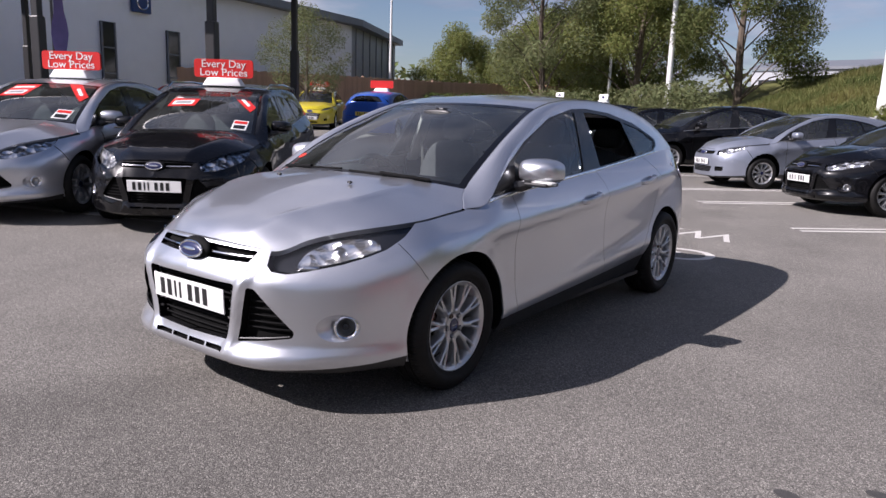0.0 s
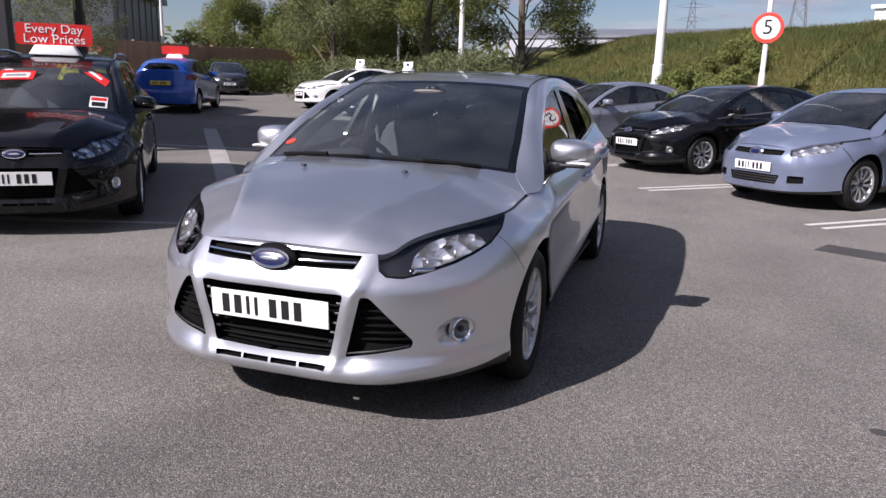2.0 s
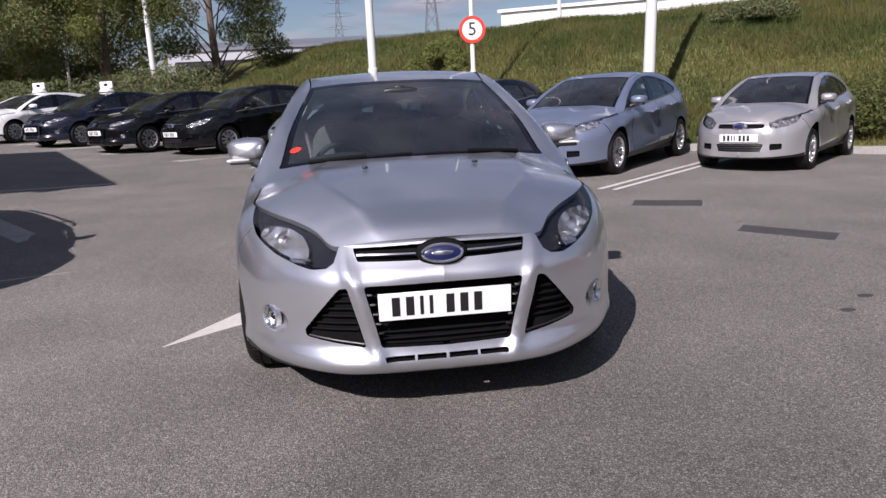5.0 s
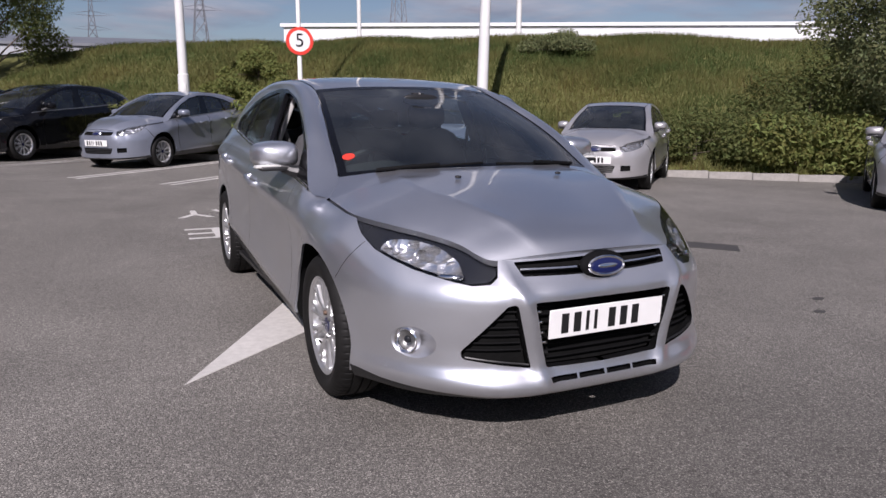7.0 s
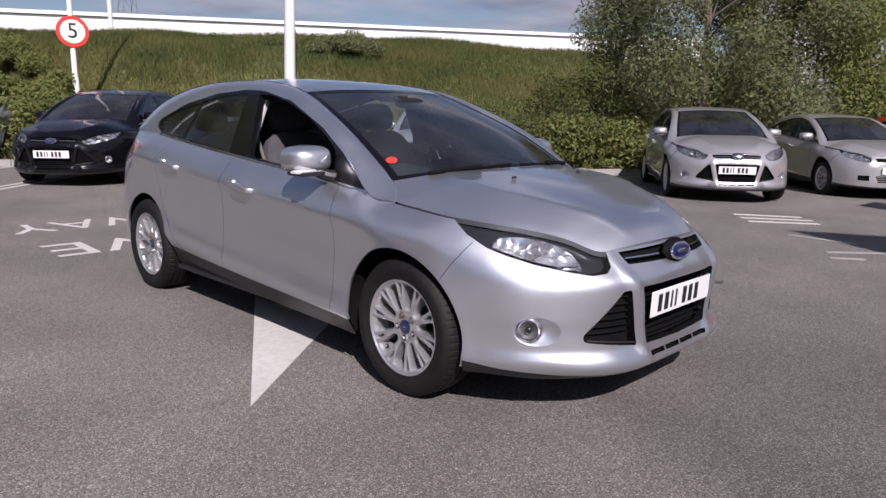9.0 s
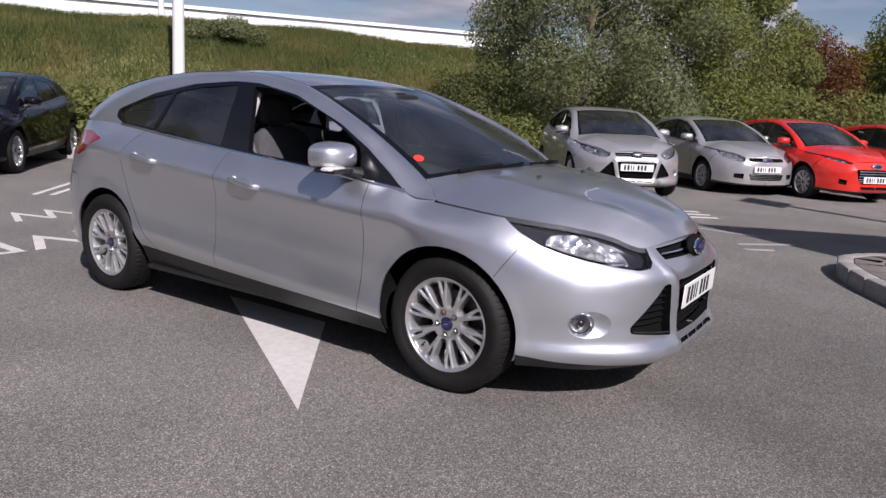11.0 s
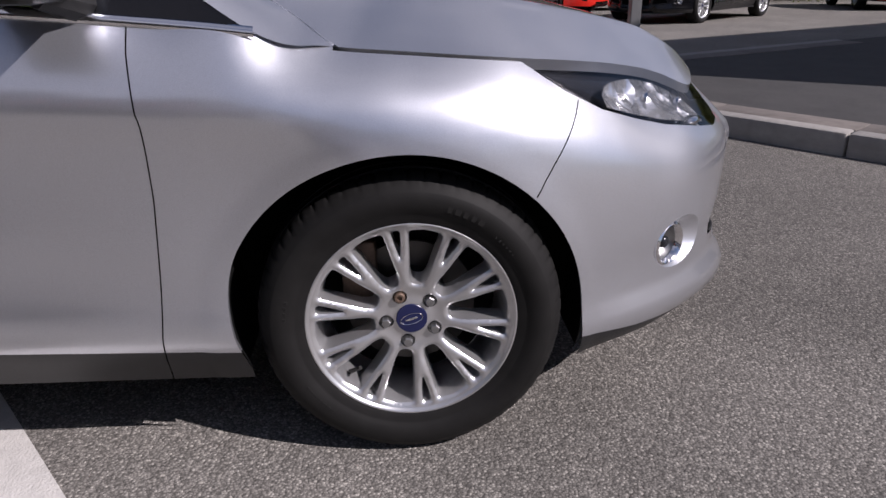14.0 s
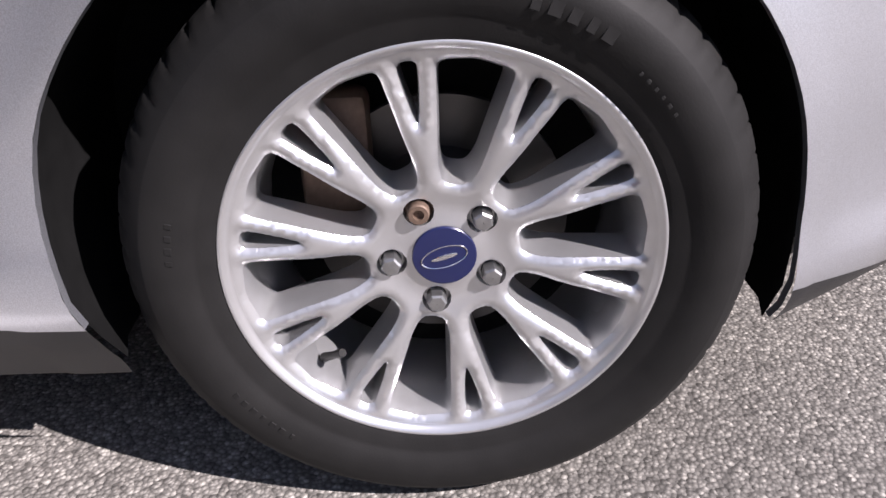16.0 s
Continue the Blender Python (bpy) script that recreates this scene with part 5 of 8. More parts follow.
        if detail:
            ind = blob((0.180, 0.075, 0.024), (0.0, 0, 0), 3.2).moved(pose(0.928, 0.607, 0.968, 0, 0, -10))
            part("indicator", ind if side > 0 else ind.mirrored(), CLEAR_WHITE, mir, "clear indicator lens")
            gl = box((0.18, 0.004, 0.10), (0, 0, 0), 0.002).moved(pose(0.908, 0.695, 1.020, 0, 0, -9))
            part("mirror_glass", gl if side > 0 else gl.mirrored(), CHROME, mir)
        # head lamp: lens over a dark bowl with bright reflectors
        lamp = part("headlight", pick("headlight"), LENS, car, "clear headlight lens")
        lamp.visible_shadow = False
        back = Shape(); back.v = [(x - 0.016 * 1, y + 0.045, z - 0.004) for x, y, z in P["headlight"].v]; back.f, back.m, back.n = P["headlight"].f, P["headlight"].m, P["headlight"].n
        part("lamp_bowl", back if side > 0 else back.mirrored(), LAMP_DARK if (style == "focus" and detail) else FACETS, lamp, "dark lamp housing" if (style == "focus" and detail) else "")
        if style == "focus" and detail:
            part("facet_reflector", pick("lamp_facets"), FACETS, lamp, "bright faceted reflector")
        if style == "focus":
            bits = [((0.515, -0.630, 0.668), 0.030, 0.030), ((0.592, -0.530, 0.694), 0.034, 0.034)] if detail else [((0.55, -0.57, 0.685), 0.042, 0.04)]
            for (x, y, z), r1, r2 in bits:
                prof = [(0.0, 0.006), (0.0, r1 * 0.35), (0.012, r1 * 0.55), (0.030, r1 * 0.8), (0.052, r1)]
                sp = revolve([(-q, r) for q, r in prof], 22, axis="y", flip=True).moved(pose(x, y + 0.030, z, -6, 0, 32))
                sp = WS(sp)
                part("reflector", sp if side > 0 else sp.mirrored(), CHROME, lamp, "bright reflector bowl")
                bl = WS(blob((r1 * 0.4, r1 * 0.5, r1 * 0.4), (x - 0.004, y + 0.012, z), 2.0))
                part("bulb", bl if side > 0 else bl.mirrored(), CHROME, lamp)
            if detail:
                eye = WS(blob((0.11, 0.05, 0.022), (0, 0, 0), 2.4).moved(pose(0.555, -0.660, 0.650, 0, 0, 38)))
                part("side_light", eye if side > 0 else eye.mirrored(), CHROME, lamp)
        if style == "focus":
            c, nn = surface_at(hull, np.array([[s_x(0.708) + 0.005, 0.404]]))
            c, nn = c[0], nn[0]
            yaw = math.degrees(math.atan2(nn[0], -nn[1]))
            rot = pose(c[0] - nn[0] * 0.014, c[1] - nn[1] * 0.014, c[2], 0, 0, yaw)
            ring = revolve([(0.0, 0.037), (-0.010, 0.0415), (-0.014, 0.047), (-0.010, 0.0525), (0.012, 0.054)], 32, axis="y").moved(rot)
            fog = part("fog_lamp", WS(ring) if side > 0 else WS(ring).mirrored(), CHROME, bumper, "round fog lamp in a chrome ring")
            bowl = revolve([(0.0, 0.041), (0.016, 0.034), (0.026, 0.018), (0.028, 0.001)], 24, axis="y").moved(rot)
            part("fog_reflector", WS(bowl) if side > 0 else WS(bowl).mirrored(), STEEL, fog)
            if detail:
                ctr = blob((0.030, 0.02, 0.030), (0, 0.006, 0), 2.0).moved(rot)
                part("fog_bulb", WS(ctr) if side > 0 else WS(ctr).mirrored(), LAMP_DARK, fog)
        # wheels
        if wheel is not None:
            for y in (0.0, 2.648):
                w = copy_thing(wheel, pose(0, 0, 0))
                w.parent = car
                px, py, pz = Wp((side * 0.862, y, 0.316))
                w.matrix_basis = pose(px, py, WHEEL_R * scale, 0, 0, 0 if side > 0 else 180) @ Matrix.Diagonal((scale, scale, scale, 1))
    # nose
    hole = P["_holes"]

    def backing(kind, sink, material, nm, lab=""):
        if kind not in hole:
            return None
        o = Shape()
        for poly in hole.get(kind, []):
            q = poly if kind not in ("grille", "upper_grille") else np.maximum(poly, [0.0, -9])
            uv, reg = cut_patch(np.asarray(q), [], 0.05, 0.04)
            p3, n3 = surface_at(hull, uv)
            o.add(p3 + np.array([0, sink, 0]), reg[""])
        if kind in ("corner_grille", "slot"):
            part(nm, WS(o), material, car, lab, smooth=False)
            return part(nm, WS(o.mirrored()), material, car, lab, smooth=False)
        return part(nm, WS(o.both()), material, car, lab, smooth=False)

    backing("grille", 0.050, WELL, "grille_back")
    backing("corner_grille", 0.040, WELL, "grille_back")
    backing("slot", 0.025, WELL, "grille_back")
    backing("upper_grille", 0.035, WELL, "grille_back")

    def slat(z, x0, x1, r, sink, material, nm, k=10, tall=1.0):
        pts = hull(np.array([max(0.0, s_x(x)) if x > 1e-6 else 0.0 for x in np.linspace(x0, x1, k)]), np.full(k, z)) + [0, sink, 0]
        o = tube(pts, r, 6)
        if tall != 1.0:
            o.v = [(x, y, z + (q - z) * tall) for x, y, q in o.v]
        return o

    if style == "focus":
        for k, z in enumerate((0.545, 0.515, 0.485, 0.455, 0.425, 0.398, 0.371, 0.345)):
            half = 0.262 + (z - 0.32) / 0.25 * 0.050
            o = slat(z, 0.0, half, 0.0045, 0.036, PLASTIC, "")
            part("grille_slat", WS(o.both()), GRILLE_BLACK, car)
        if detail:
            for s in (-1, 1):
                for k in range(5):
                    z = 0.535 - 0.040 * k
                    x = 0.300 - 0.055 * (0.57 - z) / 0.25
                    p = hull(np.array([s_x(x)]), np.array([z]))[0]
                    part("grille_tooth", box((0.022, 0.012, 0.009), (s * p[0], p[1] + 0.012, p[2]), 0.002), CHROME if k < 4 else PLASTIC, car)
        up = slat(0.6780, 0.085, 0.345, 0.0066, 0.004, CHROME, "")
        part("chrome_bar", WS(up), CHROME, car, "chrome bar in the upper grille")
        part("chrome_bar", WS(up.mirrored()), CHROME, car)
        for s in (1, -1):
            for k, z in enumerate((0.535, 0.505, 0.475, 0.445, 0.415, 0.388)):
                x0, x1 = 0.335 + (z - 0.34) / 0.22 * 0.035, 0.545 - (z - 0.39) / 0.17 * 0.135
                o = slat(z, x0, x1, 0.0042, 0.028, PLASTIC, "", 6)
                part("grille_slat", WS(o if s > 0 else o.mirrored()), GRILLE_BLACK, car)
            edge = slat(0.336, 0.325, 0.545, 0.0045, 0.004, paint, "", 8)
            e = np.array(edge.v)
            edge.v = [(x, y, z + np.clip((x - 0.33) / 0.21, 0, 1) * 0.030) for x, y, z in edge.v]
            part("lower_blade", WS(edge if s > 0 else edge.mirrored()), PLASTIC, car)
        pz, py = plate_z, -0.872
    else:
        for z in ((0.565, 0.52, 0.475, 0.43, 0.395) if style == "fiesta" else (0.37, 0.34, 0.31)):
            part("grille_slat", WS(slat(z, 0.0, 0.33, 0.010, 0.012, CHROME if style == "fiesta" else PLASTIC, "").both()), CHROME if style == "fiesta" else PLASTIC, car)
        if style == "plain":
            part("chrome_bar", WS(slat(0.688, 0.0, 0.36, 0.006, 0.0, CHROME, "").both()), CHROME, car)
        pz, py = 0.485, -0.885
    pp = Wp((0, py, pz))
    if style == "fiesta":
        pp = Wp((0, -0.895, 0.42))
    plain_plate(car, pp, 3, PLATE_WHITE, seed=plate_seed)
    rp = Wp((0, 3.44, 0.80))
    plain_plate(car, (rp[0], rp[1] + 0.01, rp[2]), -10, PLATE_YELLOW, seed=plate_seed, turn=180)
    if badge:
        bx = Wp((0, -0.838, 0.682) if style != "plain" else (0, -0.845, 0.655))
        if style == "fiesta":
            bx = Wp((0, -0.868, 0.655))
        bd = part("badge_surround", blob((0.205, 0.05, 0.110), (0, 0, 0), 2.0, 28, 12).moved(pose(bx[0], bx[1] + 0.012, bx[2], -18, 0, 0)), GRILLE_BLACK if style == "focus" else CHROME, car)
        a = np.linspace(0, 2 * np.pi, 40)
        rg = tube([(0.078 * math.cos(t), 0, 0.034 * math.sin(t)) for t in a], 0.006, 6, caps=False).moved(pose(bx[0], bx[1] - 0.014, bx[2], -18, 0, 0))
        part("badge_ring", rg, CHROME, bd)
        if style == "focus":
            scr_ = blob((0.088, 0.006, 0.017), (0, -0.009, 0), 2.4, 20, 8).moved(pose(bx[0], bx[1] - 0.014, bx[2], -18, 0, 0))
            part("badge_emblem", scr_, CHROME, bd, "silver emblem line")
        part("badge_plate", blob((0.150, 0.016, 0.062), (0, 0, 0), 2.0, 24, 8).moved(pose(bx[0], bx[1] - 0.014, bx[2], -18, 0, 0)), BADGE_BLUE, bd, "dark blue oval badge")
    if detail:
        for s in (1, -1):
            part("washer_jet", blob((0.030, 0.022, 0.014), (s * 0.262, -0.124, 0.957), 2.4), PLASTIC, car)
        ws = P["_ws"]
        def on_glass(x, v):          # a place on the windscreen, just in front of it
            i = v * (ws.shape[0] - 1); i0 = int(i)
            r = ws[i0] * (1 - (i - i0)) + ws[min(i0 + 1, ws.shape[0] - 1)] * (i - i0)
            y, z = np.interp(abs(x), r[:, 0], r[:, 1]), np.interp(abs(x), r[:, 0], r[:, 2])
            return np.array([x, y - 0.006, z + 0.010])
        for a0, a1, pv in (((-0.54, -0.015), (-0.02, 0.01), -0.60), ((0.54, -0.015), (0.05, 0.0), 0.60)):
            pts = [on_glass(a0[0] + (a1[0] - a0[0]) * t, a0[1] + (a1[1] - a0[1]) * t + 0.02) for t in np.linspace(0, 1, 10)]
            wp = part("wiper", tube(pts, 0.0065, 6), GRILLE_BLACK, car, "black windscreen wiper")
            part("wiper_arm", tube([p + np.array([0, -0.012, 0.010]) for p in pts[:6]], 0.009, 6), GRILLE_BLACK, wp)
        st = ellipse(0, 0, 0.031, 0.024, 20)
        disc = slab(st, 0, 0.001)
        part("permit_sticker", disc.moved(pose(-0.612, 0.353, 1.024, 30, -14, 0)), STICKER_RED, scr, "red windscreen sticker")
    if show_inside:
        interior(car, detail, warp)
    return car

# ---- ground ----
def ground_z(x, y):
    """The yard rises gently towards the back and falls a little to one side."""
    q = np.maximum(np.asarray(y, float) - 3.0, 0.0)
    r = np.clip(np.asarray(x, float) - 3.5, 0.0, 16.0)
    w = np.clip(-1.5 - np.asarray(x, float), 0.0, 14.0)
    return 0.0115 * np.where(q < 4, q * q / 8, q - 2.0) - 0.022 * np.where(r < 4, r * r / 8, r - 2.0) + 0.036 * np.where(w < 2, w * w / 4, w - 1.0)


def asphalt():
    m = bpy.data.materials.new("asphalt")
    m.use_nodes = True
    n, l = m.node_tree.nodes, m.node_tree.links
    b = n["Principled BSDF"]
    b.inputs["Roughness"].default_value, b.inputs["Specular IOR Level"].default_value = 0.85, 0.3
    geo = n.new("ShaderNodeNewGeometry")
    stones, tint, patch, big = n.new("ShaderNodeTexVoronoi"), n.new("ShaderNodeTexNoise"), n.new("ShaderNodeTexNoise"), n.new("ShaderNodeTexNoise")
    stones.inputs["Scale"].default_value = 165
    tint.inputs["Scale"].default_value, tint.inputs["Detail"].default_value = 45, 3
    patch.inputs["Scale"].default_value, patch.inputs["Detail"].default_value = 1.1, 7
    big.inputs["Scale"].default_value, big.inputs["Detail"].default_value = 0.16, 5
    for t in (stones, tint, patch, big):
        l.new(geo.outputs["Position"], t.inputs["Vector"])
    sep = n.new("ShaderNodeSeparateColor")
    l.new(stones.outputs["Color"], sep.inputs[0])
    r1 = n.new("ShaderNodeValToRGB")
    e = r1.color_ramp.elements
    e[0].position, e[0].color = 0.0, (0.140, 0.131, 0.119, 1)
    e[1].position, e[1].color = 1.0, (0.49, 0.462, 0.415, 1)
    k = r1.color_ramp.elements.new(0.30); k.color = (0.215, 0.201, 0.183, 1)
    k = r1.color_ramp.elements.new(0.80); k.color = (0.298, 0.280, 0.254, 1)
    l.new(sep.outputs[0], r1.inputs[0])
    # stones against the binder between them
    edge = n.new("ShaderNodeMapRange")
    edge.inputs["From Min"].default_value, edge.inputs["From Max"].default_value = 0.25, 0.62
    edge.inputs["To Min"].default_value, edge.inputs["To Max"].default_value = 1.0, 0.55
    l.new(stones.outputs["Distance"], edge.inputs["Value"])
    mul = n.new("ShaderNodeMixRGB"); mul.blend_type = "MULTIPLY"; mul.inputs[0].default_value = 1.0
    l.new(r1.outputs[0], mul.inputs[1]); l.new(edge.outputs[0], mul.inputs[2])
    pr = n.new("ShaderNodeMapRange")
    pr.inputs["From Min"].default_value, pr.inputs["From Max"].default_value = 0.3, 0.7
    pr.inputs["To Min"].default_value, pr.inputs["To Max"].default_value = 0.86, 1.14
    br = n.new("ShaderNodeMapRange")
    br.inputs["From Min"].default_value, br.inputs["From Max"].default_value = 0.35, 0.65
    br.inputs["To Min"].default_value, br.inputs["To Max"].default_value = 0.88, 1.10
    l.new(patch.outputs["Fac"], pr.inputs["Value"]); l.new(big.outputs["Fac"], br.inputs["Value"])
    m2 = n.new("ShaderNodeMath"); m2.operation = "MULTIPLY"
    l.new(pr.outputs[0], m2.inputs[0]); l.new(br.outputs[0], m2.inputs[1])
    # a darker area about (0.6, -1.5), with a wavering edge
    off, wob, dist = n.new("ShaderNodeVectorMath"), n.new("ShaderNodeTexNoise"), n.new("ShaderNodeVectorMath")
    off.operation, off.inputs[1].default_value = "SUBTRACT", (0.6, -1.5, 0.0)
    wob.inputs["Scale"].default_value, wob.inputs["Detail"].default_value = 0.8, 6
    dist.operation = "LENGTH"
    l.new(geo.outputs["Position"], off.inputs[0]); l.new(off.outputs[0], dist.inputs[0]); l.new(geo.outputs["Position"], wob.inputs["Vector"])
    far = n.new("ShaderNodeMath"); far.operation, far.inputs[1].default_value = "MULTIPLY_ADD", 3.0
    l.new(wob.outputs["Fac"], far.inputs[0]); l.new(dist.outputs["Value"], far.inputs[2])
    dark_area = n.new("ShaderNodeMapRange"); dark_area.interpolation_type = "SMOOTHSTEP"
    dark_area.inputs["From Min"].default_value, dark_area.inputs["From Max"].default_value = 2.0, 4.2
    dark_area.inputs["To Min"].default_value, dark_area.inputs["To Max"].default_value = 0.66, 1.0
    l.new(far.outputs[0], dark_area.inputs["Value"])
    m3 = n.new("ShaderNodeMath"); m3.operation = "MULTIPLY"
    l.new(m2.outputs[0], m3.inputs[0]); l.new(dark_area.outputs[0], m3.inputs[1])
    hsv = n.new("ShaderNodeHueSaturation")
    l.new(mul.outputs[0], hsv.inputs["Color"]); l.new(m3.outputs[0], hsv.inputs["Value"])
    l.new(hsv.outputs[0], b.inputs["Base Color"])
    bump = n.new("ShaderNodeBump"); bump.invert = True
    bump.inputs["Strength"].default_value, bump.inputs["Distance"].default_value = 0.6, 0.004
    l.new(stones.outputs["Distance"], bump.inputs["Height"]); l.new(bump.outputs[0], b.inputs["Normal"])
    return m


ASPHALT = asphalt()
ROAD_WHITE = mat("road_paint", (0.58, 0.56, 0.53), rough=0.75, vary=0.16, scale=26, bump=0.35, bump_scale=170)
ROAD_WORN = mat("worn_road_paint", (0.34, 0.33, 0.315), rough=0.8, vary=0.22, scale=30, bump=0.35, bump_scale=170)
CONCRETE = mat("kerb_concrete", (0.30, 0.285, 0.265), rough=0.9, vary=0.22, scale=14, bump=0.4, bump_scale=90)
EDGING = mat("brown_edging", (0.17, 0.15, 0.135), rough=0.9, vary=0.25, scale=16, bump=0.4, bump_scale=90)
TAR_PATCH = mat("tar_patch", (0.05, 0.048, 0.047), rough=0.85, vary=0.25, scale=30, bump=0.4, bump_scale=120)


def sheet(xs, ys, zf):
    X, Y = np.meshgrid(xs, ys, indexing="ij")
    return grid_shape(np.stack([X, Y, zf(X, Y)], -1))


_gx = np.unique(np.r_[np.linspace(-1500, -80, 12), np.linspace(-80, 90, 86), np.linspace(90, 1500, 12)])
_gy = np.unique(np.r_[np.linspace(-1500, -60, 12), np.linspace(-60, 80, 71), np.linspace(80, 1500, 12)])
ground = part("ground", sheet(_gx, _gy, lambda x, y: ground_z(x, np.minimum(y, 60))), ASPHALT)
tagged(ground, label="worn grey asphalt yard, sunlit and dry", category="ground", kind="structure")


def flat_mark(name, outline, material, label, category="road marking", lift=0.004):
    """Paint on the yard: a thin raised layer that follows the ground."""
    p = dense(outline, 0.6)
    o = slab(p, 0.0, lift)
    o.v = [(x, y, z + float(ground_z(x, y))) for x, y, z in o.v]
    ob = part(name, o, material, None, smooth=False)
    return tagged(ob, label=label, category=category)


def stripe(a, b, w):
    a, b = np.array(a, float), np.array(b, float)
    t = (b - a) / np.linalg.norm(b - a)
    n = np.array([-t[1], t[0]]) * w / 2
    return [a + n, b + n, b - n, a - n]

# ---- the silver hatchback ----
hero_wheel = make_wheel(True)
hero_panels = build_body(True)
hero = dress_car("hatchback", hero_panels, PAINT_SILVER, "silver five-door hatchback with alloy wheels standing on the asphalt", True, "focus", hero_wheel, open_left=True, open_right=True)
for ob in [hero_wheel] + list(hero_wheel.children_recursive):
    bpy.data.objects.remove(ob)

# ---- markings and kerbs ----
flat_mark("arrow_triangle", [(-1.42, 0.345), (-0.45, 1.108), (-0.45, 1.955)], ROAD_WHITE, "worn white painted triangle on the asphalt")


def painted_word(word, width, length, at, turn, name):
    """Road lettering: each letter a thin slab of paint."""
    cu = bpy.data.curves.new("word", "FONT")
    cu.body, cu.size, cu.align_x, cu.align_y = word, 1.0, "CENTER", "CENTER"
    tmp = new("word", cu)
    me = bpy.data.meshes.new_from_object(tmp.evaluated_get(bpy.context.evaluated_depsgraph_get()))
    bpy.data.objects.remove(tmp)
    v = np.array([tuple(p.co) for p in me.vertices])
    lo, hi = v.min(0), v.max(0)
    v = (v - (lo + hi) / 2) / np.maximum(hi - lo, 1e-6) * [width, length, 0]
    c, s = math.cos(turn), math.sin(turn)
    w = np.stack([at[0] + v[:, 0] * c - v[:, 1] * s, at[1] + v[:, 0] * s + v[:, 1] * c, np.zeros(len(v))], 1)
    w[:, 2] = ground_z(w[:, 0], w[:, 1]) + 0.004
    o = Shape().add(w, [tuple(p.vertices) for p in me.polygons])
    bpy.data.meshes.remove(me)
    return tagged(part(name, o, ROAD_WHITE, None, smooth=False), label="worn white painted words on the asphalt", category="road marking")


painted_word("GIVE", 1.75, 0.62, (-0.12, 4.42), math.radians(178), "painted_word")
painted_word("WAY", 1.60, 0.56, (-0.18, 5.76), math.radians(178), "painted_word")
# bay lines of the row by the bank, and across the yard
ROW = (np.array([-3.76, 12.36]), np.array([4.09, 4.15]))
row_way = (ROW[1] - ROW[0]) / np.linalg.norm(ROW[1] - ROW[0])
back_way = np.array([0.75, 0.66])
for k, (off, w) in enumerate(((-12.2, 0.10), (-9.6, 0.10), (-7.0, 0.10), (-4.4, 0.10), (-1.3, 0.10), (1.35, 0.10), (3.3, 0.10), (5.9, 0.10), (8.6, 0.10))):
    p = ROW[0] + row_way * (off + 1.2)
    for d in (-0.10, 0.10):
        a = p - back_way * 0.25 + row_way * d
        flat_mark("bay_line", stripe(a, a + back_way * 4.8, 0.07), ROAD_WHITE, "white painted bay line on the asphalt", "bay line")["group"] = "bay lines by the bank"
flat_mark("yard_line", stripe((-9.6, -1.0), (-2.35, 2.62), 0.14), ROAD_WORN, "long worn white line on the asphalt", "road marking")
flat_mark("yard_line", stripe((-2.62, 2.78), (-8.6, 10.4), 0.28), ROAD_WORN, "long worn white line on the asphalt", "road marking")
flat_mark("yard_line", stripe((-4.2, 8.6), (-9.0, 6.6), 0.12), ROAD_WORN, "long worn white line on the asphalt", "road marking")
for a, b in (((6.27, 1.56), (6.70, 0.88)), ((6.00, 1.36), (6.48, 0.68)), ((5.76, 1.16), (6.24, 0.52))):
    flat_mark("hatch_line", stripe(a, b, 0.09), ROAD_WHITE, "short white hatch line on the asphalt", "road marking")["group"] = "hatch lines by the silver car"
for a, b in (((5.08, 0.44), (5.0, -0.22)), ((4.30, -0.16), (4.74, -0.62)), ((4.04, -0.28), (4.20, -0.52))):
    flat_mark("yard_line", stripe(a, b, 0.07), ROAD_WORN, "short worn white line on the asphalt", "road marking")
flat_mark("tar_patch", [(2.80, 4.16), (3.46, 3.86), (3.28, 3.52), (2.64, 3.84)], TAR_PATCH, "dark square repair patch in the asphalt", "tar patch")
flat_mark("tar_patch", [(3.12, 2.42), (3.62, 1.82), (3.42, 1.60), (2.94, 2.20)], TAR_PATCH, "dark square repair patch in the asphalt", "tar patch")
flat_mark("oil_spot", ellipse(2.35, -0.02, 0.045, 0.03, 12), TAR_PATCH, "small dark oil spot on the asphalt", "stain")
flat_mark("oil_spot", ellipse(2.62, 0.20, 0.05, 0.028, 12), TAR_PATCH, "small dark oil spot on the asphalt", "stain")

# raised island with a rounded nose and a kerb of concrete stones
ISLAND = [(0.1, -3.48), (1.5, -2.36), (1.95, -2.00), (2.45, -1.67), (3.0, -1.36), (3.35, -1.22), (3.62, -1.18), (3.85, -1.25), (4.05, -1.46), (4.9, -3.2), (5.9, -5.5), (6.9, -9.0), (1.2, -9.0)]
isl = part("island", slab(dense(rounded(ISLAND, 0.2), 0.25), -0.05, 0.118), TAR_PATCH, None, smooth=False)
tagged(isl, label="raised dark asphalt island with a concrete kerb", category="traffic island", kind="structure")
_ip = np.array(ISLAND[:11])
_il = np.r_[0, np.cumsum(np.linalg.norm(np.diff(_ip, axis=0), axis=1))]
edge = hermite(_il, _ip)(np.r_[np.arange(0, 3.4, 0.85), np.arange(3.4, 5.2, 0.3), np.arange(5.2, _il[-1], 0.85)])
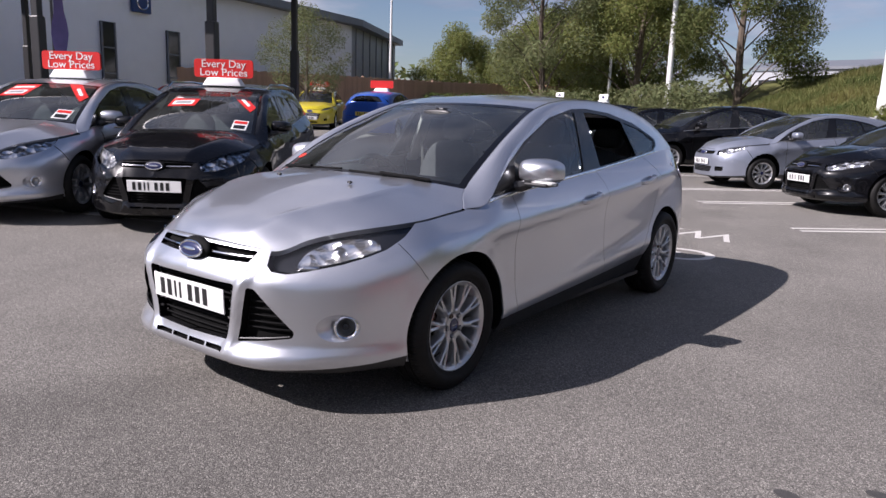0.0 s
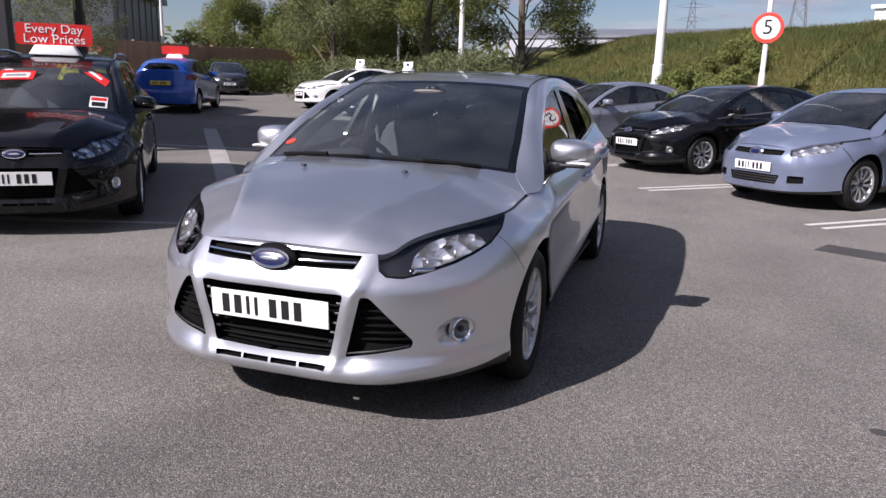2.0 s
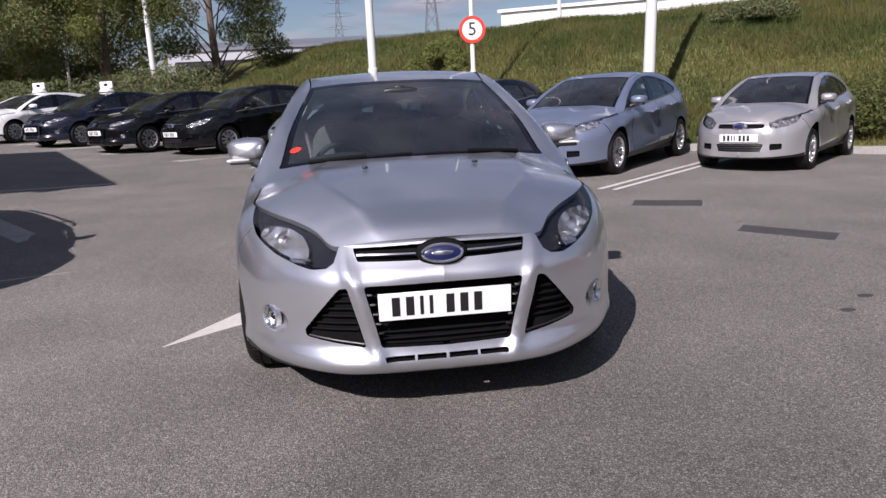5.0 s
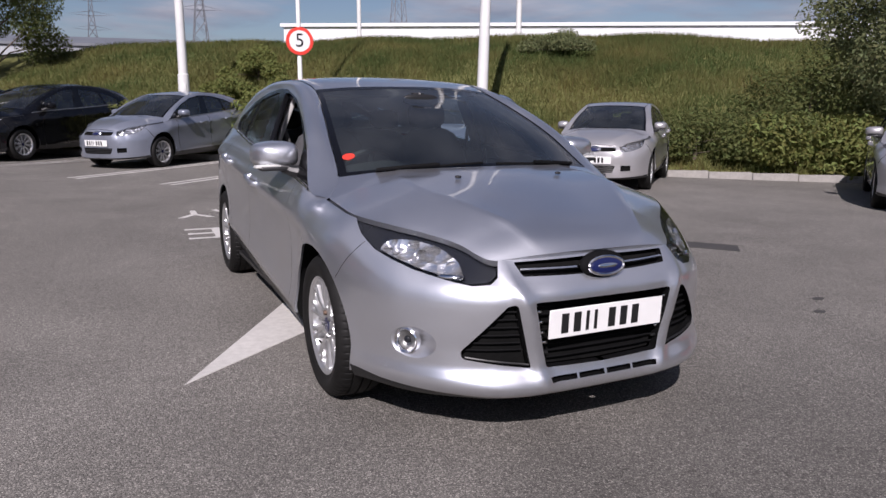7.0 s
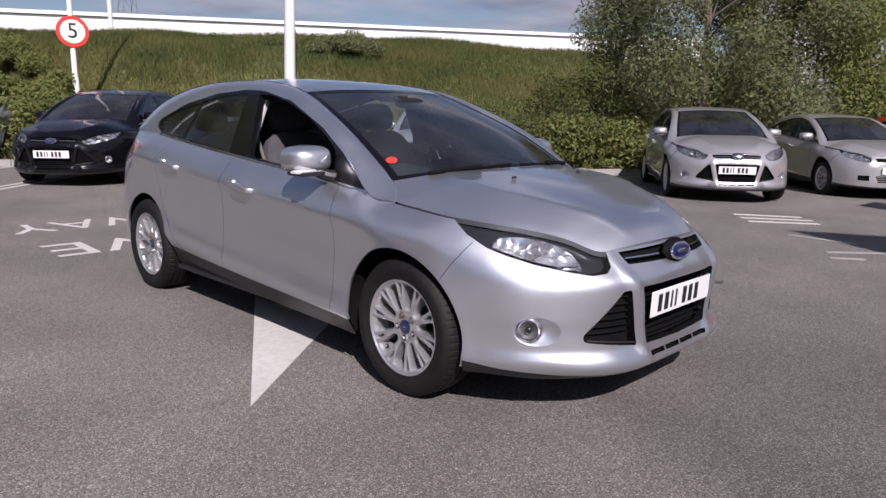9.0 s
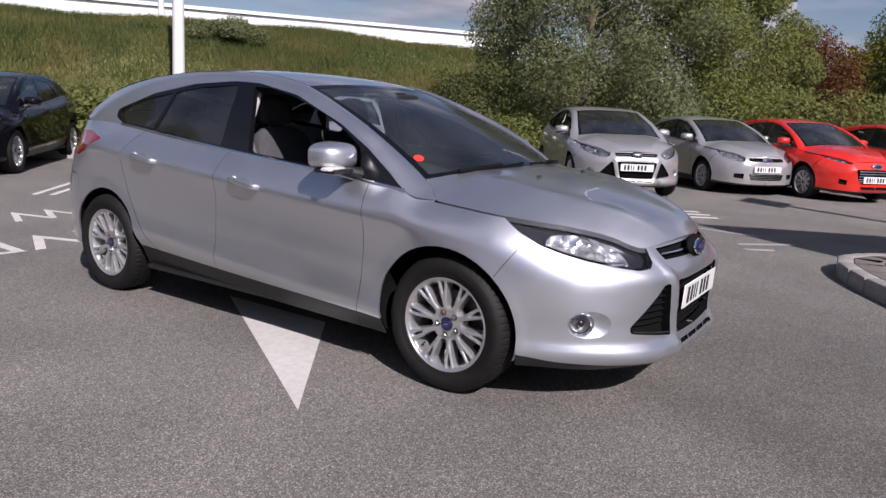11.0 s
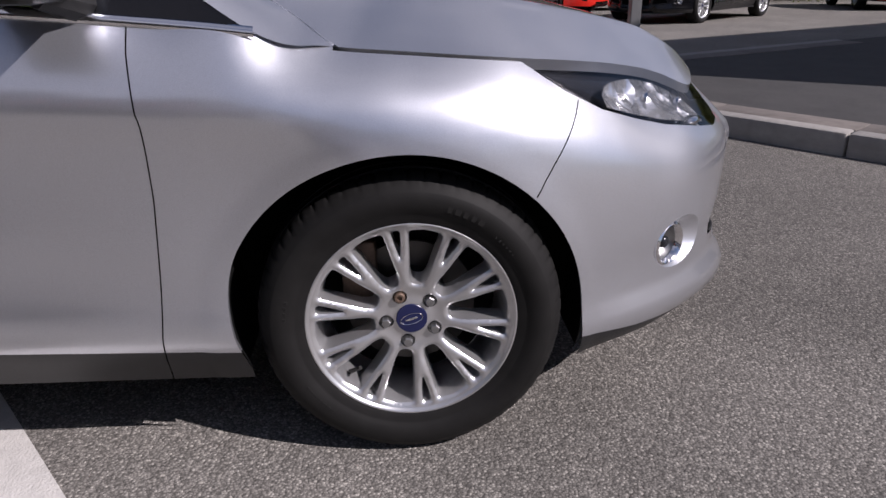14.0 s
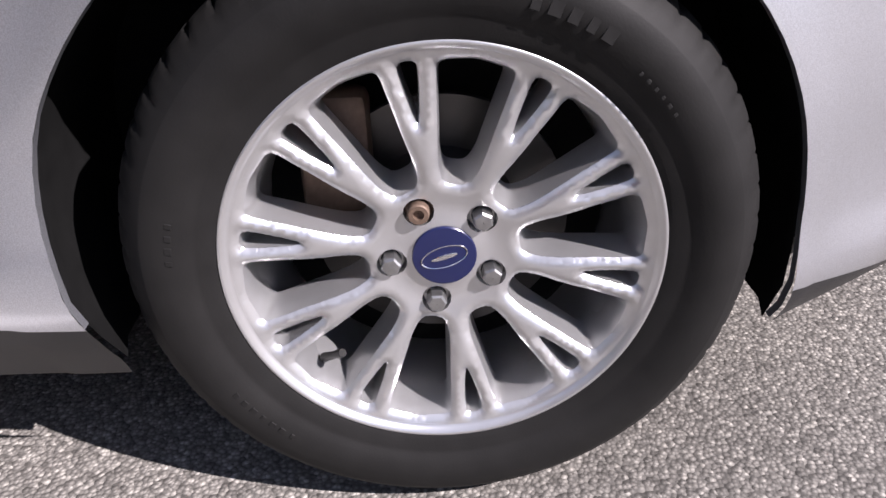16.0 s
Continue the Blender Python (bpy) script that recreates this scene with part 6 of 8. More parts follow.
for a, b in zip(edge, edge[1:]):
    L = float(np.linalg.norm(b - a))
    st = part("kerb_stone", box((L - 0.008, 0.125, 0.20), (0, 0, 0), 0.018), CONCRETE, isl)
    m = (a + b) / 2
    turn = math.degrees(math.atan2(b[1] - a[1], b[0] - a[0]))
    st.matrix_basis = pose(m[0], m[1], 0.028, 0, 0, turn)
    eg = part("edging_stone", box((L - 0.006, 0.22, 0.10), (0, 0, 0), 0.008), EDGING, isl)
    eg.matrix_basis = pose(m[0], m[1], 0.075, 0, 0, turn) @ Matrix.Translation((0, -0.175, 0))

# ---- parked cars ----
bg_wheel = make_wheel(False)


def place(car, plate_xy, forward, nose=0.872, scale_y=1.0):
    """Sets a car so that its number plate stands over plate_xy and it faces forward."""
    f = np.array(forward, float); f /= np.linalg.norm(f)
    o = np.array(plate_xy, float) - f * nose * scale_y
    ang = math.degrees(math.atan2(f[0], -f[1]))
    mid = o - f * 1.3
    z0, z1 = float(ground_z(*o)), float(ground_z(*(o - f * 2.6)))
    car.matrix_basis = pose(o[0], o[1], z0, 0, 0, ang) @ pose(0, 0, 0, math.degrees(math.atan2(z1 - z0, 2.6)), 0, 0)
    return car


def repainted(car, paint, label):
    """A copy's paint: set on the objects, so that the meshes stay shared."""
    for o in car.children_recursive:
        if o.type == "MESH" and o.data.materials and o.data.materials[0] in (PAINT_WARM_SILVER, PAINT_RED):
            o.material_slots[0].link = "OBJECT"
            o.material_slots[0].material = paint
    return tagged(car, label=label)


low = build_body(False, "focus")
focus = dress_car("parked_hatchback", low, PAINT_WARM_SILVER, "silver hatchback parked beside the bank", False, "focus", bg_wheel, plate_seed=3)
place(focus, (7.5, 2.08), (-0.80, -0.60))
for (xy, fw, paint, label) in (
    ((0.50, 9.21), (-0.70, -0.71), PAINT_BLACK, "glossy black hatchback parked in the row by the bank"),
    ((-5.2, -0.05), (0.58, -0.81), PAINT_SILVER, "silver hatchback with a red roof sign parked in the yard"),
    ((-11.2, 18.8), (-0.55, -0.83), PAINT_WHITE, "white hatchback parked at the far end of the row"),
    ((-8.7, 16.9), (-0.60, -0.80), PAINT_DARKBLUE, "dark blue hatchback parked at the far end of the row"),
    ((-6.35, 14.6), (-0.66, -0.75), PAINT_BLACK, "black hatchback parked in the row by the trees"),
    ((10.9, -4.35), (-0.66, 0.75), PAINT_BLACK, "black hatchback standing behind the island"),
):
    c = copy_thing(focus, pose(0, 0, 0))
    place(c, xy, fw)
    repainted(c, paint, label)

estate_warp = lambda v: np.stack([v[:, 0], v[:, 1] + 0.22 * np.clip((v[:, 1] - 1.9) / 1.2, 0, 1), v[:, 2] + 0.02 * (v[:, 2] > 1.3) + np.clip((v[:, 2] - 1.12) / 0.2, 0, 1) * 0.08 * np.clip((v[:, 1] - 2.0) / 0.9, 0, 1)], 1)
estate = dress_car("estate_car", build_body(False, "focus", estate_warp), PAINT_BLACK, "glossy black estate car with a red roof sign", False, "focus", bg_wheel, warp=estate_warp, plate_seed=5)
place(estate, (-3.6, 1.15), (0.61, -0.79))
rails = [tube([(s * 0.60, 1.25, 1.43), (s * 0.60, 1.4, 1.49), (s * 0.605, 2.2, 1.50), (s * 0.60, 2.9, 1.46), (s * 0.58, 3.05, 1.40)], 0.014, 6) for s in (1, -1)]
for r in rails:
    part("roof_bar", r, CHROME, estate, "bright roof bar")

fiesta_warp = lambda v: v * [0.945, 0.94, 1.0]
fiesta = dress_car("small_hatchback", build_body(False, "fiesta", fiesta_warp), PAINT_RED, "bright red small hatchback parked in the row", False, "fiesta", bg_wheel, warp=fiesta_warp, scale=0.97)
place(fiesta, (11.1, -0.92), (-0.707, -0.707), scale_y=0.94)
fiesta["group"] = "red cars in a row"
for xy, fw in (((12.35, -2.75), (-0.70, -0.71)), ((13.75, -4.6), (-0.69, -0.72))):
    c = place(copy_thing(fiesta, pose(0, 0, 0)), xy, fw, scale_y=0.94)

plain_f = lambda v: v * [0.93, 0.945, 1.0]
f6 = dress_car("small_hatchback", build_body(False, "plain", plain_f), PAINT_BLUE_SILVER, "pale blue small hatchback parked beside the bank", False, "plain", bg_wheel, warp=plain_f, scale=0.95)
place(f6, (-1.78, 11.83), (-0.70, -0.71), scale_y=0.945)

plain_2 = lambda v: v * [1.0, 1.0, 1.005]
f2 = dress_car("parked_hatchback", build_body(False, "plain", plain_2), PAINT_STEEL_BLUE, "steel blue hatchback parked beside the bank", False, "plain", bg_wheel, warp=plain_2)
place(f2, (2.26, 6.42), (-0.69, -0.72))

plain_s = lambda v: np.stack([v[:, 0] * 0.885, v[:, 1] * 0.87, np.where(v[:, 2] > 0.35, 0.35 + (v[:, 2] - 0.35) * 0.92, v[:, 2])], 1)
saxo = dress_car("small_old_hatchback", build_body(False, "plain", plain_s), PAINT_WARM_SILVER, "small older silver hatchback parked by the bank", False, "plain", bg_wheel, warp=plain_s, scale=0.89)
place(saxo, (5.0, 5.9), (-0.74, -0.67), scale_y=0.87)

plain_1 = lambda v: np.stack([v[:, 0] * 0.94, v[:, 1] * 0.955, np.where(v[:, 2] > 0.35, 0.35 + (v[:, 2] - 0.35) * 0.97, v[:, 2])], 1)
f1 = dress_car("parked_hatchback", build_body(False, "plain", plain_1), PAINT_WARM_SILVER, "older silver hatchback parked by the red cars", False, "plain", bg_wheel, warp=plain_1, scale=0.95)
place(f1, (10.5, 0.73), (-0.725, -0.688), scale_y=0.955)

mpv_w = lambda v: np.stack([v[:, 0] * 1.03, v[:, 1] * 1.07, np.where(v[:, 2] > 0.5, 0.5 + (v[:, 2] - 0.5) * 1.13, v[:, 2])], 1)
mpv = dress_car("people_carrier", build_body(False, "plain", mpv_w), PAINT_BLACK, "black people carrier parked in the row", False, "plain", bg_wheel, warp=mpv_w)
place(mpv, (-4.4, 13.7), (-0.68, -0.73), scale_y=1.07)

suv = place(copy_thing(mpv, pose(0, 0, 0)), (16.2, -6.0), (-0.78, -0.62), scale_y=1.07)
tagged(suv, label="black people carrier parked past the red cars")
# cars at the far side of the yard
mini = place(copy_thing(fiesta, pose(0, 0, 0)), (-13.5, 16.4), (-0.42, 0.907), scale_y=0.94)
repainted(mini, PAINT_BLUE, "bright blue small hatchback seen from behind, with a roof sign")
mini["group"] = "cars across the yard"
yel = place(copy_thing(fiesta, pose(0, 0, 0)), (-16.6, 15.0), (0.61, -0.79), scale_y=0.94)
repainted(yel, PAINT_YELLOW, "yellow small hatchback with a roof sign"); yel["group"] = "cars across the yard"
gre = place(copy_thing(f2, pose(0, 0, 0)), (-17.7, 24.2), (0.62, -0.78))
for o in gre.children_recursive:
    if o.type == "MESH" and o.data.materials and o.data.materials[0] == PAINT_STEEL_BLUE:
        o.material_slots[0].link = "OBJECT"; o.material_slots[0].material = PAINT_DARKGREY
tagged(gre, label="dark grey hatchback parked by the hedge", group="cars across the yard")
for xy, fw, p, lab in (((-8.9, 2.0), (0.61, -0.79), PAINT_DARKGREY, "dark grey hatchback parked under the canopy"), ((-10.8, 5.6), (0.61, -0.79), PAINT_RED, "red hatchback parked under the canopy")):
    c = place(copy_thing(focus, pose(0, 0, 0)), xy, fw)
    repainted(c, p, lab)["group"] = "cars across the yard"
far_red = place(copy_thing(fiesta, pose(0, 0, 0)), (13.4, -11.2), (-0.9, 0.3), scale_y=0.94)
tagged(far_red, label="red small hatchback across the yard")
far_red["group"] = "cars across the yard"

for w in (bg_wheel,):
    for ob in [w] + list(w.children_recursive):
        bpy.data.objects.remove(ob)

# roof signs
SIGN_RED = mat("sign_red", (0.66, 0.025, 0.02), rough=0.45, vary=0.05)


def words(text, size, material, parent, at, rx=90, name="lettering", squash=1.0):
    cu = bpy.data.curves.new("word", "FONT")
    cu.body, cu.size, cu.align_x, cu.align_y, cu.extrude = text, size, "CENTER", "CENTER", 0.002
    tmp = new("word", cu)
    me = bpy.data.meshes.new_from_object(tmp.evaluated_get(bpy.context.evaluated_depsgraph_get()))
    bpy.data.objects.remove(tmp)
    me.materials.clear(); me.materials.append(material)
    ob = new(name, me)
    ob.parent = parent
    ob.matrix_basis = pose(at[0], at[1], at[2], rx, 0, 0) @ Matrix.Diagonal((squash, 1, 1, 1))
    return ob


def roof_sign():
    root = new("roof_sign", None)
    tagged(root, label="white roof box with a red price sign", category="sign", group="roof signs")
    base = [(-0.30, -0.14), (0.30, -0.14), (0.30, 0.14), (-0.30, 0.14)]
    part("base", box((0.62, 0.30, 0.12), (0, 0, 0.06), 0.02, 0.75), PAPER, root, "white plastic base")
    p = rounded([(-0.46, -0.13), (0.46, -0.13), (0.46, 0.13), (-0.46, 0.13)], 0.05)
    panel = slab(p, -0.02, 0.02).moved(pose(0, 0, 0.25, 90, 0, 0))
    pn = part("panel", panel, SIGN_RED, root, "red sign board", sharp=30)
    words("Every Day", 0.150, PAPER, pn, (0, -0.024, 0.310), squash=1.12)
    words("Low Prices", 0.150, PAPER, pn, (0, -0.024, 0.190), squash=1.12)
    return root


rs = roof_sign()


def on_roof(sign, car, y=1.55, z=1.447):
    sign.matrix_basis = car.matrix_basis @ pose(0, y, z) @ Matrix.Diagonal((0.80, 0.80, 0.86, 1))


silver_left = next(o for o in scene.objects if o.get("label", "").startswith("silver hatchback with a red roof sign"))
on_roof(rs, estate, 1.55, 1.462)
for c, y in ((silver_left, 1.55), (mini, 1.5), (yel, 1.5)):
    on_roof(copy_thing(rs, pose(0, 0, 0)), c, y, 1.445)
white_car = next(o for o in scene.objects if o.get("label", "").startswith("white hatchback parked"))
blue_dark = next(o for o in scene.objects if o.get("label", "").startswith("dark blue hatchback"))
wbox = new("roof_box_sign", None)
tagged(wbox, label="plain white roof box sign", category="sign")
part("base", box((0.55, 0.30, 0.12), (0, 0, 0.06), 0.02, 0.75), PAPER, wbox)
part("panel", box((0.70, 0.05, 0.22), (0, 0, 0.23), 0.02), PAPER, wbox)
part("emblem", blob((0.22, 0.02, 0.10), (0, -0.028, 0.23), 2.0), BADGE_BLUE, wbox)
on_roof(wbox, white_car)
on_roof(copy_thing(wbox, pose(0, 0, 0)), blue_dark)

# cards and stickers behind the windscreens of the two signed cars
def on_screen(ws, x, v, lift=0.006):
    i = v * (ws.shape[0] - 1)
    i0 = min(int(i), ws.shape[0] - 2)
    r = ws[i0] * (1 - (i - i0)) + ws[i0 + 1] * (i - i0)
    return (x, float(np.interp(abs(x), r[:, 0], r[:, 1])) - 0.4 * lift, float(np.interp(abs(x), r[:, 0], r[:, 2])) + lift)


def screen_patch(ws, corners, lift):
    """A thin sheet on the glass between four corners (x, height share)."""
    a, b, c, d = [np.array(q, float) for q in corners]
    G = np.zeros((8, 4, 3))
    for i, u in enumerate(np.linspace(0, 1, 8)):
        for j, w in enumerate(np.linspace(0, 1, 4)):
            q = (a * (1 - u) + b * u) * (1 - w) + (d * (1 - u) + c * u) * w
            G[i, j] = on_screen(ws, q[0], q[1], lift)
    return grid_shape(G).join(grid_shape(G - [0, 0, 0.001], flip=True))


WS_LOW = low["_ws"]
rect = lambda x0, x1, v0, v1: [(x0, v0), (x1, v0), (x1, v1), (x0, v1)]
for car in (estate, silver_left):
    band = part("screen_banner", screen_patch(WS_LOW, [(0.22, 0.97), (0.555, 0.50), (0.585, 0.66), (0.36, 0.98)], 0.006), SIGN_RED, car, "red diagonal screen sticker")
    part("bar", screen_patch(WS_LOW, [(0.37, 0.83), (0.50, 0.645), (0.52, 0.68), (0.40, 0.855)], 0.009), PAPER, band)
    card = part("price_card", screen_patch(WS_LOW, rect(-0.40, -0.08, 0.56, 0.92), 0.006), SIGN_RED, car, "white and red price card")
    part("bar", screen_patch(WS_LOW, rect(-0.36, -0.12, 0.60, 0.72), 0.009), PAPER, card)
    part("bar", screen_patch(WS_LOW, rect(-0.33, -0.15, 0.63, 0.69), 0.011), GREY_INK, card)
    part("bar", screen_patch(WS_LOW, rect(-0.37, -0.11, 0.80, 0.85), 0.009), PAPER, card)
    tag = part("price_tag", screen_patch(WS_LOW, rect(0.44, 0.59, 0.08, 0.27), 0.006), PAPER, car, "small white tag")
    part("bar", screen_patch(WS_LOW, rect(0.45, 0.58, 0.20, 0.25), 0.009), SIGN_RED, tag)
    part("bar", screen_patch(WS_LOW, rect(0.46, 0.57, 0.10, 0.17), 0.009), BLACK_INK, tag)

# ---- bank, planting ----
def leaf_mat(name, color, vary=0.35):
    m = mat(name, color, rough=0.7, spec=0.15)
    n, l = m.node_tree.nodes, m.node_tree.links
    b = n["Principled BSDF"]
    geo, hsv, r = n.new("ShaderNodeNewGeometry"), n.new("ShaderNodeHueSaturation"), n.new("ShaderNodeMapRange")
    r.inputs["To Min"].default_value, r.inputs["To Max"].default_value = 1 - vary, 1 + vary
    h = n.new("ShaderNodeMapRange")
    h.inputs["To Min"].default_value, h.inputs["To Max"].default_value = 0.47, 0.53
    l.new(geo.outputs["Random Per Island"], r.inputs["Value"]); l.new(geo.outputs["Random Per Island"], h.inputs["Value"])
    hsv.inputs["Color"].default_value = (*color, 1)
    l.new(r.outputs[0], hsv.inputs["Value"]); l.new(h.outputs[0], hsv.inputs["Hue"]); l.new(hsv.outputs[0], b.inputs["Base Color"])
    t, mix = n.new("ShaderNodeBsdfTranslucent"), n.new("ShaderNodeMixShader")
    mix.inputs[0].default_value = 0.42
    l.new(hsv.outputs[0], t.inputs["Color"])
    out = n["Material Output"]
    l.new(b.outputs[0], mix.inputs[1]); l.new(t.outputs[0], mix.inputs[2]); l.new(mix.outputs[0], out.inputs[0])
    return m


LEAF = leaf_mat("leaves", (0.190, 0.208, 0.066), 0.2)
LEAF_DARK = leaf_mat("dark_leaves", (0.125, 0.142, 0.050), 0.2)
LEAF_GREY = leaf_mat("grey_green_leaves", (0.170, 0.188, 0.088), 0.2)
LEAF_YELLOW = leaf_mat("yellow_leaves", (0.22, 0.20, 0.030))
LEAF_RED = leaf_mat("copper_leaves", (0.16, 0.070, 0.035))
LEAF_LAUREL = leaf_mat("laurel_leaves", (0.085, 0.12, 0.032), 0.3)
GRASS = leaf_mat("grass_blades", (0.140, 0.142, 0.048), 0.14)
_n, _l = GRASS.node_tree.nodes, GRASS.node_tree.links
_geo, _no, _mr, _mx = _n.new("ShaderNodeNewGeometry"), _n.new("ShaderNodeTexNoise"), _n.new("ShaderNodeMapRange"), _n.new("ShaderNodeMixRGB")
_no.inputs["Scale"].default_value, _no.inputs["Detail"].default_value = 0.42, 6
_mr.inputs["From Min"].default_value, _mr.inputs["From Max"].default_value = 0.36, 0.62
_mx.inputs["Color1"].default_value, _mx.inputs["Color2"].default_value = (0.085, 0.112, 0.036, 1), (0.172, 0.160, 0.056, 1)
_hs = next(q for q in _n if q.type == "HUE_SAT")
_l.new(_geo.outputs["Position"], _no.inputs["Vector"]); _l.new(_no.outputs["Fac"], _mr.inputs["Value"]); _l.new(_mr.outputs[0], _mx.inputs["Fac"]); _l.new(_mx.outputs[0], _hs.inputs["Color"])
BARK = mat("bark", (0.11, 0.085, 0.065), rough=0.9, vary=0.35, scale=12, bump=0.6, bump_scale=30)
SOIL = mat("grassy_soil", (0.112, 0.114, 0.042), rough=0.95, vary=0.4, scale=5, bump=0.5, bump_scale=14, coords="Generated")
SOIL.node_tree.nodes["Principled BSDF"].inputs["Specular IOR Level"].default_value = 0.1
for nd in SOIL.node_tree.nodes:
    if nd.type == "TEX_NOISE":
        nd.inputs["Scale"].default_value *= 12


def leaf_cloud(centres, radii, count, size, rng, squash=0.8, hollow=0.35):
    """Many small leaves, in clumps about the given centres."""
    centres, radii = np.asarray(centres, float), np.asarray(radii, float)
    w = radii ** 2 / (radii ** 2).sum()
    k = rng.choice(len(centres), count, p=w)
    d = rng.normal(size=(count, 3)); d /= np.linalg.norm(d, axis=1)[:, None]
    r = (hollow + (1 - hollow) * rng.random(count) ** 0.5) * radii[k]
    c = centres[k] + d * r[:, None] * [1, 1, squash]
    n = d * 0.6 + rng.normal(size=(count, 3)) * 0.6 + [0, 0, 0.35]
    n /= np.linalg.norm(n, axis=1)[:, None]
    a = np.cross(n, rng.normal(size=(count, 3))); a /= np.linalg.norm(a, axis=1)[:, None] + 1e-9
    b = np.cross(n, a)
    s = size * (0.6 + 0.8 * rng.random(count))[:, None]
    P = np.stack([c - a * s, c + b * s * 0.62 + n * s * 0.15, c + a * s * 0.9 - b * s * 0.35], 1).reshape(-1, 3)
    F = np.arange(count * 3).reshape(-1, 3)
    return P, F


def fast_mesh(name, P, F, material, smooth=False):
    me = bpy.data.meshes.new(name)
    P, F = np.asarray(P, np.float32), np.asarray(F, np.int32)
    me.vertices.add(len(P)); me.loops.add(F.size); me.polygons.add(len(F))
    me.vertices.foreach_set("co", P.ravel())
    me.loops.foreach_set("vertex_index", F.ravel())
    me.polygons.foreach_set("loop_start", np.arange(0, F.size, F.shape[1], dtype=np.int32))
    me.update(calc_edges=True)
    me.materials.append(material)
    if smooth:
        me.polygons.foreach_set("use_smooth", [True] * len(me.polygons))
    return me


def make_tree(at, height, spread, leaf, seed, count=6000, size=0.11, low=0.25, label="", name="tree", clumps=34, trunk=0.16):
    """A tapered trunk with limbs, and a crown of leaves in uneven clumps."""
    rng = np.random.default_rng(seed)
    z0 = yard_z(*at)
    root = new(name, None)
    root.location = (at[0], at[1], z0)
    tagged(root, label=label, category="tree" if name == "tree" else "bush")
    wood = Shape()
    top = height * 0.86
    ph = rng.random(2) * 6
    zz = np.linspace(-0.05, top, 9)
    line = np.stack([0.12 * np.sin(zz * 0.5 + ph[0]) * zz / 3, 0.12 * np.sin(zz * 0.6 + ph[1]) * zz / 3, zz], 1)
    wood.join(tube(line, trunk * (1 - 0.88 * zz.clip(0) / top), 8))
    cs, rs = [], []
    for k in range(clumps):
        t = low + (1 - low) * (k + rng.random()) / clumps
        u = (t - low) / (1 - low)
        prof = math.sin(math.pi * min(1, 0.16 + 0.84 * u) ** 0.8) ** 0.7 + 0.10
        a = k * 2.4 + rng.random()
        r = spread * prof * (0.35 + 0.65 * rng.random() ** 0.6)
        tip = np.array([r * math.cos(a), r * math.sin(a), t * height])
        s0 = np.array([np.interp(max(0.1, (t - 0.18) * height), zz, line[:, i]) for i in range(3)])
        midp = (s0 + tip) / 2 + [0, 0, 0.05 * height * rng.random()]
        wood.join(tube([s0, midp, tip], [trunk * 0.30 * (1.1 - t), trunk * 0.18 * (1.1 - t), 0.008], 5))
        cs.append(tip); rs.append(spread * (0.20 + 0.24 * rng.random()))
    part("trunk", wood, BARK, root)
    P, F = leaf_cloud(cs, rs, int(count * (9.0 if height > 5.5 else 7.0)), size * (0.47 if height > 5.5 else 0.50), rng, hollow=0.15)
    keep = P.reshape(-1, 3, 3)[:, :, 2].min(1) > 0.02
    P = P.reshape(-1, 3, 3)[keep].reshape(-1, 3)
    crown = new("crown", fast_mesh("crown", P, np.arange(len(P)).reshape(-1, 3), leaf))
    crown.parent = root
    tagged(crown, kind="stuff")
    return root


# the foot and the crest of the bank
FOOT = hermite([0, 0.3, 0.42, 0.6, 0.78, 1.0], [[-26, 40], [-8.0, 21.5], [-2.5, 16.0], [3.5, 11.2], [9.7, 6.75], [22.0, 2.0]], soft=True)
BANK_T = np.linspace(0, 1, 120)
_foot = FOOT(BANK_T)
_tan = np.gradient(_foot, axis=0); _tan /= np.linalg.norm(_tan, axis=1)[:, None]
_out = np.stack([-_tan[:, 1], _tan[:, 0]], 1)          # away from the yard
CREST_H = hermite([0, 0.17, 0.23, 0.29, 0.36, 0.44, 0.52, 0.60, 0.70, 0.80, 0.90, 1.0], [1.4, 2.2, 2.8, 3.12, 3.28, 3.35, 3.42, 3.38, 3.42, 3.48, 3.58, 3.4])


def bank_point(i, d):
    """The bank at foot index i (may be an array) and d metres behind its foot."""
    i = np.asarray(i, float)
    k = np.clip(i, 0, len(BANK_T) - 1)
    x = np.interp(k, np.arange(len(BANK_T)), _foot[:, 0]) + np.interp(k, np.arange(len(BANK_T)), _out[:, 0]) * d
    y = np.interp(k, np.arange(len(BANK_T)), _foot[:, 1]) + np.interp(k, np.arange(len(BANK_T)), _out[:, 1]) * d
    H = CREST_H(np.interp(k, np.arange(len(BANK_T)), BANK_T))
    base = ground_z(np.interp(k, np.arange(len(BANK_T)), _foot[:, 0]), np.interp(k, np.arange(len(BANK_T)), _foot[:, 1]))
    u = np.clip(d / 11.0, 0, 1)
    z = base + 0.06 + H * (3 * u**2 - 2 * u**3) * 0.55 + H * u * 0.45 - np.clip(d - 11, 0, None) * 0.004
    z = z + 0.10 * np.sin(x * 0.9) * np.cos(y * 0.8) * np.clip(d / 3, 0, 1)
    return x, y, z


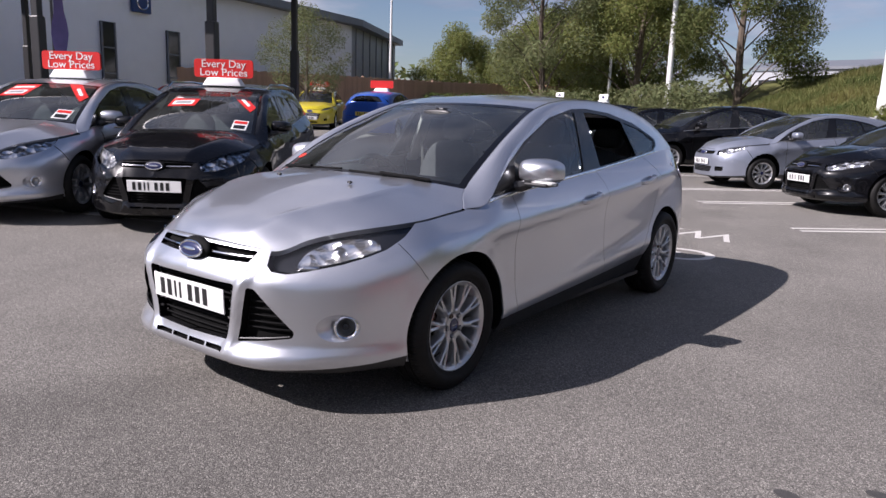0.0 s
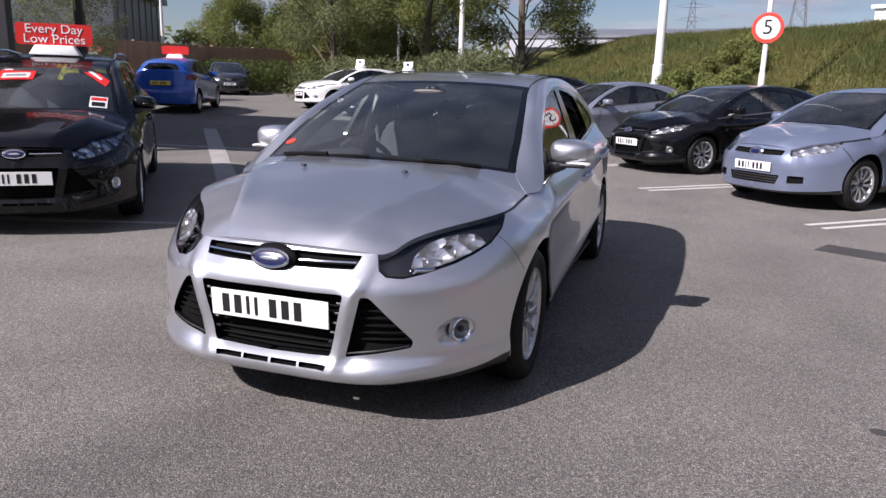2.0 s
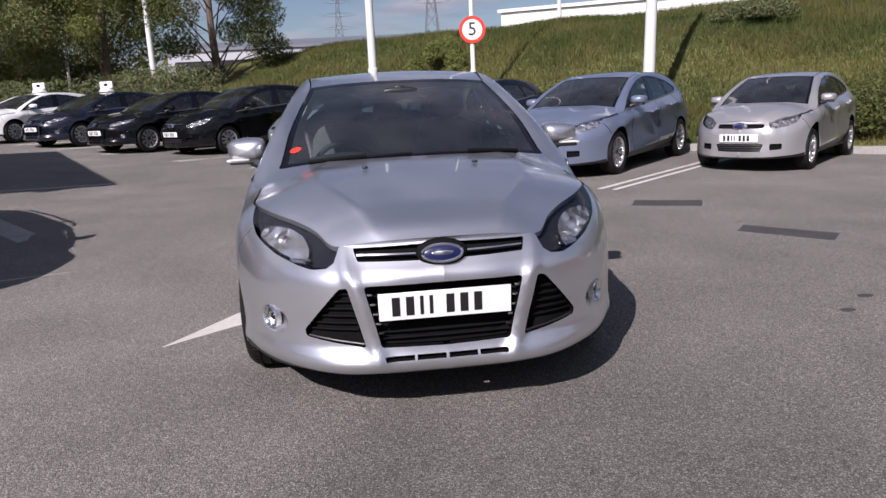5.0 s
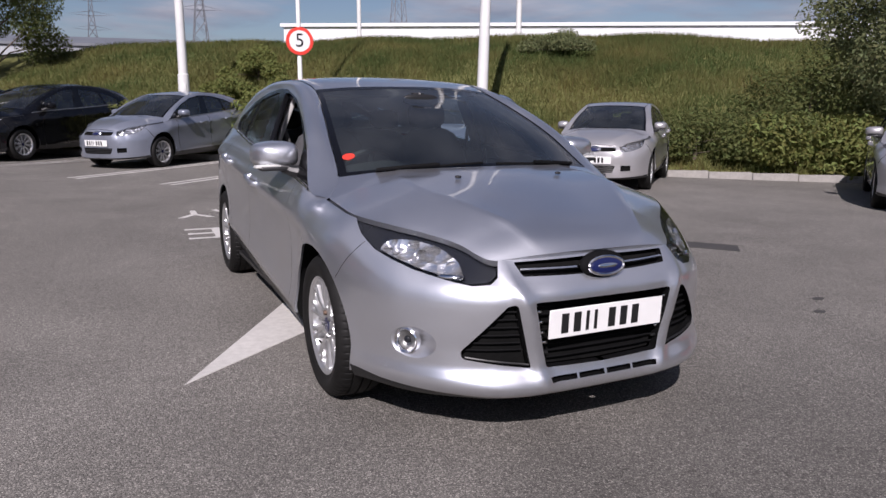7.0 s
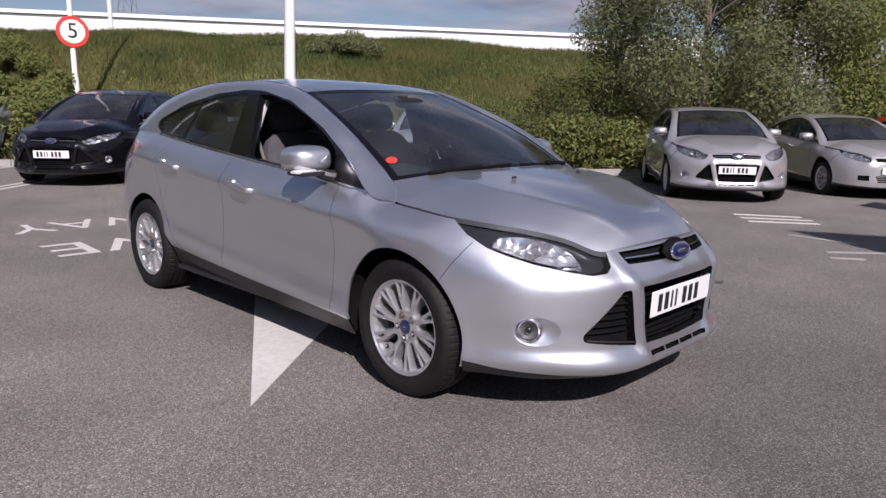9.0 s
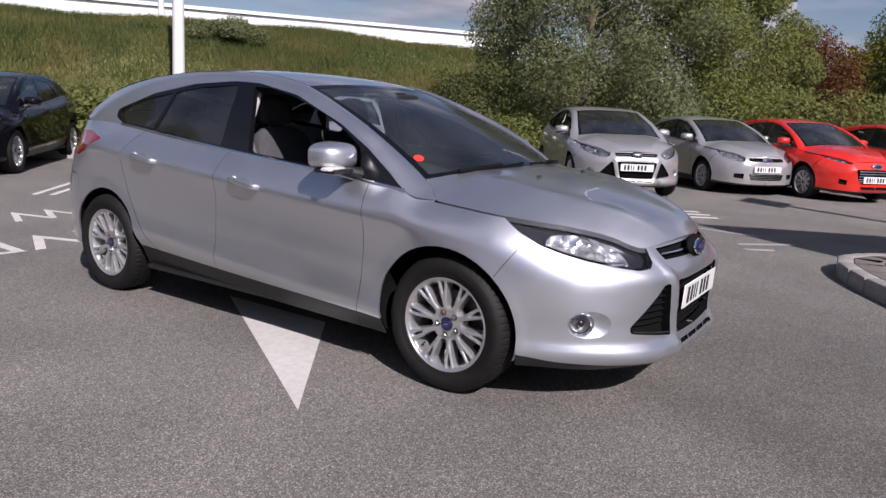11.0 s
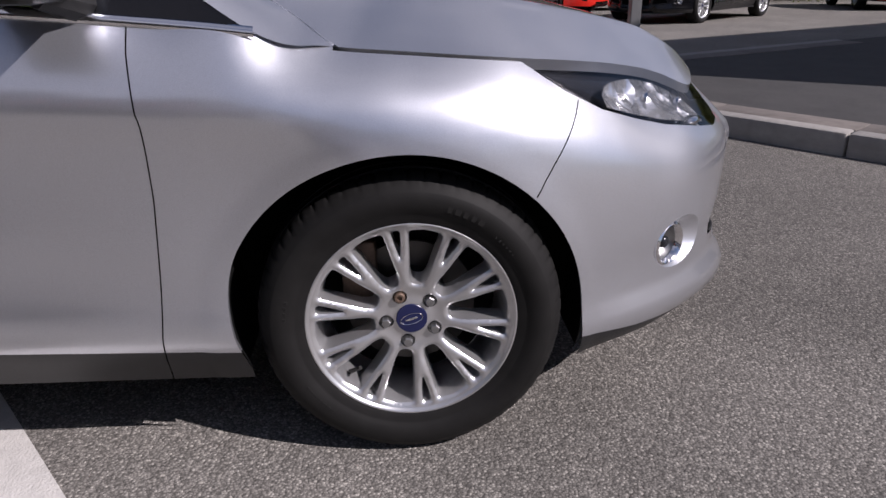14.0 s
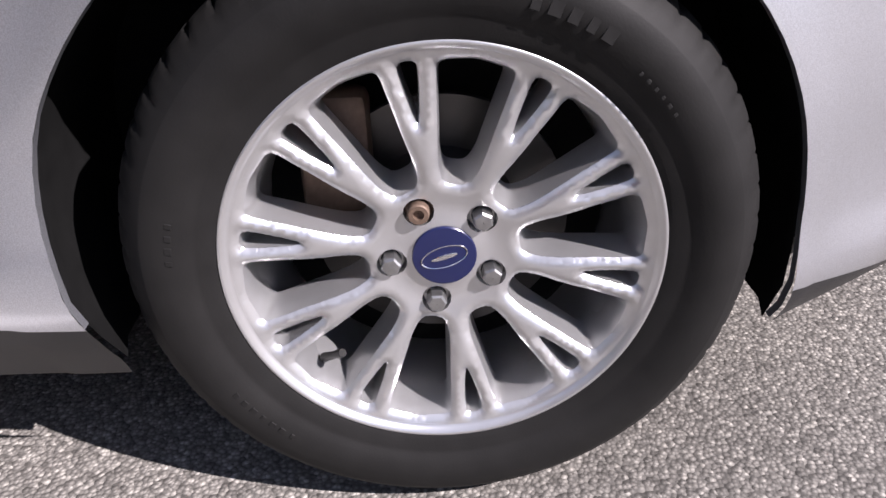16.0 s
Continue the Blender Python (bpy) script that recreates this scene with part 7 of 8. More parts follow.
_d = np.array([-0.25, 0.0, 0.4, 1.0, 2, 3, 4, 5, 6, 7, 8, 9, 10, 11, 12.5, 15, 20, 30, 60])
I, D = np.meshgrid(np.arange(len(BANK_T)), _d, indexing="ij")
bx, by, bz = bank_point(I.ravel(), D.ravel())
bz = np.where(D.ravel() < -0.1, ground_z(bx, by) - 0.05, bz)
bank = part("grass_bank", grid_shape(np.stack([bx, by, bz], 1).reshape(len(BANK_T), len(_d), 3), flip=True), SOIL)
tagged(bank, label="rough grassy bank behind the parked cars", category="bank", kind="structure")


def yard_z(x, y):
    """Height of the ground or the bank at a place."""
    q = ((_foot - [x, y]) ** 2).sum(1)
    i = int(q.argmin())
    d = float((np.array([x, y]) - _foot[i]) @ _out[i])
    return float(ground_z(x, y)) if d < 0 else float(bank_point(np.array([i]), np.array([min(d, 59.0)]))[2][0])


# grass on the bank
rng = np.random.default_rng(11)
N = 170000
gi = rng.uniform(34, 112, N)
gd = rng.uniform(0.2, 12.5, N) ** 1.0
gx, gy, gzz = bank_point(gi, gd)
ang = rng.random(N) * 2 * np.pi
tall = 0.07 + 0.15 * rng.random(N) ** 2 + 0.06 * (np.sin(gx * 0.7) * np.cos(gy * 0.9) > 0.3)
wide = 0.008 + 0.014 * rng.random(N)
lean = rng.normal(size=(N, 2)) * 0.4
c, s = np.cos(ang), np.sin(ang)
P = np.stack([np.stack([gx - c * wide, gy - s * wide, gzz - 0.02], 1), np.stack([gx + c * wide, gy + s * wide, gzz - 0.02], 1), np.stack([gx + lean[:, 0] * tall, gy + lean[:, 1] * tall, gzz + tall], 1)], 1).reshape(-1, 3)
grass = new("bank_grass", fast_mesh("bank_grass", P, np.arange(3 * N).reshape(-1, 3), GRASS))
tagged(grass, label="long rough grass on the bank, partly yellowed", category="grass", kind="stuff")

# kerb at the foot of the bank
for k in range(30, 112, 2):
    a, b = _foot[k] - _out[k] * 0.12, _foot[k + 2] - _out[k + 2] * 0.12
    L = float(np.linalg.norm(b - a))
    m = (a + b) / 2
    kb = part("kerb_stone", box((L - 0.01, 0.125, 0.24), (0, 0, 0), 0.015), CONCRETE, bank)
    kb.matrix_basis = pose(m[0], m[1], float(ground_z(*m)) + 0.01, 0, 0, math.degrees(math.atan2(b[1] - a[1], b[0] - a[0])))

# shrubs on the bank
rng = np.random.default_rng(5)
for k, (i, d, h, sp, leaf) in enumerate((
    (69, 1.2, 0.8, 0.9, LEAF), (72, 1.0, 0.7, 0.8, LEAF), (76, 1.2, 0.7, 0.9, LEAF_DARK), (62, 2.0, 1.1, 0.9, LEAF), (57, 2.5, 1.0, 0.9, LEAF),
    (86, 1.0, 0.6, 1.1, LEAF_DARK), (90, 1.0, 0.8, 1.2, LEAF_DARK), (96, 1.4, 1.9, 1.6, LEAF_DARK),
    (80, 8.5, 0.45, 1.1, LEAF_GREY), (54, 6.0, 0.8, 0.9, LEAF))):
    x, y, _ = bank_point(np.array([i]), np.array([d]))
    make_tree((float(x[0]), float(y[0])), h, sp, leaf, 100 + k, 1500, 0.085, 0.15, "leafy green shrub on the grassy bank", "shrub", 14, 0.04)["group"] = "shrubs on the bank"

# trees behind the far row, by the bank and round the yard
for k, (at, h, sp, leaf, cnt, sz, low, lab) in enumerate((
    ((-5.4, 27.0), 11.0, 3.0, LEAF_DARK, 9000, 0.13, 0.12, "tall dark leafy tree on the bank"),
    ((-9.8, 27.5), 11.5, 3.1, LEAF, 8000, 0.13, 0.20, "tall leafy green tree behind the cars"),
    ((-13.8, 26.5), 11.5, 3.3, LEAF_GREY, 7500, 0.13, 0.22, "tall thin-leaved tree behind the cars"),
    ((-17.5, 35.0), 5.6, 3.6, LEAF, 7500, 0.15, 0.15, "broad leafy tree behind the fence"),
    ((-22.0, 42.0), 6.0, 4.2, LEAF_DARK, 7000, 0.16, 0.15, "broad leafy tree behind the fence"),
    ((-29.0, 41.0), 6.2, 3.0, LEAF, 4500, 0.16, 0.2, "round leafy tree behind the fence"),
    ((-25.0, 48.0), 6.0, 4.6, LEAF, 6000, 0.18, 0.15, "broad leafy tree behind the fence"),
    ((-15.0, 38.0), 6.8, 4.0, LEAF_DARK, 6500, 0.17, 0.1, "broad dark tree behind the hedge"),
    ((14.2, 6.0), 6.4, 2.7, LEAF_GREY, 11000, 0.10, 0.08, "large grey-green bushy tree on the bank"),
    ((16.4, 4.2), 4.4, 2.5, LEAF, 6500, 0.10, 0.08, "bushy green tree behind the cars"),
    ((19.5, 3.2), 5.6, 1.6, LEAF, 4200, 0.11, 0.2, "slim green tree behind the cars"),
    ((21.0, 1.9), 3.8, 2.0, LEAF_RED, 3800, 0.10, 0.1, "copper-leaved bush behind the red cars"),
    ((22.3, -0.6), 4.4, 1.9, LEAF_YELLOW, 3800, 0.10, 0.15, "yellow-green bush behind the red cars"),
    ((23.0, -3.5), 7.0, 3.6, LEAF_DARK, 9000, 0.13, 0.12, "large dark green tree behind the red cars"),
    ((22.0, -8.5), 6.5, 3.4, LEAF_DARK, 8500, 0.13, 0.08, "large dark green tree behind the red cars"),
    ((23.0, -13.5), 6.2, 3.4, LEAF, 8000, 0.13, 0.08, "large green tree at the yard's edge"),
    ((22.5, -19.5), 7.2, 3.6, LEAF_DARK, 7000, 0.14, 0.08, "large dark tree at the yard's edge"),
    ((24.0, -26.0), 7.2, 3.8, LEAF, 6000, 0.15, 0.08, "large green tree at the yard's edge"),
    ((-18.0, 16.2), 4.2, 1.6, LEAF_GREY, 1800, 0.08, 0.35, "young thin-leaved tree by the building"),
)):
    make_tree(at, h, sp, leaf, 200 + k, cnt, sz, low, lab, "tree", 34, 0.17 if h > 6 else 0.10)


def hedge(name, line, width, height, leaf, count, label, seed):
    rng = np.random.default_rng(seed)
    L = dense(line, 0.4, closed=False)
    root = new(name, None)
    tagged(root, label=label, category="hedge")
    cs = [(x + rng.normal() * width * 0.2, y + rng.normal() * width * 0.2, yard_z(x, y) + height * q) for x, y in L for q in (0.3, 0.72)]
    P, F = leaf_cloud(cs, np.full(len(cs), width * 0.5), count * 3, 0.058, rng, hollow=0.5)
    ob = new("foliage", fast_mesh("foliage", P, F, leaf)); ob.parent = root
    tagged(ob, kind="stuff")
    st = Shape()
    for x, y in L[::3]:
        st.join(tube([(x, y, yard_z(x, y) - 0.03), (x + 0.05, y, yard_z(x, y) + height * 0.7)], [0.03, 0.012], 5))
    part("stems", st, BARK, root)
    return root


hedge("hedge", [(-20.8, 27.5), (-16.5, 30.5), (-12.0, 28.0)], 1.5, 1.5, LEAF_LAUREL, 7000, "glossy laurel hedge along the fence", 3)
hedge("hedge", [(-13.5, 24.6), (-8.5, 23.6), (-4.6, 20.8)], 1.7, 1.7, LEAF_GREY, 7000, "mixed bushes under the trees behind the cars", 8)
hedge("hedge", [(15.2, 3.0), (18.0, 0.5), (20.2, -4.0), (20.0, -11.0), (21.0, -18.0)], 2.0, 2.2, LEAF, 14000, "dense green hedge behind the red cars", 4)
_hx, _hy, _ = bank_point(np.arange(44, 77, 3), np.full(11, 0.9))
hedge("hedge", list(zip(_hx.tolist(), _hy.tolist())), 1.2, 0.85, LEAF, 12000, "bramble bushes along the foot of the bank", 9)
hedge("hedge", [(10.6, 6.9), (13.2, 5.0), (15.2, 3.6)], 1.3, 0.9, LEAF, 16000, "dense shrubs at the foot of the bank", 6)

# ---- fence, buildings, posts ----
FENCE_WOOD = mat("fence_wood", (0.32, 0.205, 0.140), rough=0.85, vary=0.25, scale=9, bump=0.4, bump_scale=40, random_tint=0.5)
CLADDING = mat("pale_cladding", (0.80, 0.81, 0.845), rough=0.5, vary=0.04, scale=2)
FAR_CLAD = mat("far_cladding", (0.40, 0.41, 0.43), rough=0.5, vary=0.06, scale=1)
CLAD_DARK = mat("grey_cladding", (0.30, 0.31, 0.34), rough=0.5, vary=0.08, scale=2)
ROOF_GREY = mat("roof_sheet", (0.16, 0.17, 0.19), rough=0.5, vary=0.1, scale=3)
WIN_DARK = mat("dark_window", (0.02, 0.022, 0.026), rough=0.08)
GALV = mat("white_post_paint", (0.70, 0.70, 0.69), rough=0.45, vary=0.08, scale=6)
POST_GREY = mat("grey_post", (0.20, 0.20, 0.20), rough=0.45, metal=0.4, vary=0.15, scale=8)
CANOPY_DARK = mat("dark_steel", (0.020, 0.019, 0.020), rough=0.45, vary=0.2, scale=6)
WHITE_SHED = mat("white_sheet", (0.74, 0.75, 0.76), rough=0.5, vary=0.04, scale=1)
SIGN_BLUE = mat("sign_blue", (0.02, 0.05, 0.16), rough=0.4)
FLAG_BLUE = mat("flag_blue", (0.20, 0.17, 0.42), rough=0.7, vary=0.2, scale=4)
PYLON = mat("pylon_steel", (0.22, 0.23, 0.25), rough=0.6, metal=0.5, vary=0.1)

fence = new("fence", None)
tagged(fence, label="tall brown close-boarded timber fence", category="fence")
board = box((0.145, 0.022, 2.2), (0, 0, 1.1), 0.004).mesh("board", [FENCE_WOOD], smooth=False)
post_me = box((0.11, 0.11, 2.3), (0, 0, 1.15), 0.006).mesh("post", [FENCE_WOOD], smooth=False)
F_LINE = dense([(-25.0, 12.0), (-22.6, 20.0), (-21.4, 29.0), (-17.2, 36.0)], 0.15, closed=False)
for k in range(0, len(F_LINE) - 1):
    a, b = F_LINE[k], F_LINE[k + 1]
    m = (a + b) / 2
    z = float(ground_z(*m))
    o = new("board", board); o.parent = fence
    o.matrix_basis = pose(m[0], m[1], z + 0.02 + 0.02 * ((k * 7) % 3), 0, 0, math.degrees(math.atan2(b[1] - a[1], b[0] - a[0])))
    if k % 16 == 0:
        p = new("post", post_me); p.parent = fence
        p.matrix_basis = pose(m[0] - 0.10, m[1], z, 0, 0, 20)

# pale industrial building with a darker gable end
bd = new("industrial_building", None)
tagged(bd, label="pale grey clad building with a shallow dark roof", category="building")
C0, uu, side_way = np.array([-26.9, 27.6]), np.array([0.2, -0.98]), np.array([-0.47, 0.883])
vv = np.array([-0.98, -0.2])
LEN, EAVE, SIDE = 38.0, 5.75, 11.0
M = Matrix(((uu[0], vv[0], 0, C0[0]), (uu[1], vv[1], 0, C0[1]), (0, 0, 1, 0.25), (0, 0, 0, 1)))
part("front_wall", box((LEN, 0.06, EAVE), (LEN / 2, 0.03, EAVE / 2), 0.004, segs=1).moved(M), CLADDING, bd, "pale vertical cladding", smooth=False)
Ms = Matrix(((side_way[0], -side_way[1], 0, C0[0]), (side_way[1], side_way[0], 0, C0[1]), (0, 0, 1, 0.25), (0, 0, 0, 1)))
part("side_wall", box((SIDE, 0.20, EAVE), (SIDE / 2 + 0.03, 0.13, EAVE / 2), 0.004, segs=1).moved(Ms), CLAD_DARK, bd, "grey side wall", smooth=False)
for k in range(7):
    part("side_rib", box((0.10, 0.05, EAVE - 0.1), (0.9 + 1.55 * k, 0.0, EAVE / 2), 0.004, segs=1).moved(Ms), ROOF_GREY, bd, smooth=False)
part("base_course", box((LEN, 0.08, 1.1), (LEN / 2, -0.045, 0.55), 0.01, segs=1).moved(M), CLAD_DARK, bd, smooth=False)
e0, e3 = C0 + uu * LEN, C0 + side_way * SIDE
over = np.array([0.45, 0.1])
roof_line = [e0 + over, C0 + over + [0.1, 0.25], e3 + [0.25, 0.5], e3 + [-14.0, -6.0], e0 + [-16.0, -3.0]]
part("roof", slab(roof_line, EAVE + 0.22, EAVE + 0.58), ROOF_GREY, bd, "dark sheet roof", smooth=False)
for x, w, z0, z1 in ((13.3, 0.62, 0.3, 3.95), (16.4, 0.58, 0.3, 3.95), (22.5, 2.6, 0.0, 2.9)):
    wf = part("window", box((w, 0.10, z1 - z0), (x, -0.04, (z0 + z1) / 2), 0.01).moved(M), WIN_DARK, bd, "tall dark window", smooth=False)
    for q in range(1, 4):
        part("glazing_bar", box((w, 0.03, 0.05), (x, -0.105, z0 + (z1 - z0) * q / 4)).moved(M), ROOF_GREY, wf, smooth=False)
    for s in (-1, 1):
        part("frame_side", box((0.06, 0.04, z1 - z0), (x + s * w / 2, -0.105, (z0 + z1) / 2)).moved(M), ROOF_GREY, wf, smooth=False)
sg = part("wall_sign", box((0.86, 0.16, 0.74), (14.9, -0.14, 4.82), 0.03).moved(M), SIGN_BLUE, bd, "dark blue square sign with a plain ring", smooth=False)
part("ring", tube([(14.9 + 0.25 * math.cos(t), -0.24, 4.82 + 0.25 * math.sin(t)) for t in np.linspace(0, 2 * np.pi, 30)], 0.035, 6, caps=False).moved(M), CHROME, sg)

# canopy over the cars on the other side: dark posts, beams and a roof
can = new("canopy", None)
tagged(can, label="dark steel canopy on square posts", category="canopy")
cu_, cv_ = np.array([-0.42, 0.907]), np.array([-0.907, -0.42])
A0 = np.array([-7.7, 3.4])
Mc = Matrix(((cu_[0], cv_[0], 0, A0[0]), (cu_[1], cv_[1], 0, A0[1]), (0, 0, 1, 0), (0, 0, 0, 1)))
part("roof", box((8.2, 9.5, 0.16), (4.1, 4.25, 4.75), 0.02).moved(Mc), CANOPY_DARK, can, smooth=False)
for wx, wy in ((-7.99, 4.96), (-11.18, 9.58), (-10.37, 3.2), (-17.87, 6.26)):
    x, y = (np.array([wx, wy]) - A0) @ cu_, (np.array([wx, wy]) - A0) @ cv_
    pz = Mc @ Vector((x, y, 0))
    gz = float(ground_z(pz.x, pz.y))
    part("post", box((0.13, 0.13, 4.7 - gz), (x, y, gz + (4.7 - gz) / 2), 0.015).moved(Mc), CANOPY_DARK, can, smooth=False)
    part("collar", box((0.18, 0.18, 2.7 - gz), (x, y, gz + (2.7 - gz) / 2), 0.02).moved(Mc), CANOPY_DARK, can, smooth=False)
for y in (0.1, 4.5, 8.9):
    part("beam", box((8.2, 0.16, 0.30), (4.1, y, 4.52), 0.01).moved(Mc), CANOPY_DARK, can, smooth=False)
for x in (1.45, 7.0):
    part("beam", box((0.16, 9.0, 0.30), (x, 4.5, 4.50), 0.01).moved(Mc), CANOPY_DARK, can, smooth=False)

flag = new("banner_flag", None)
tagged(flag, label="tall violet fabric banner on a pole", category="flag")
fx, fy = -15.0, 5.6
part("pole", tube([(fx, fy, float(ground_z(fx, fy)) - 0.02), (fx, fy, 4.6)], 0.03, 8), POST_GREY, flag)
G = np.array([[(fx + 0.02 + u * 0.32, fy + 0.15 * u + 0.05 * math.sin(5 * z + 3 * u), 1.9 + z) for u in np.linspace(0, 1, 5)] for z in np.linspace(0, 2.6, 12)])
fl = grid_shape(G).join(grid_shape(G + [0.006, -0.006, 0], flip=True))
part("cloth", fl, FLAG_BLUE, flag)


def lamp_post(at, height, r, label, head=True, lean=0.0):
    root = new("lamp_post", None)
    tagged(root, label=label, category="lamp post", group="lamp posts")
    z = yard_z(*at)
    root.matrix_basis = pose(at[0], at[1], z, 0, lean, 0)
    part("pole", tube([(0, 0, -0.1), (0, 0, 0.9), (0, 0, 0.92), (0, 0, height)], [r * 1.25, r * 1.2, r, r * 0.62], 12), GALV, root, sharp=30)
    part("door_plate", box((0.09, 0.02, 0.32), (0, -r * 1.2, 0.5), 0.004), GALV, root)
    if head:
        for s in (-1, 1):
            arm = part("arm", tube([(0, 0, height - 0.05), (s * 0.5, 0, height + 0.1)], 0.03, 6), GALV, root)
            part("lantern", blob((0.55, 0.25, 0.12), (s * 0.75, 0, height + 0.12), 3.0), POST_GREY, arm)
    return root


lamp_post((0.47, 18.4), 9.0, 0.125, "tall white lamp post on the bank")
lamp_post((6.0, 11.4), 9.0, 0.125, "tall white lamp post on the bank", lean=1.5)
lamp_post((-7.3, 24.6), 9.5, 0.11, "tall white lamp post behind the cars")
lamp_post((-23.6, 27.2), 8.0, 0.08, "slim grey lamp post by the fence")
lamp_post((-12.09, 29.8), 8.5, 0.07, "slim lamp post behind the cars")
lamp_post((14.7, 24.4), 12.0, 0.12, "far lamp post beyond the bank")
lamp_post((28.0, 8.5), 12.0, 0.12, "far lamp post beyond the trees")
lamp_post((10.2, 32.1), 12.0, 0.11, "far lamp post beyond the bank")

# speed limit sign
sx, sy = 2.93, 15.27
ss = new("speed_sign", None)
tagged(ss, label="round white speed sign with a red rim", category="road sign")
bz0 = yard_z(sx, sy)
part("post", tube([(sx, sy, bz0 - 0.1), (sx, sy, bz0 + 0.9), (sx, sy, bz0 + 0.92), (sx, sy, 9.2)], [0.075, 0.072, 0.058, 0.04], 10), GALV, ss, "tall pale steel post")
face = Matrix.Translation((sx, sy - 0.06, 2.83)) @ pose(0, 0, 0, 90, 0, -8)
pl = part("plate", slab(ellipse(0, 0, 0.335, 0.335, 40), 0.0, 0.02).moved(face), STICKER_RED, ss, "red rim", smooth=False)
part("white_face", slab(ellipse(0, 0, 0.255, 0.255, 40), 0.02, 0.024).moved(face), PAPER, pl, smooth=False)
five = words("5", 0.46, BLACK_INK, pl, (0, 0, 0))
five.matrix_basis = face @ Matrix.Translation((0, 0, 0.027))

# post on the island with a small board
px, py = 7.0, -3.05
ip = new("sign_post", None)
tagged(ip, label="grey square steel post on the dark island", category="post")
part("post", box((0.13, 0.13, 3.6), (px, py, 1.75), 0.01), POST_GREY, ip, smooth=False)
part("board", box((0.9, 0.06, 0.7), (px, py, 3.35), 0.01).moved(Matrix()), POST_GREY, ip, smooth=False)
part("foot", box((0.3, 0.3, 0.06), (px, py, 0.10), 0.01), POST_GREY, ip, smooth=False)

# far buildings over the bank
def shed(name, a, b, depth, height, material, label, roof=None, curve=0.0, z=0.0):
    a, b = np.array(a, float), np.array(b, float)
    u = (b - a) / np.linalg.norm(b - a); v = np.array([-u[1], u[0]])
    L = float(np.linalg.norm(b - a))
    M = Matrix(((u[0], v[0], 0, a[0]), (u[1], v[1], 0, a[1]), (0, 0, 1, z), (0, 0, 0, 1)))
    root = new(name, None)
    tagged(root, label=label, category="building")
    part("wall", box((L, depth, height), (L / 2, depth / 2, height / 2), 0.05).moved(M), material, root, smooth=False)
    t = np.linspace(0, 1, 13)
    G = np.stack([np.stack([np.full(13, x), t * (depth + 0.6) - 0.3, height + 0.05 + curve * np.sin(np.pi * t)], 1) for x in (-0.3, L + 0.3)])
    rf = grid_shape(G).join(grid_shape(G + [0, 0, 0.35], flip=True)).join(grid_shape(np.stack([G[:, 0], G[:, 0] + [0, 0, 0.35]], 1)))
    part("roof", rf.moved(M), roof or material, root, sharp=30)
    return root, M, L


w1, Mw, Lw = shed("white_warehouse", (17.1, 78.0), (84.0, 40.0), 30.0, 9.6, WHITE_SHED, "long low white warehouse beyond the bank", WHITE_SHED, 0.3)
part("parapet_band", box((Lw, 0.1, 0.5), (Lw / 2, -0.06, 8.0)).moved(Mw), CLADDING, w1, smooth=False)
part("loading_doors", box((9, 0.1, 3.0), (6, -0.06, 7.0)).moved(Mw), CLADDING, w1, smooth=False)
w2, Mg, Lg = shed("grey_warehouse", (-24.0, 100.0), (12.0, 96.0), 25.0, 8.2, FAR_CLAD, "pale grey warehouse with a curved roof", ROOF_GREY, 1.6)
part("window_band", box((14.0, 0.1, 1.6), (8.0, -0.06, 6.2)).moved(Mg), WIN_DARK, w2, smooth=False)
w3, Mh, Lh = shed("brown_block", (66.0, 14.0), (60.0, 26.0), 14.0, 9.5, CLAD_DARK, "grey block beyond the trees", ROOF_GREY, 0.2)
w4, Mk, Lk = shed("footbridge", (36.0, -7.0), (30.0, -30.0), 3.0, 0.5, WHITE_SHED, "white footbridge deck behind the trees", WHITE_SHED, 0.0, 5.2)
for k in range(5):
    part("pier", box((0.5, 0.6, 5.3), (2.0 + 5.0 * k, 1.5, -2.6)).moved(Mk), CONCRETE, w4, smooth=False)
    part("rail", box((5.0, 0.06, 0.08), (2.5 + 4.7 * k, 0.1, 1.4)).moved(Mk), WHITE_SHED, w4, smooth=False)

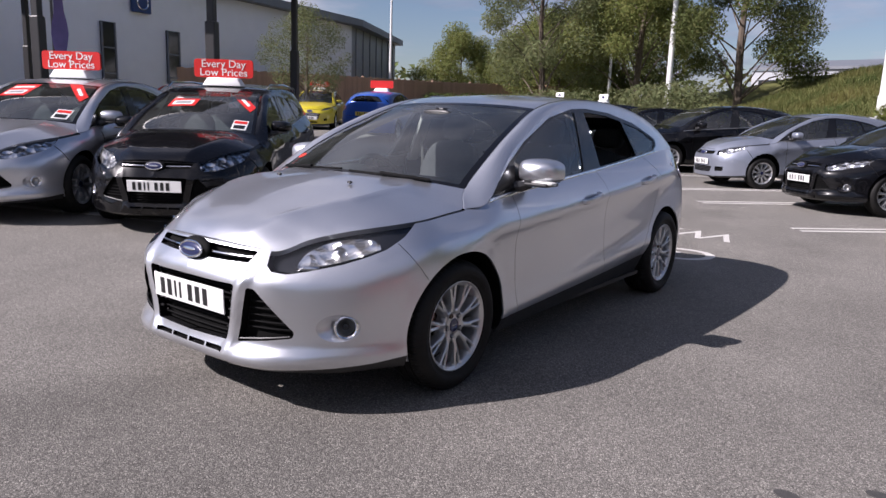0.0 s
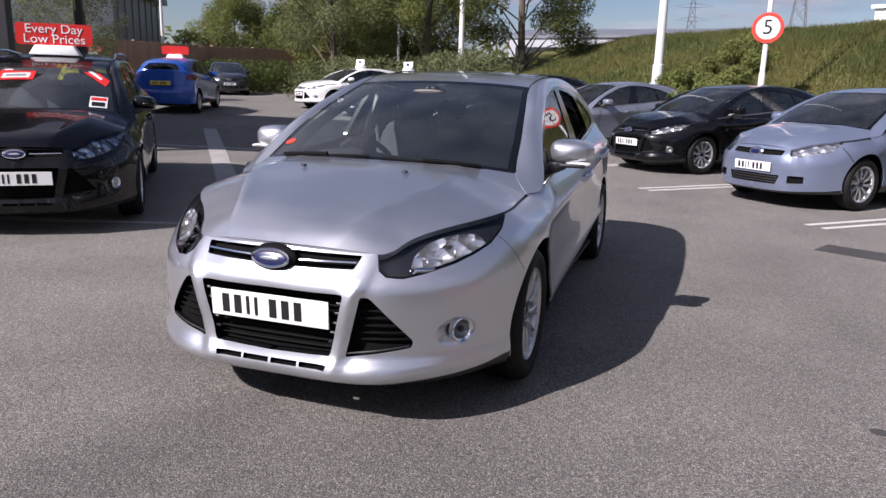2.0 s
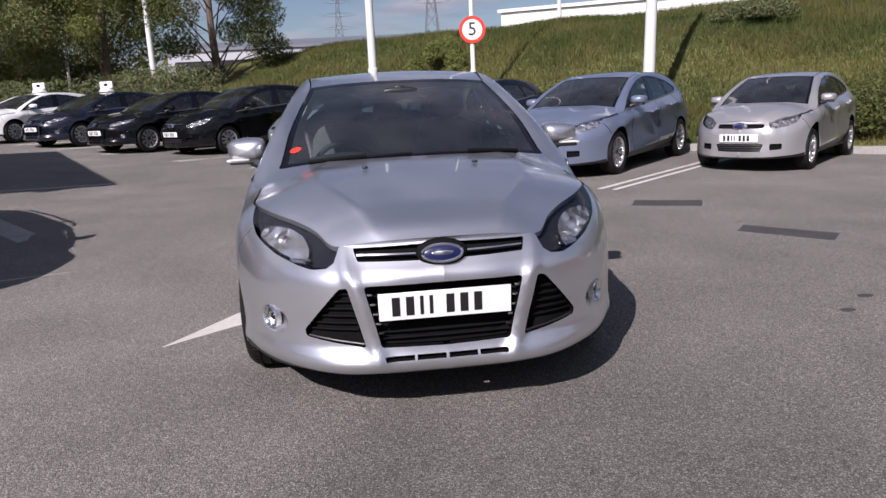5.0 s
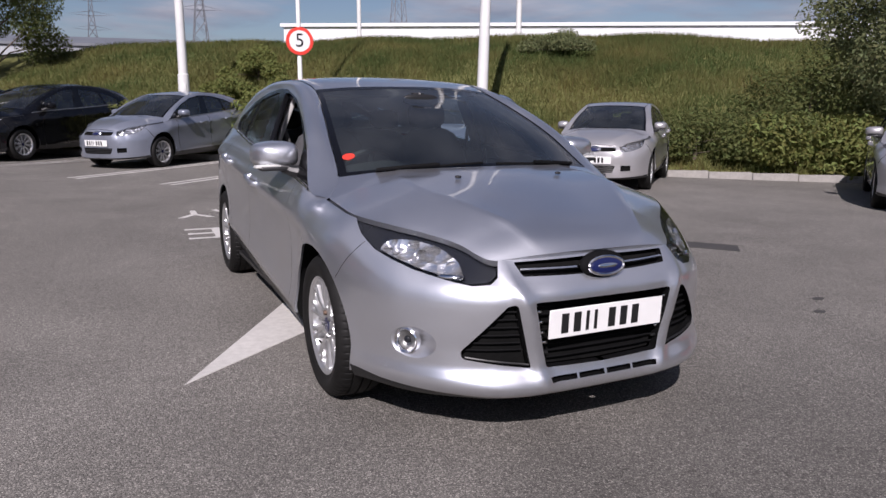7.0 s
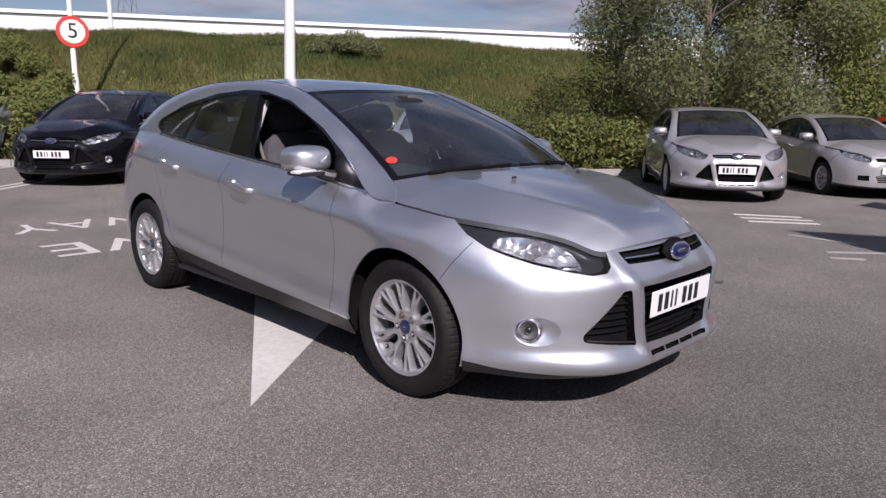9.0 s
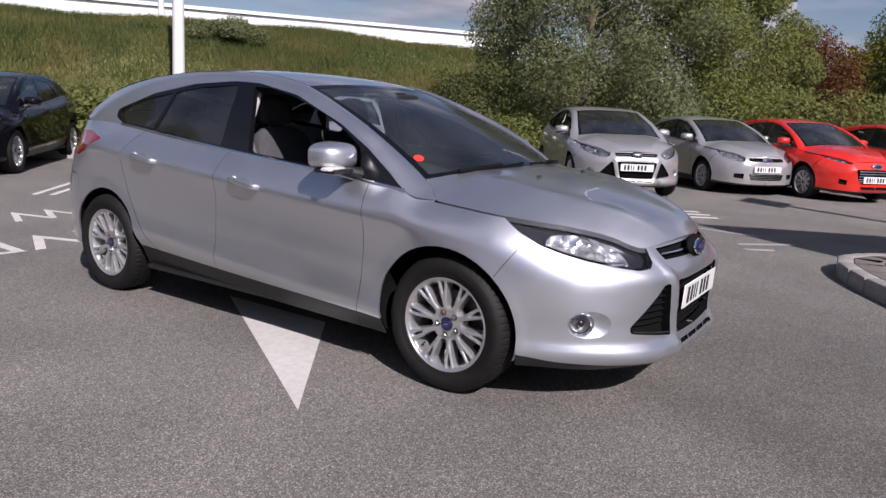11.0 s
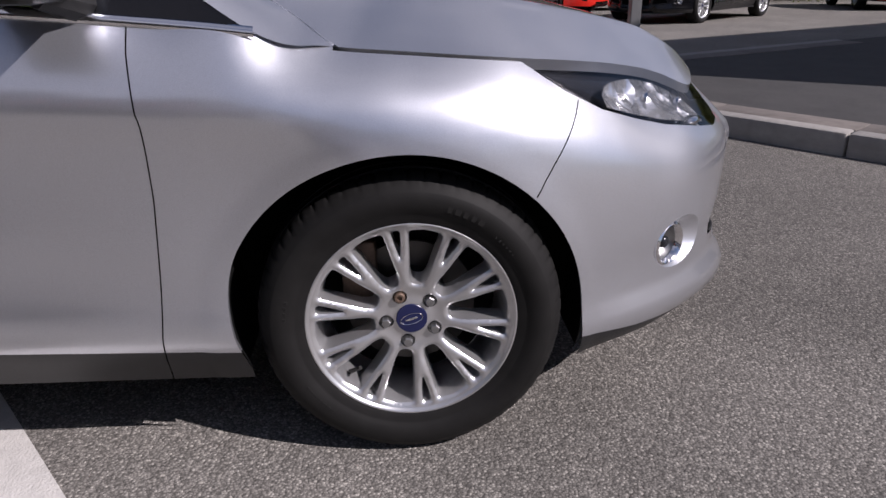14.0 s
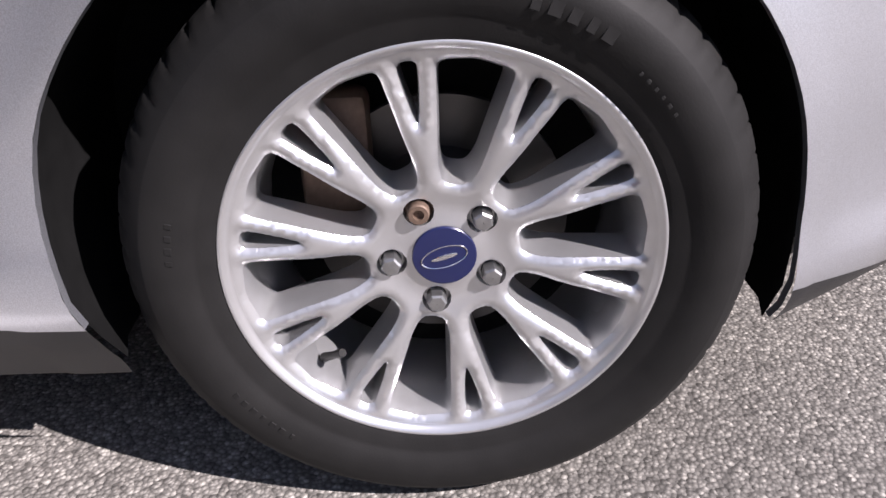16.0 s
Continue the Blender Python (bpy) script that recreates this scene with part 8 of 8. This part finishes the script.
def pylon(at, height, base, z=0.0):
    """A lattice tower: four legs, cross-bracing and three pairs of arms."""
    root = new("pylon", None)
    tagged(root, label="grey steel lattice electricity pylon", category="pylon", group="pylons")
    root.location = (at[0], at[1], z)
    w = lambda q: base * (1 - q) ** 1.3 * 0.5 + 0.35
    lv = np.linspace(0, 1, 11)
    for sx_ in (-1, 1):
        for sy_ in (-1, 1):
            part("leg", tube([(sx_ * w(q), sy_ * w(q), q * height) for q in lv], 0.14, 4), PYLON, root, smooth=False)
    br = Shape()
    for q0, q1 in zip(lv, lv[1:]):
        for a in range(4):
            cs = [(-1, -1), (1, -1), (1, 1), (-1, 1)]
            p, q = cs[a], cs[(a + 1) % 4]
            br.join(tube([(p[0] * w(q0), p[1] * w(q0), q0 * height), (q[0] * w(q1), q[1] * w(q1), q1 * height)], 0.07, 4, caps=False))
            br.join(tube([(q[0] * w(q0), q[1] * w(q0), q0 * height), (p[0] * w(q1), p[1] * w(q1), q1 * height)], 0.07, 4, caps=False))
    tagged(part("bracing", br, PYLON, root, smooth=False), kind="stuff")
    for q, r in ((0.68, 7.0), (0.80, 8.5), (0.92, 6.5)):
        for s in (-1, 1):
            part("arm", tube([(0, 0, q * height + 1.2), (s * r, 0, q * height), (0, 0, q * height - 0.4)], 0.12, 4), PYLON, root, smooth=False)
    return root


pylon((28.0, 235.0), 44.0, 8.0)
pylon((95.0, 240.0), 62.0, 9.0)
pylon((-2.0, 300.0), 42.0, 8.0)
pylon((-55.0, 280.0), 40.0, 8.0)

# unseen wedge block, added only to cast the shadow over the island
shade_block = new("showroom", None)
tagged(shade_block, label="plain grey showroom behind the yard", category="building")
C = np.array([0.72, -6.66])
e1, e2 = np.array([-0.26, -0.966]), np.array([0.44, -0.898])
part("block", slab([C, C + e2 * 20, C + e2 * 20 + (e1 - e2) * 4, C + e1 * 20], 0.0, 7.0), CLAD_DARK, shade_block, "grey clad wall", smooth=False)
# dark panel added to the block's face, out of view too
part("glazing", box((0.05, 9.0, 2.8), (0, 0, 0)).moved(pose(C[0] + e1[0] * 8 - 0.08, C[1] + e1[1] * 8, 1.7, 0, 0, -15)), WIN_DARK, shade_block, smooth=False)
# far tree belt that closes the horizon
rng = np.random.default_rng(77)
for k, (a0, a1, rad, hh) in enumerate(((100, 215, 120.0, 9.0), (215, 330, 100.0, 9.0), (-30, 30, 90.0, 8.0))):
    th = np.radians(np.linspace(a0, a1, 70))
    cs = [(rad * math.cos(t) * (1 + 0.06 * rng.normal()), rad * math.sin(t) * (1 + 0.06 * rng.normal()), hh * q) for t in th for q in (0.25, 0.6)]
    Pq, Fq = leaf_cloud(cs, np.array([4.0 + 1.5 * rng.random() for _ in cs]), 9000, 0.9, rng, hollow=0.5)
    wd = new("far_wood", fast_mesh("far_wood", Pq, Fq, LEAF_DARK))
    tagged(wd, label="distant belt of dark green trees", category="trees", kind="stuff")
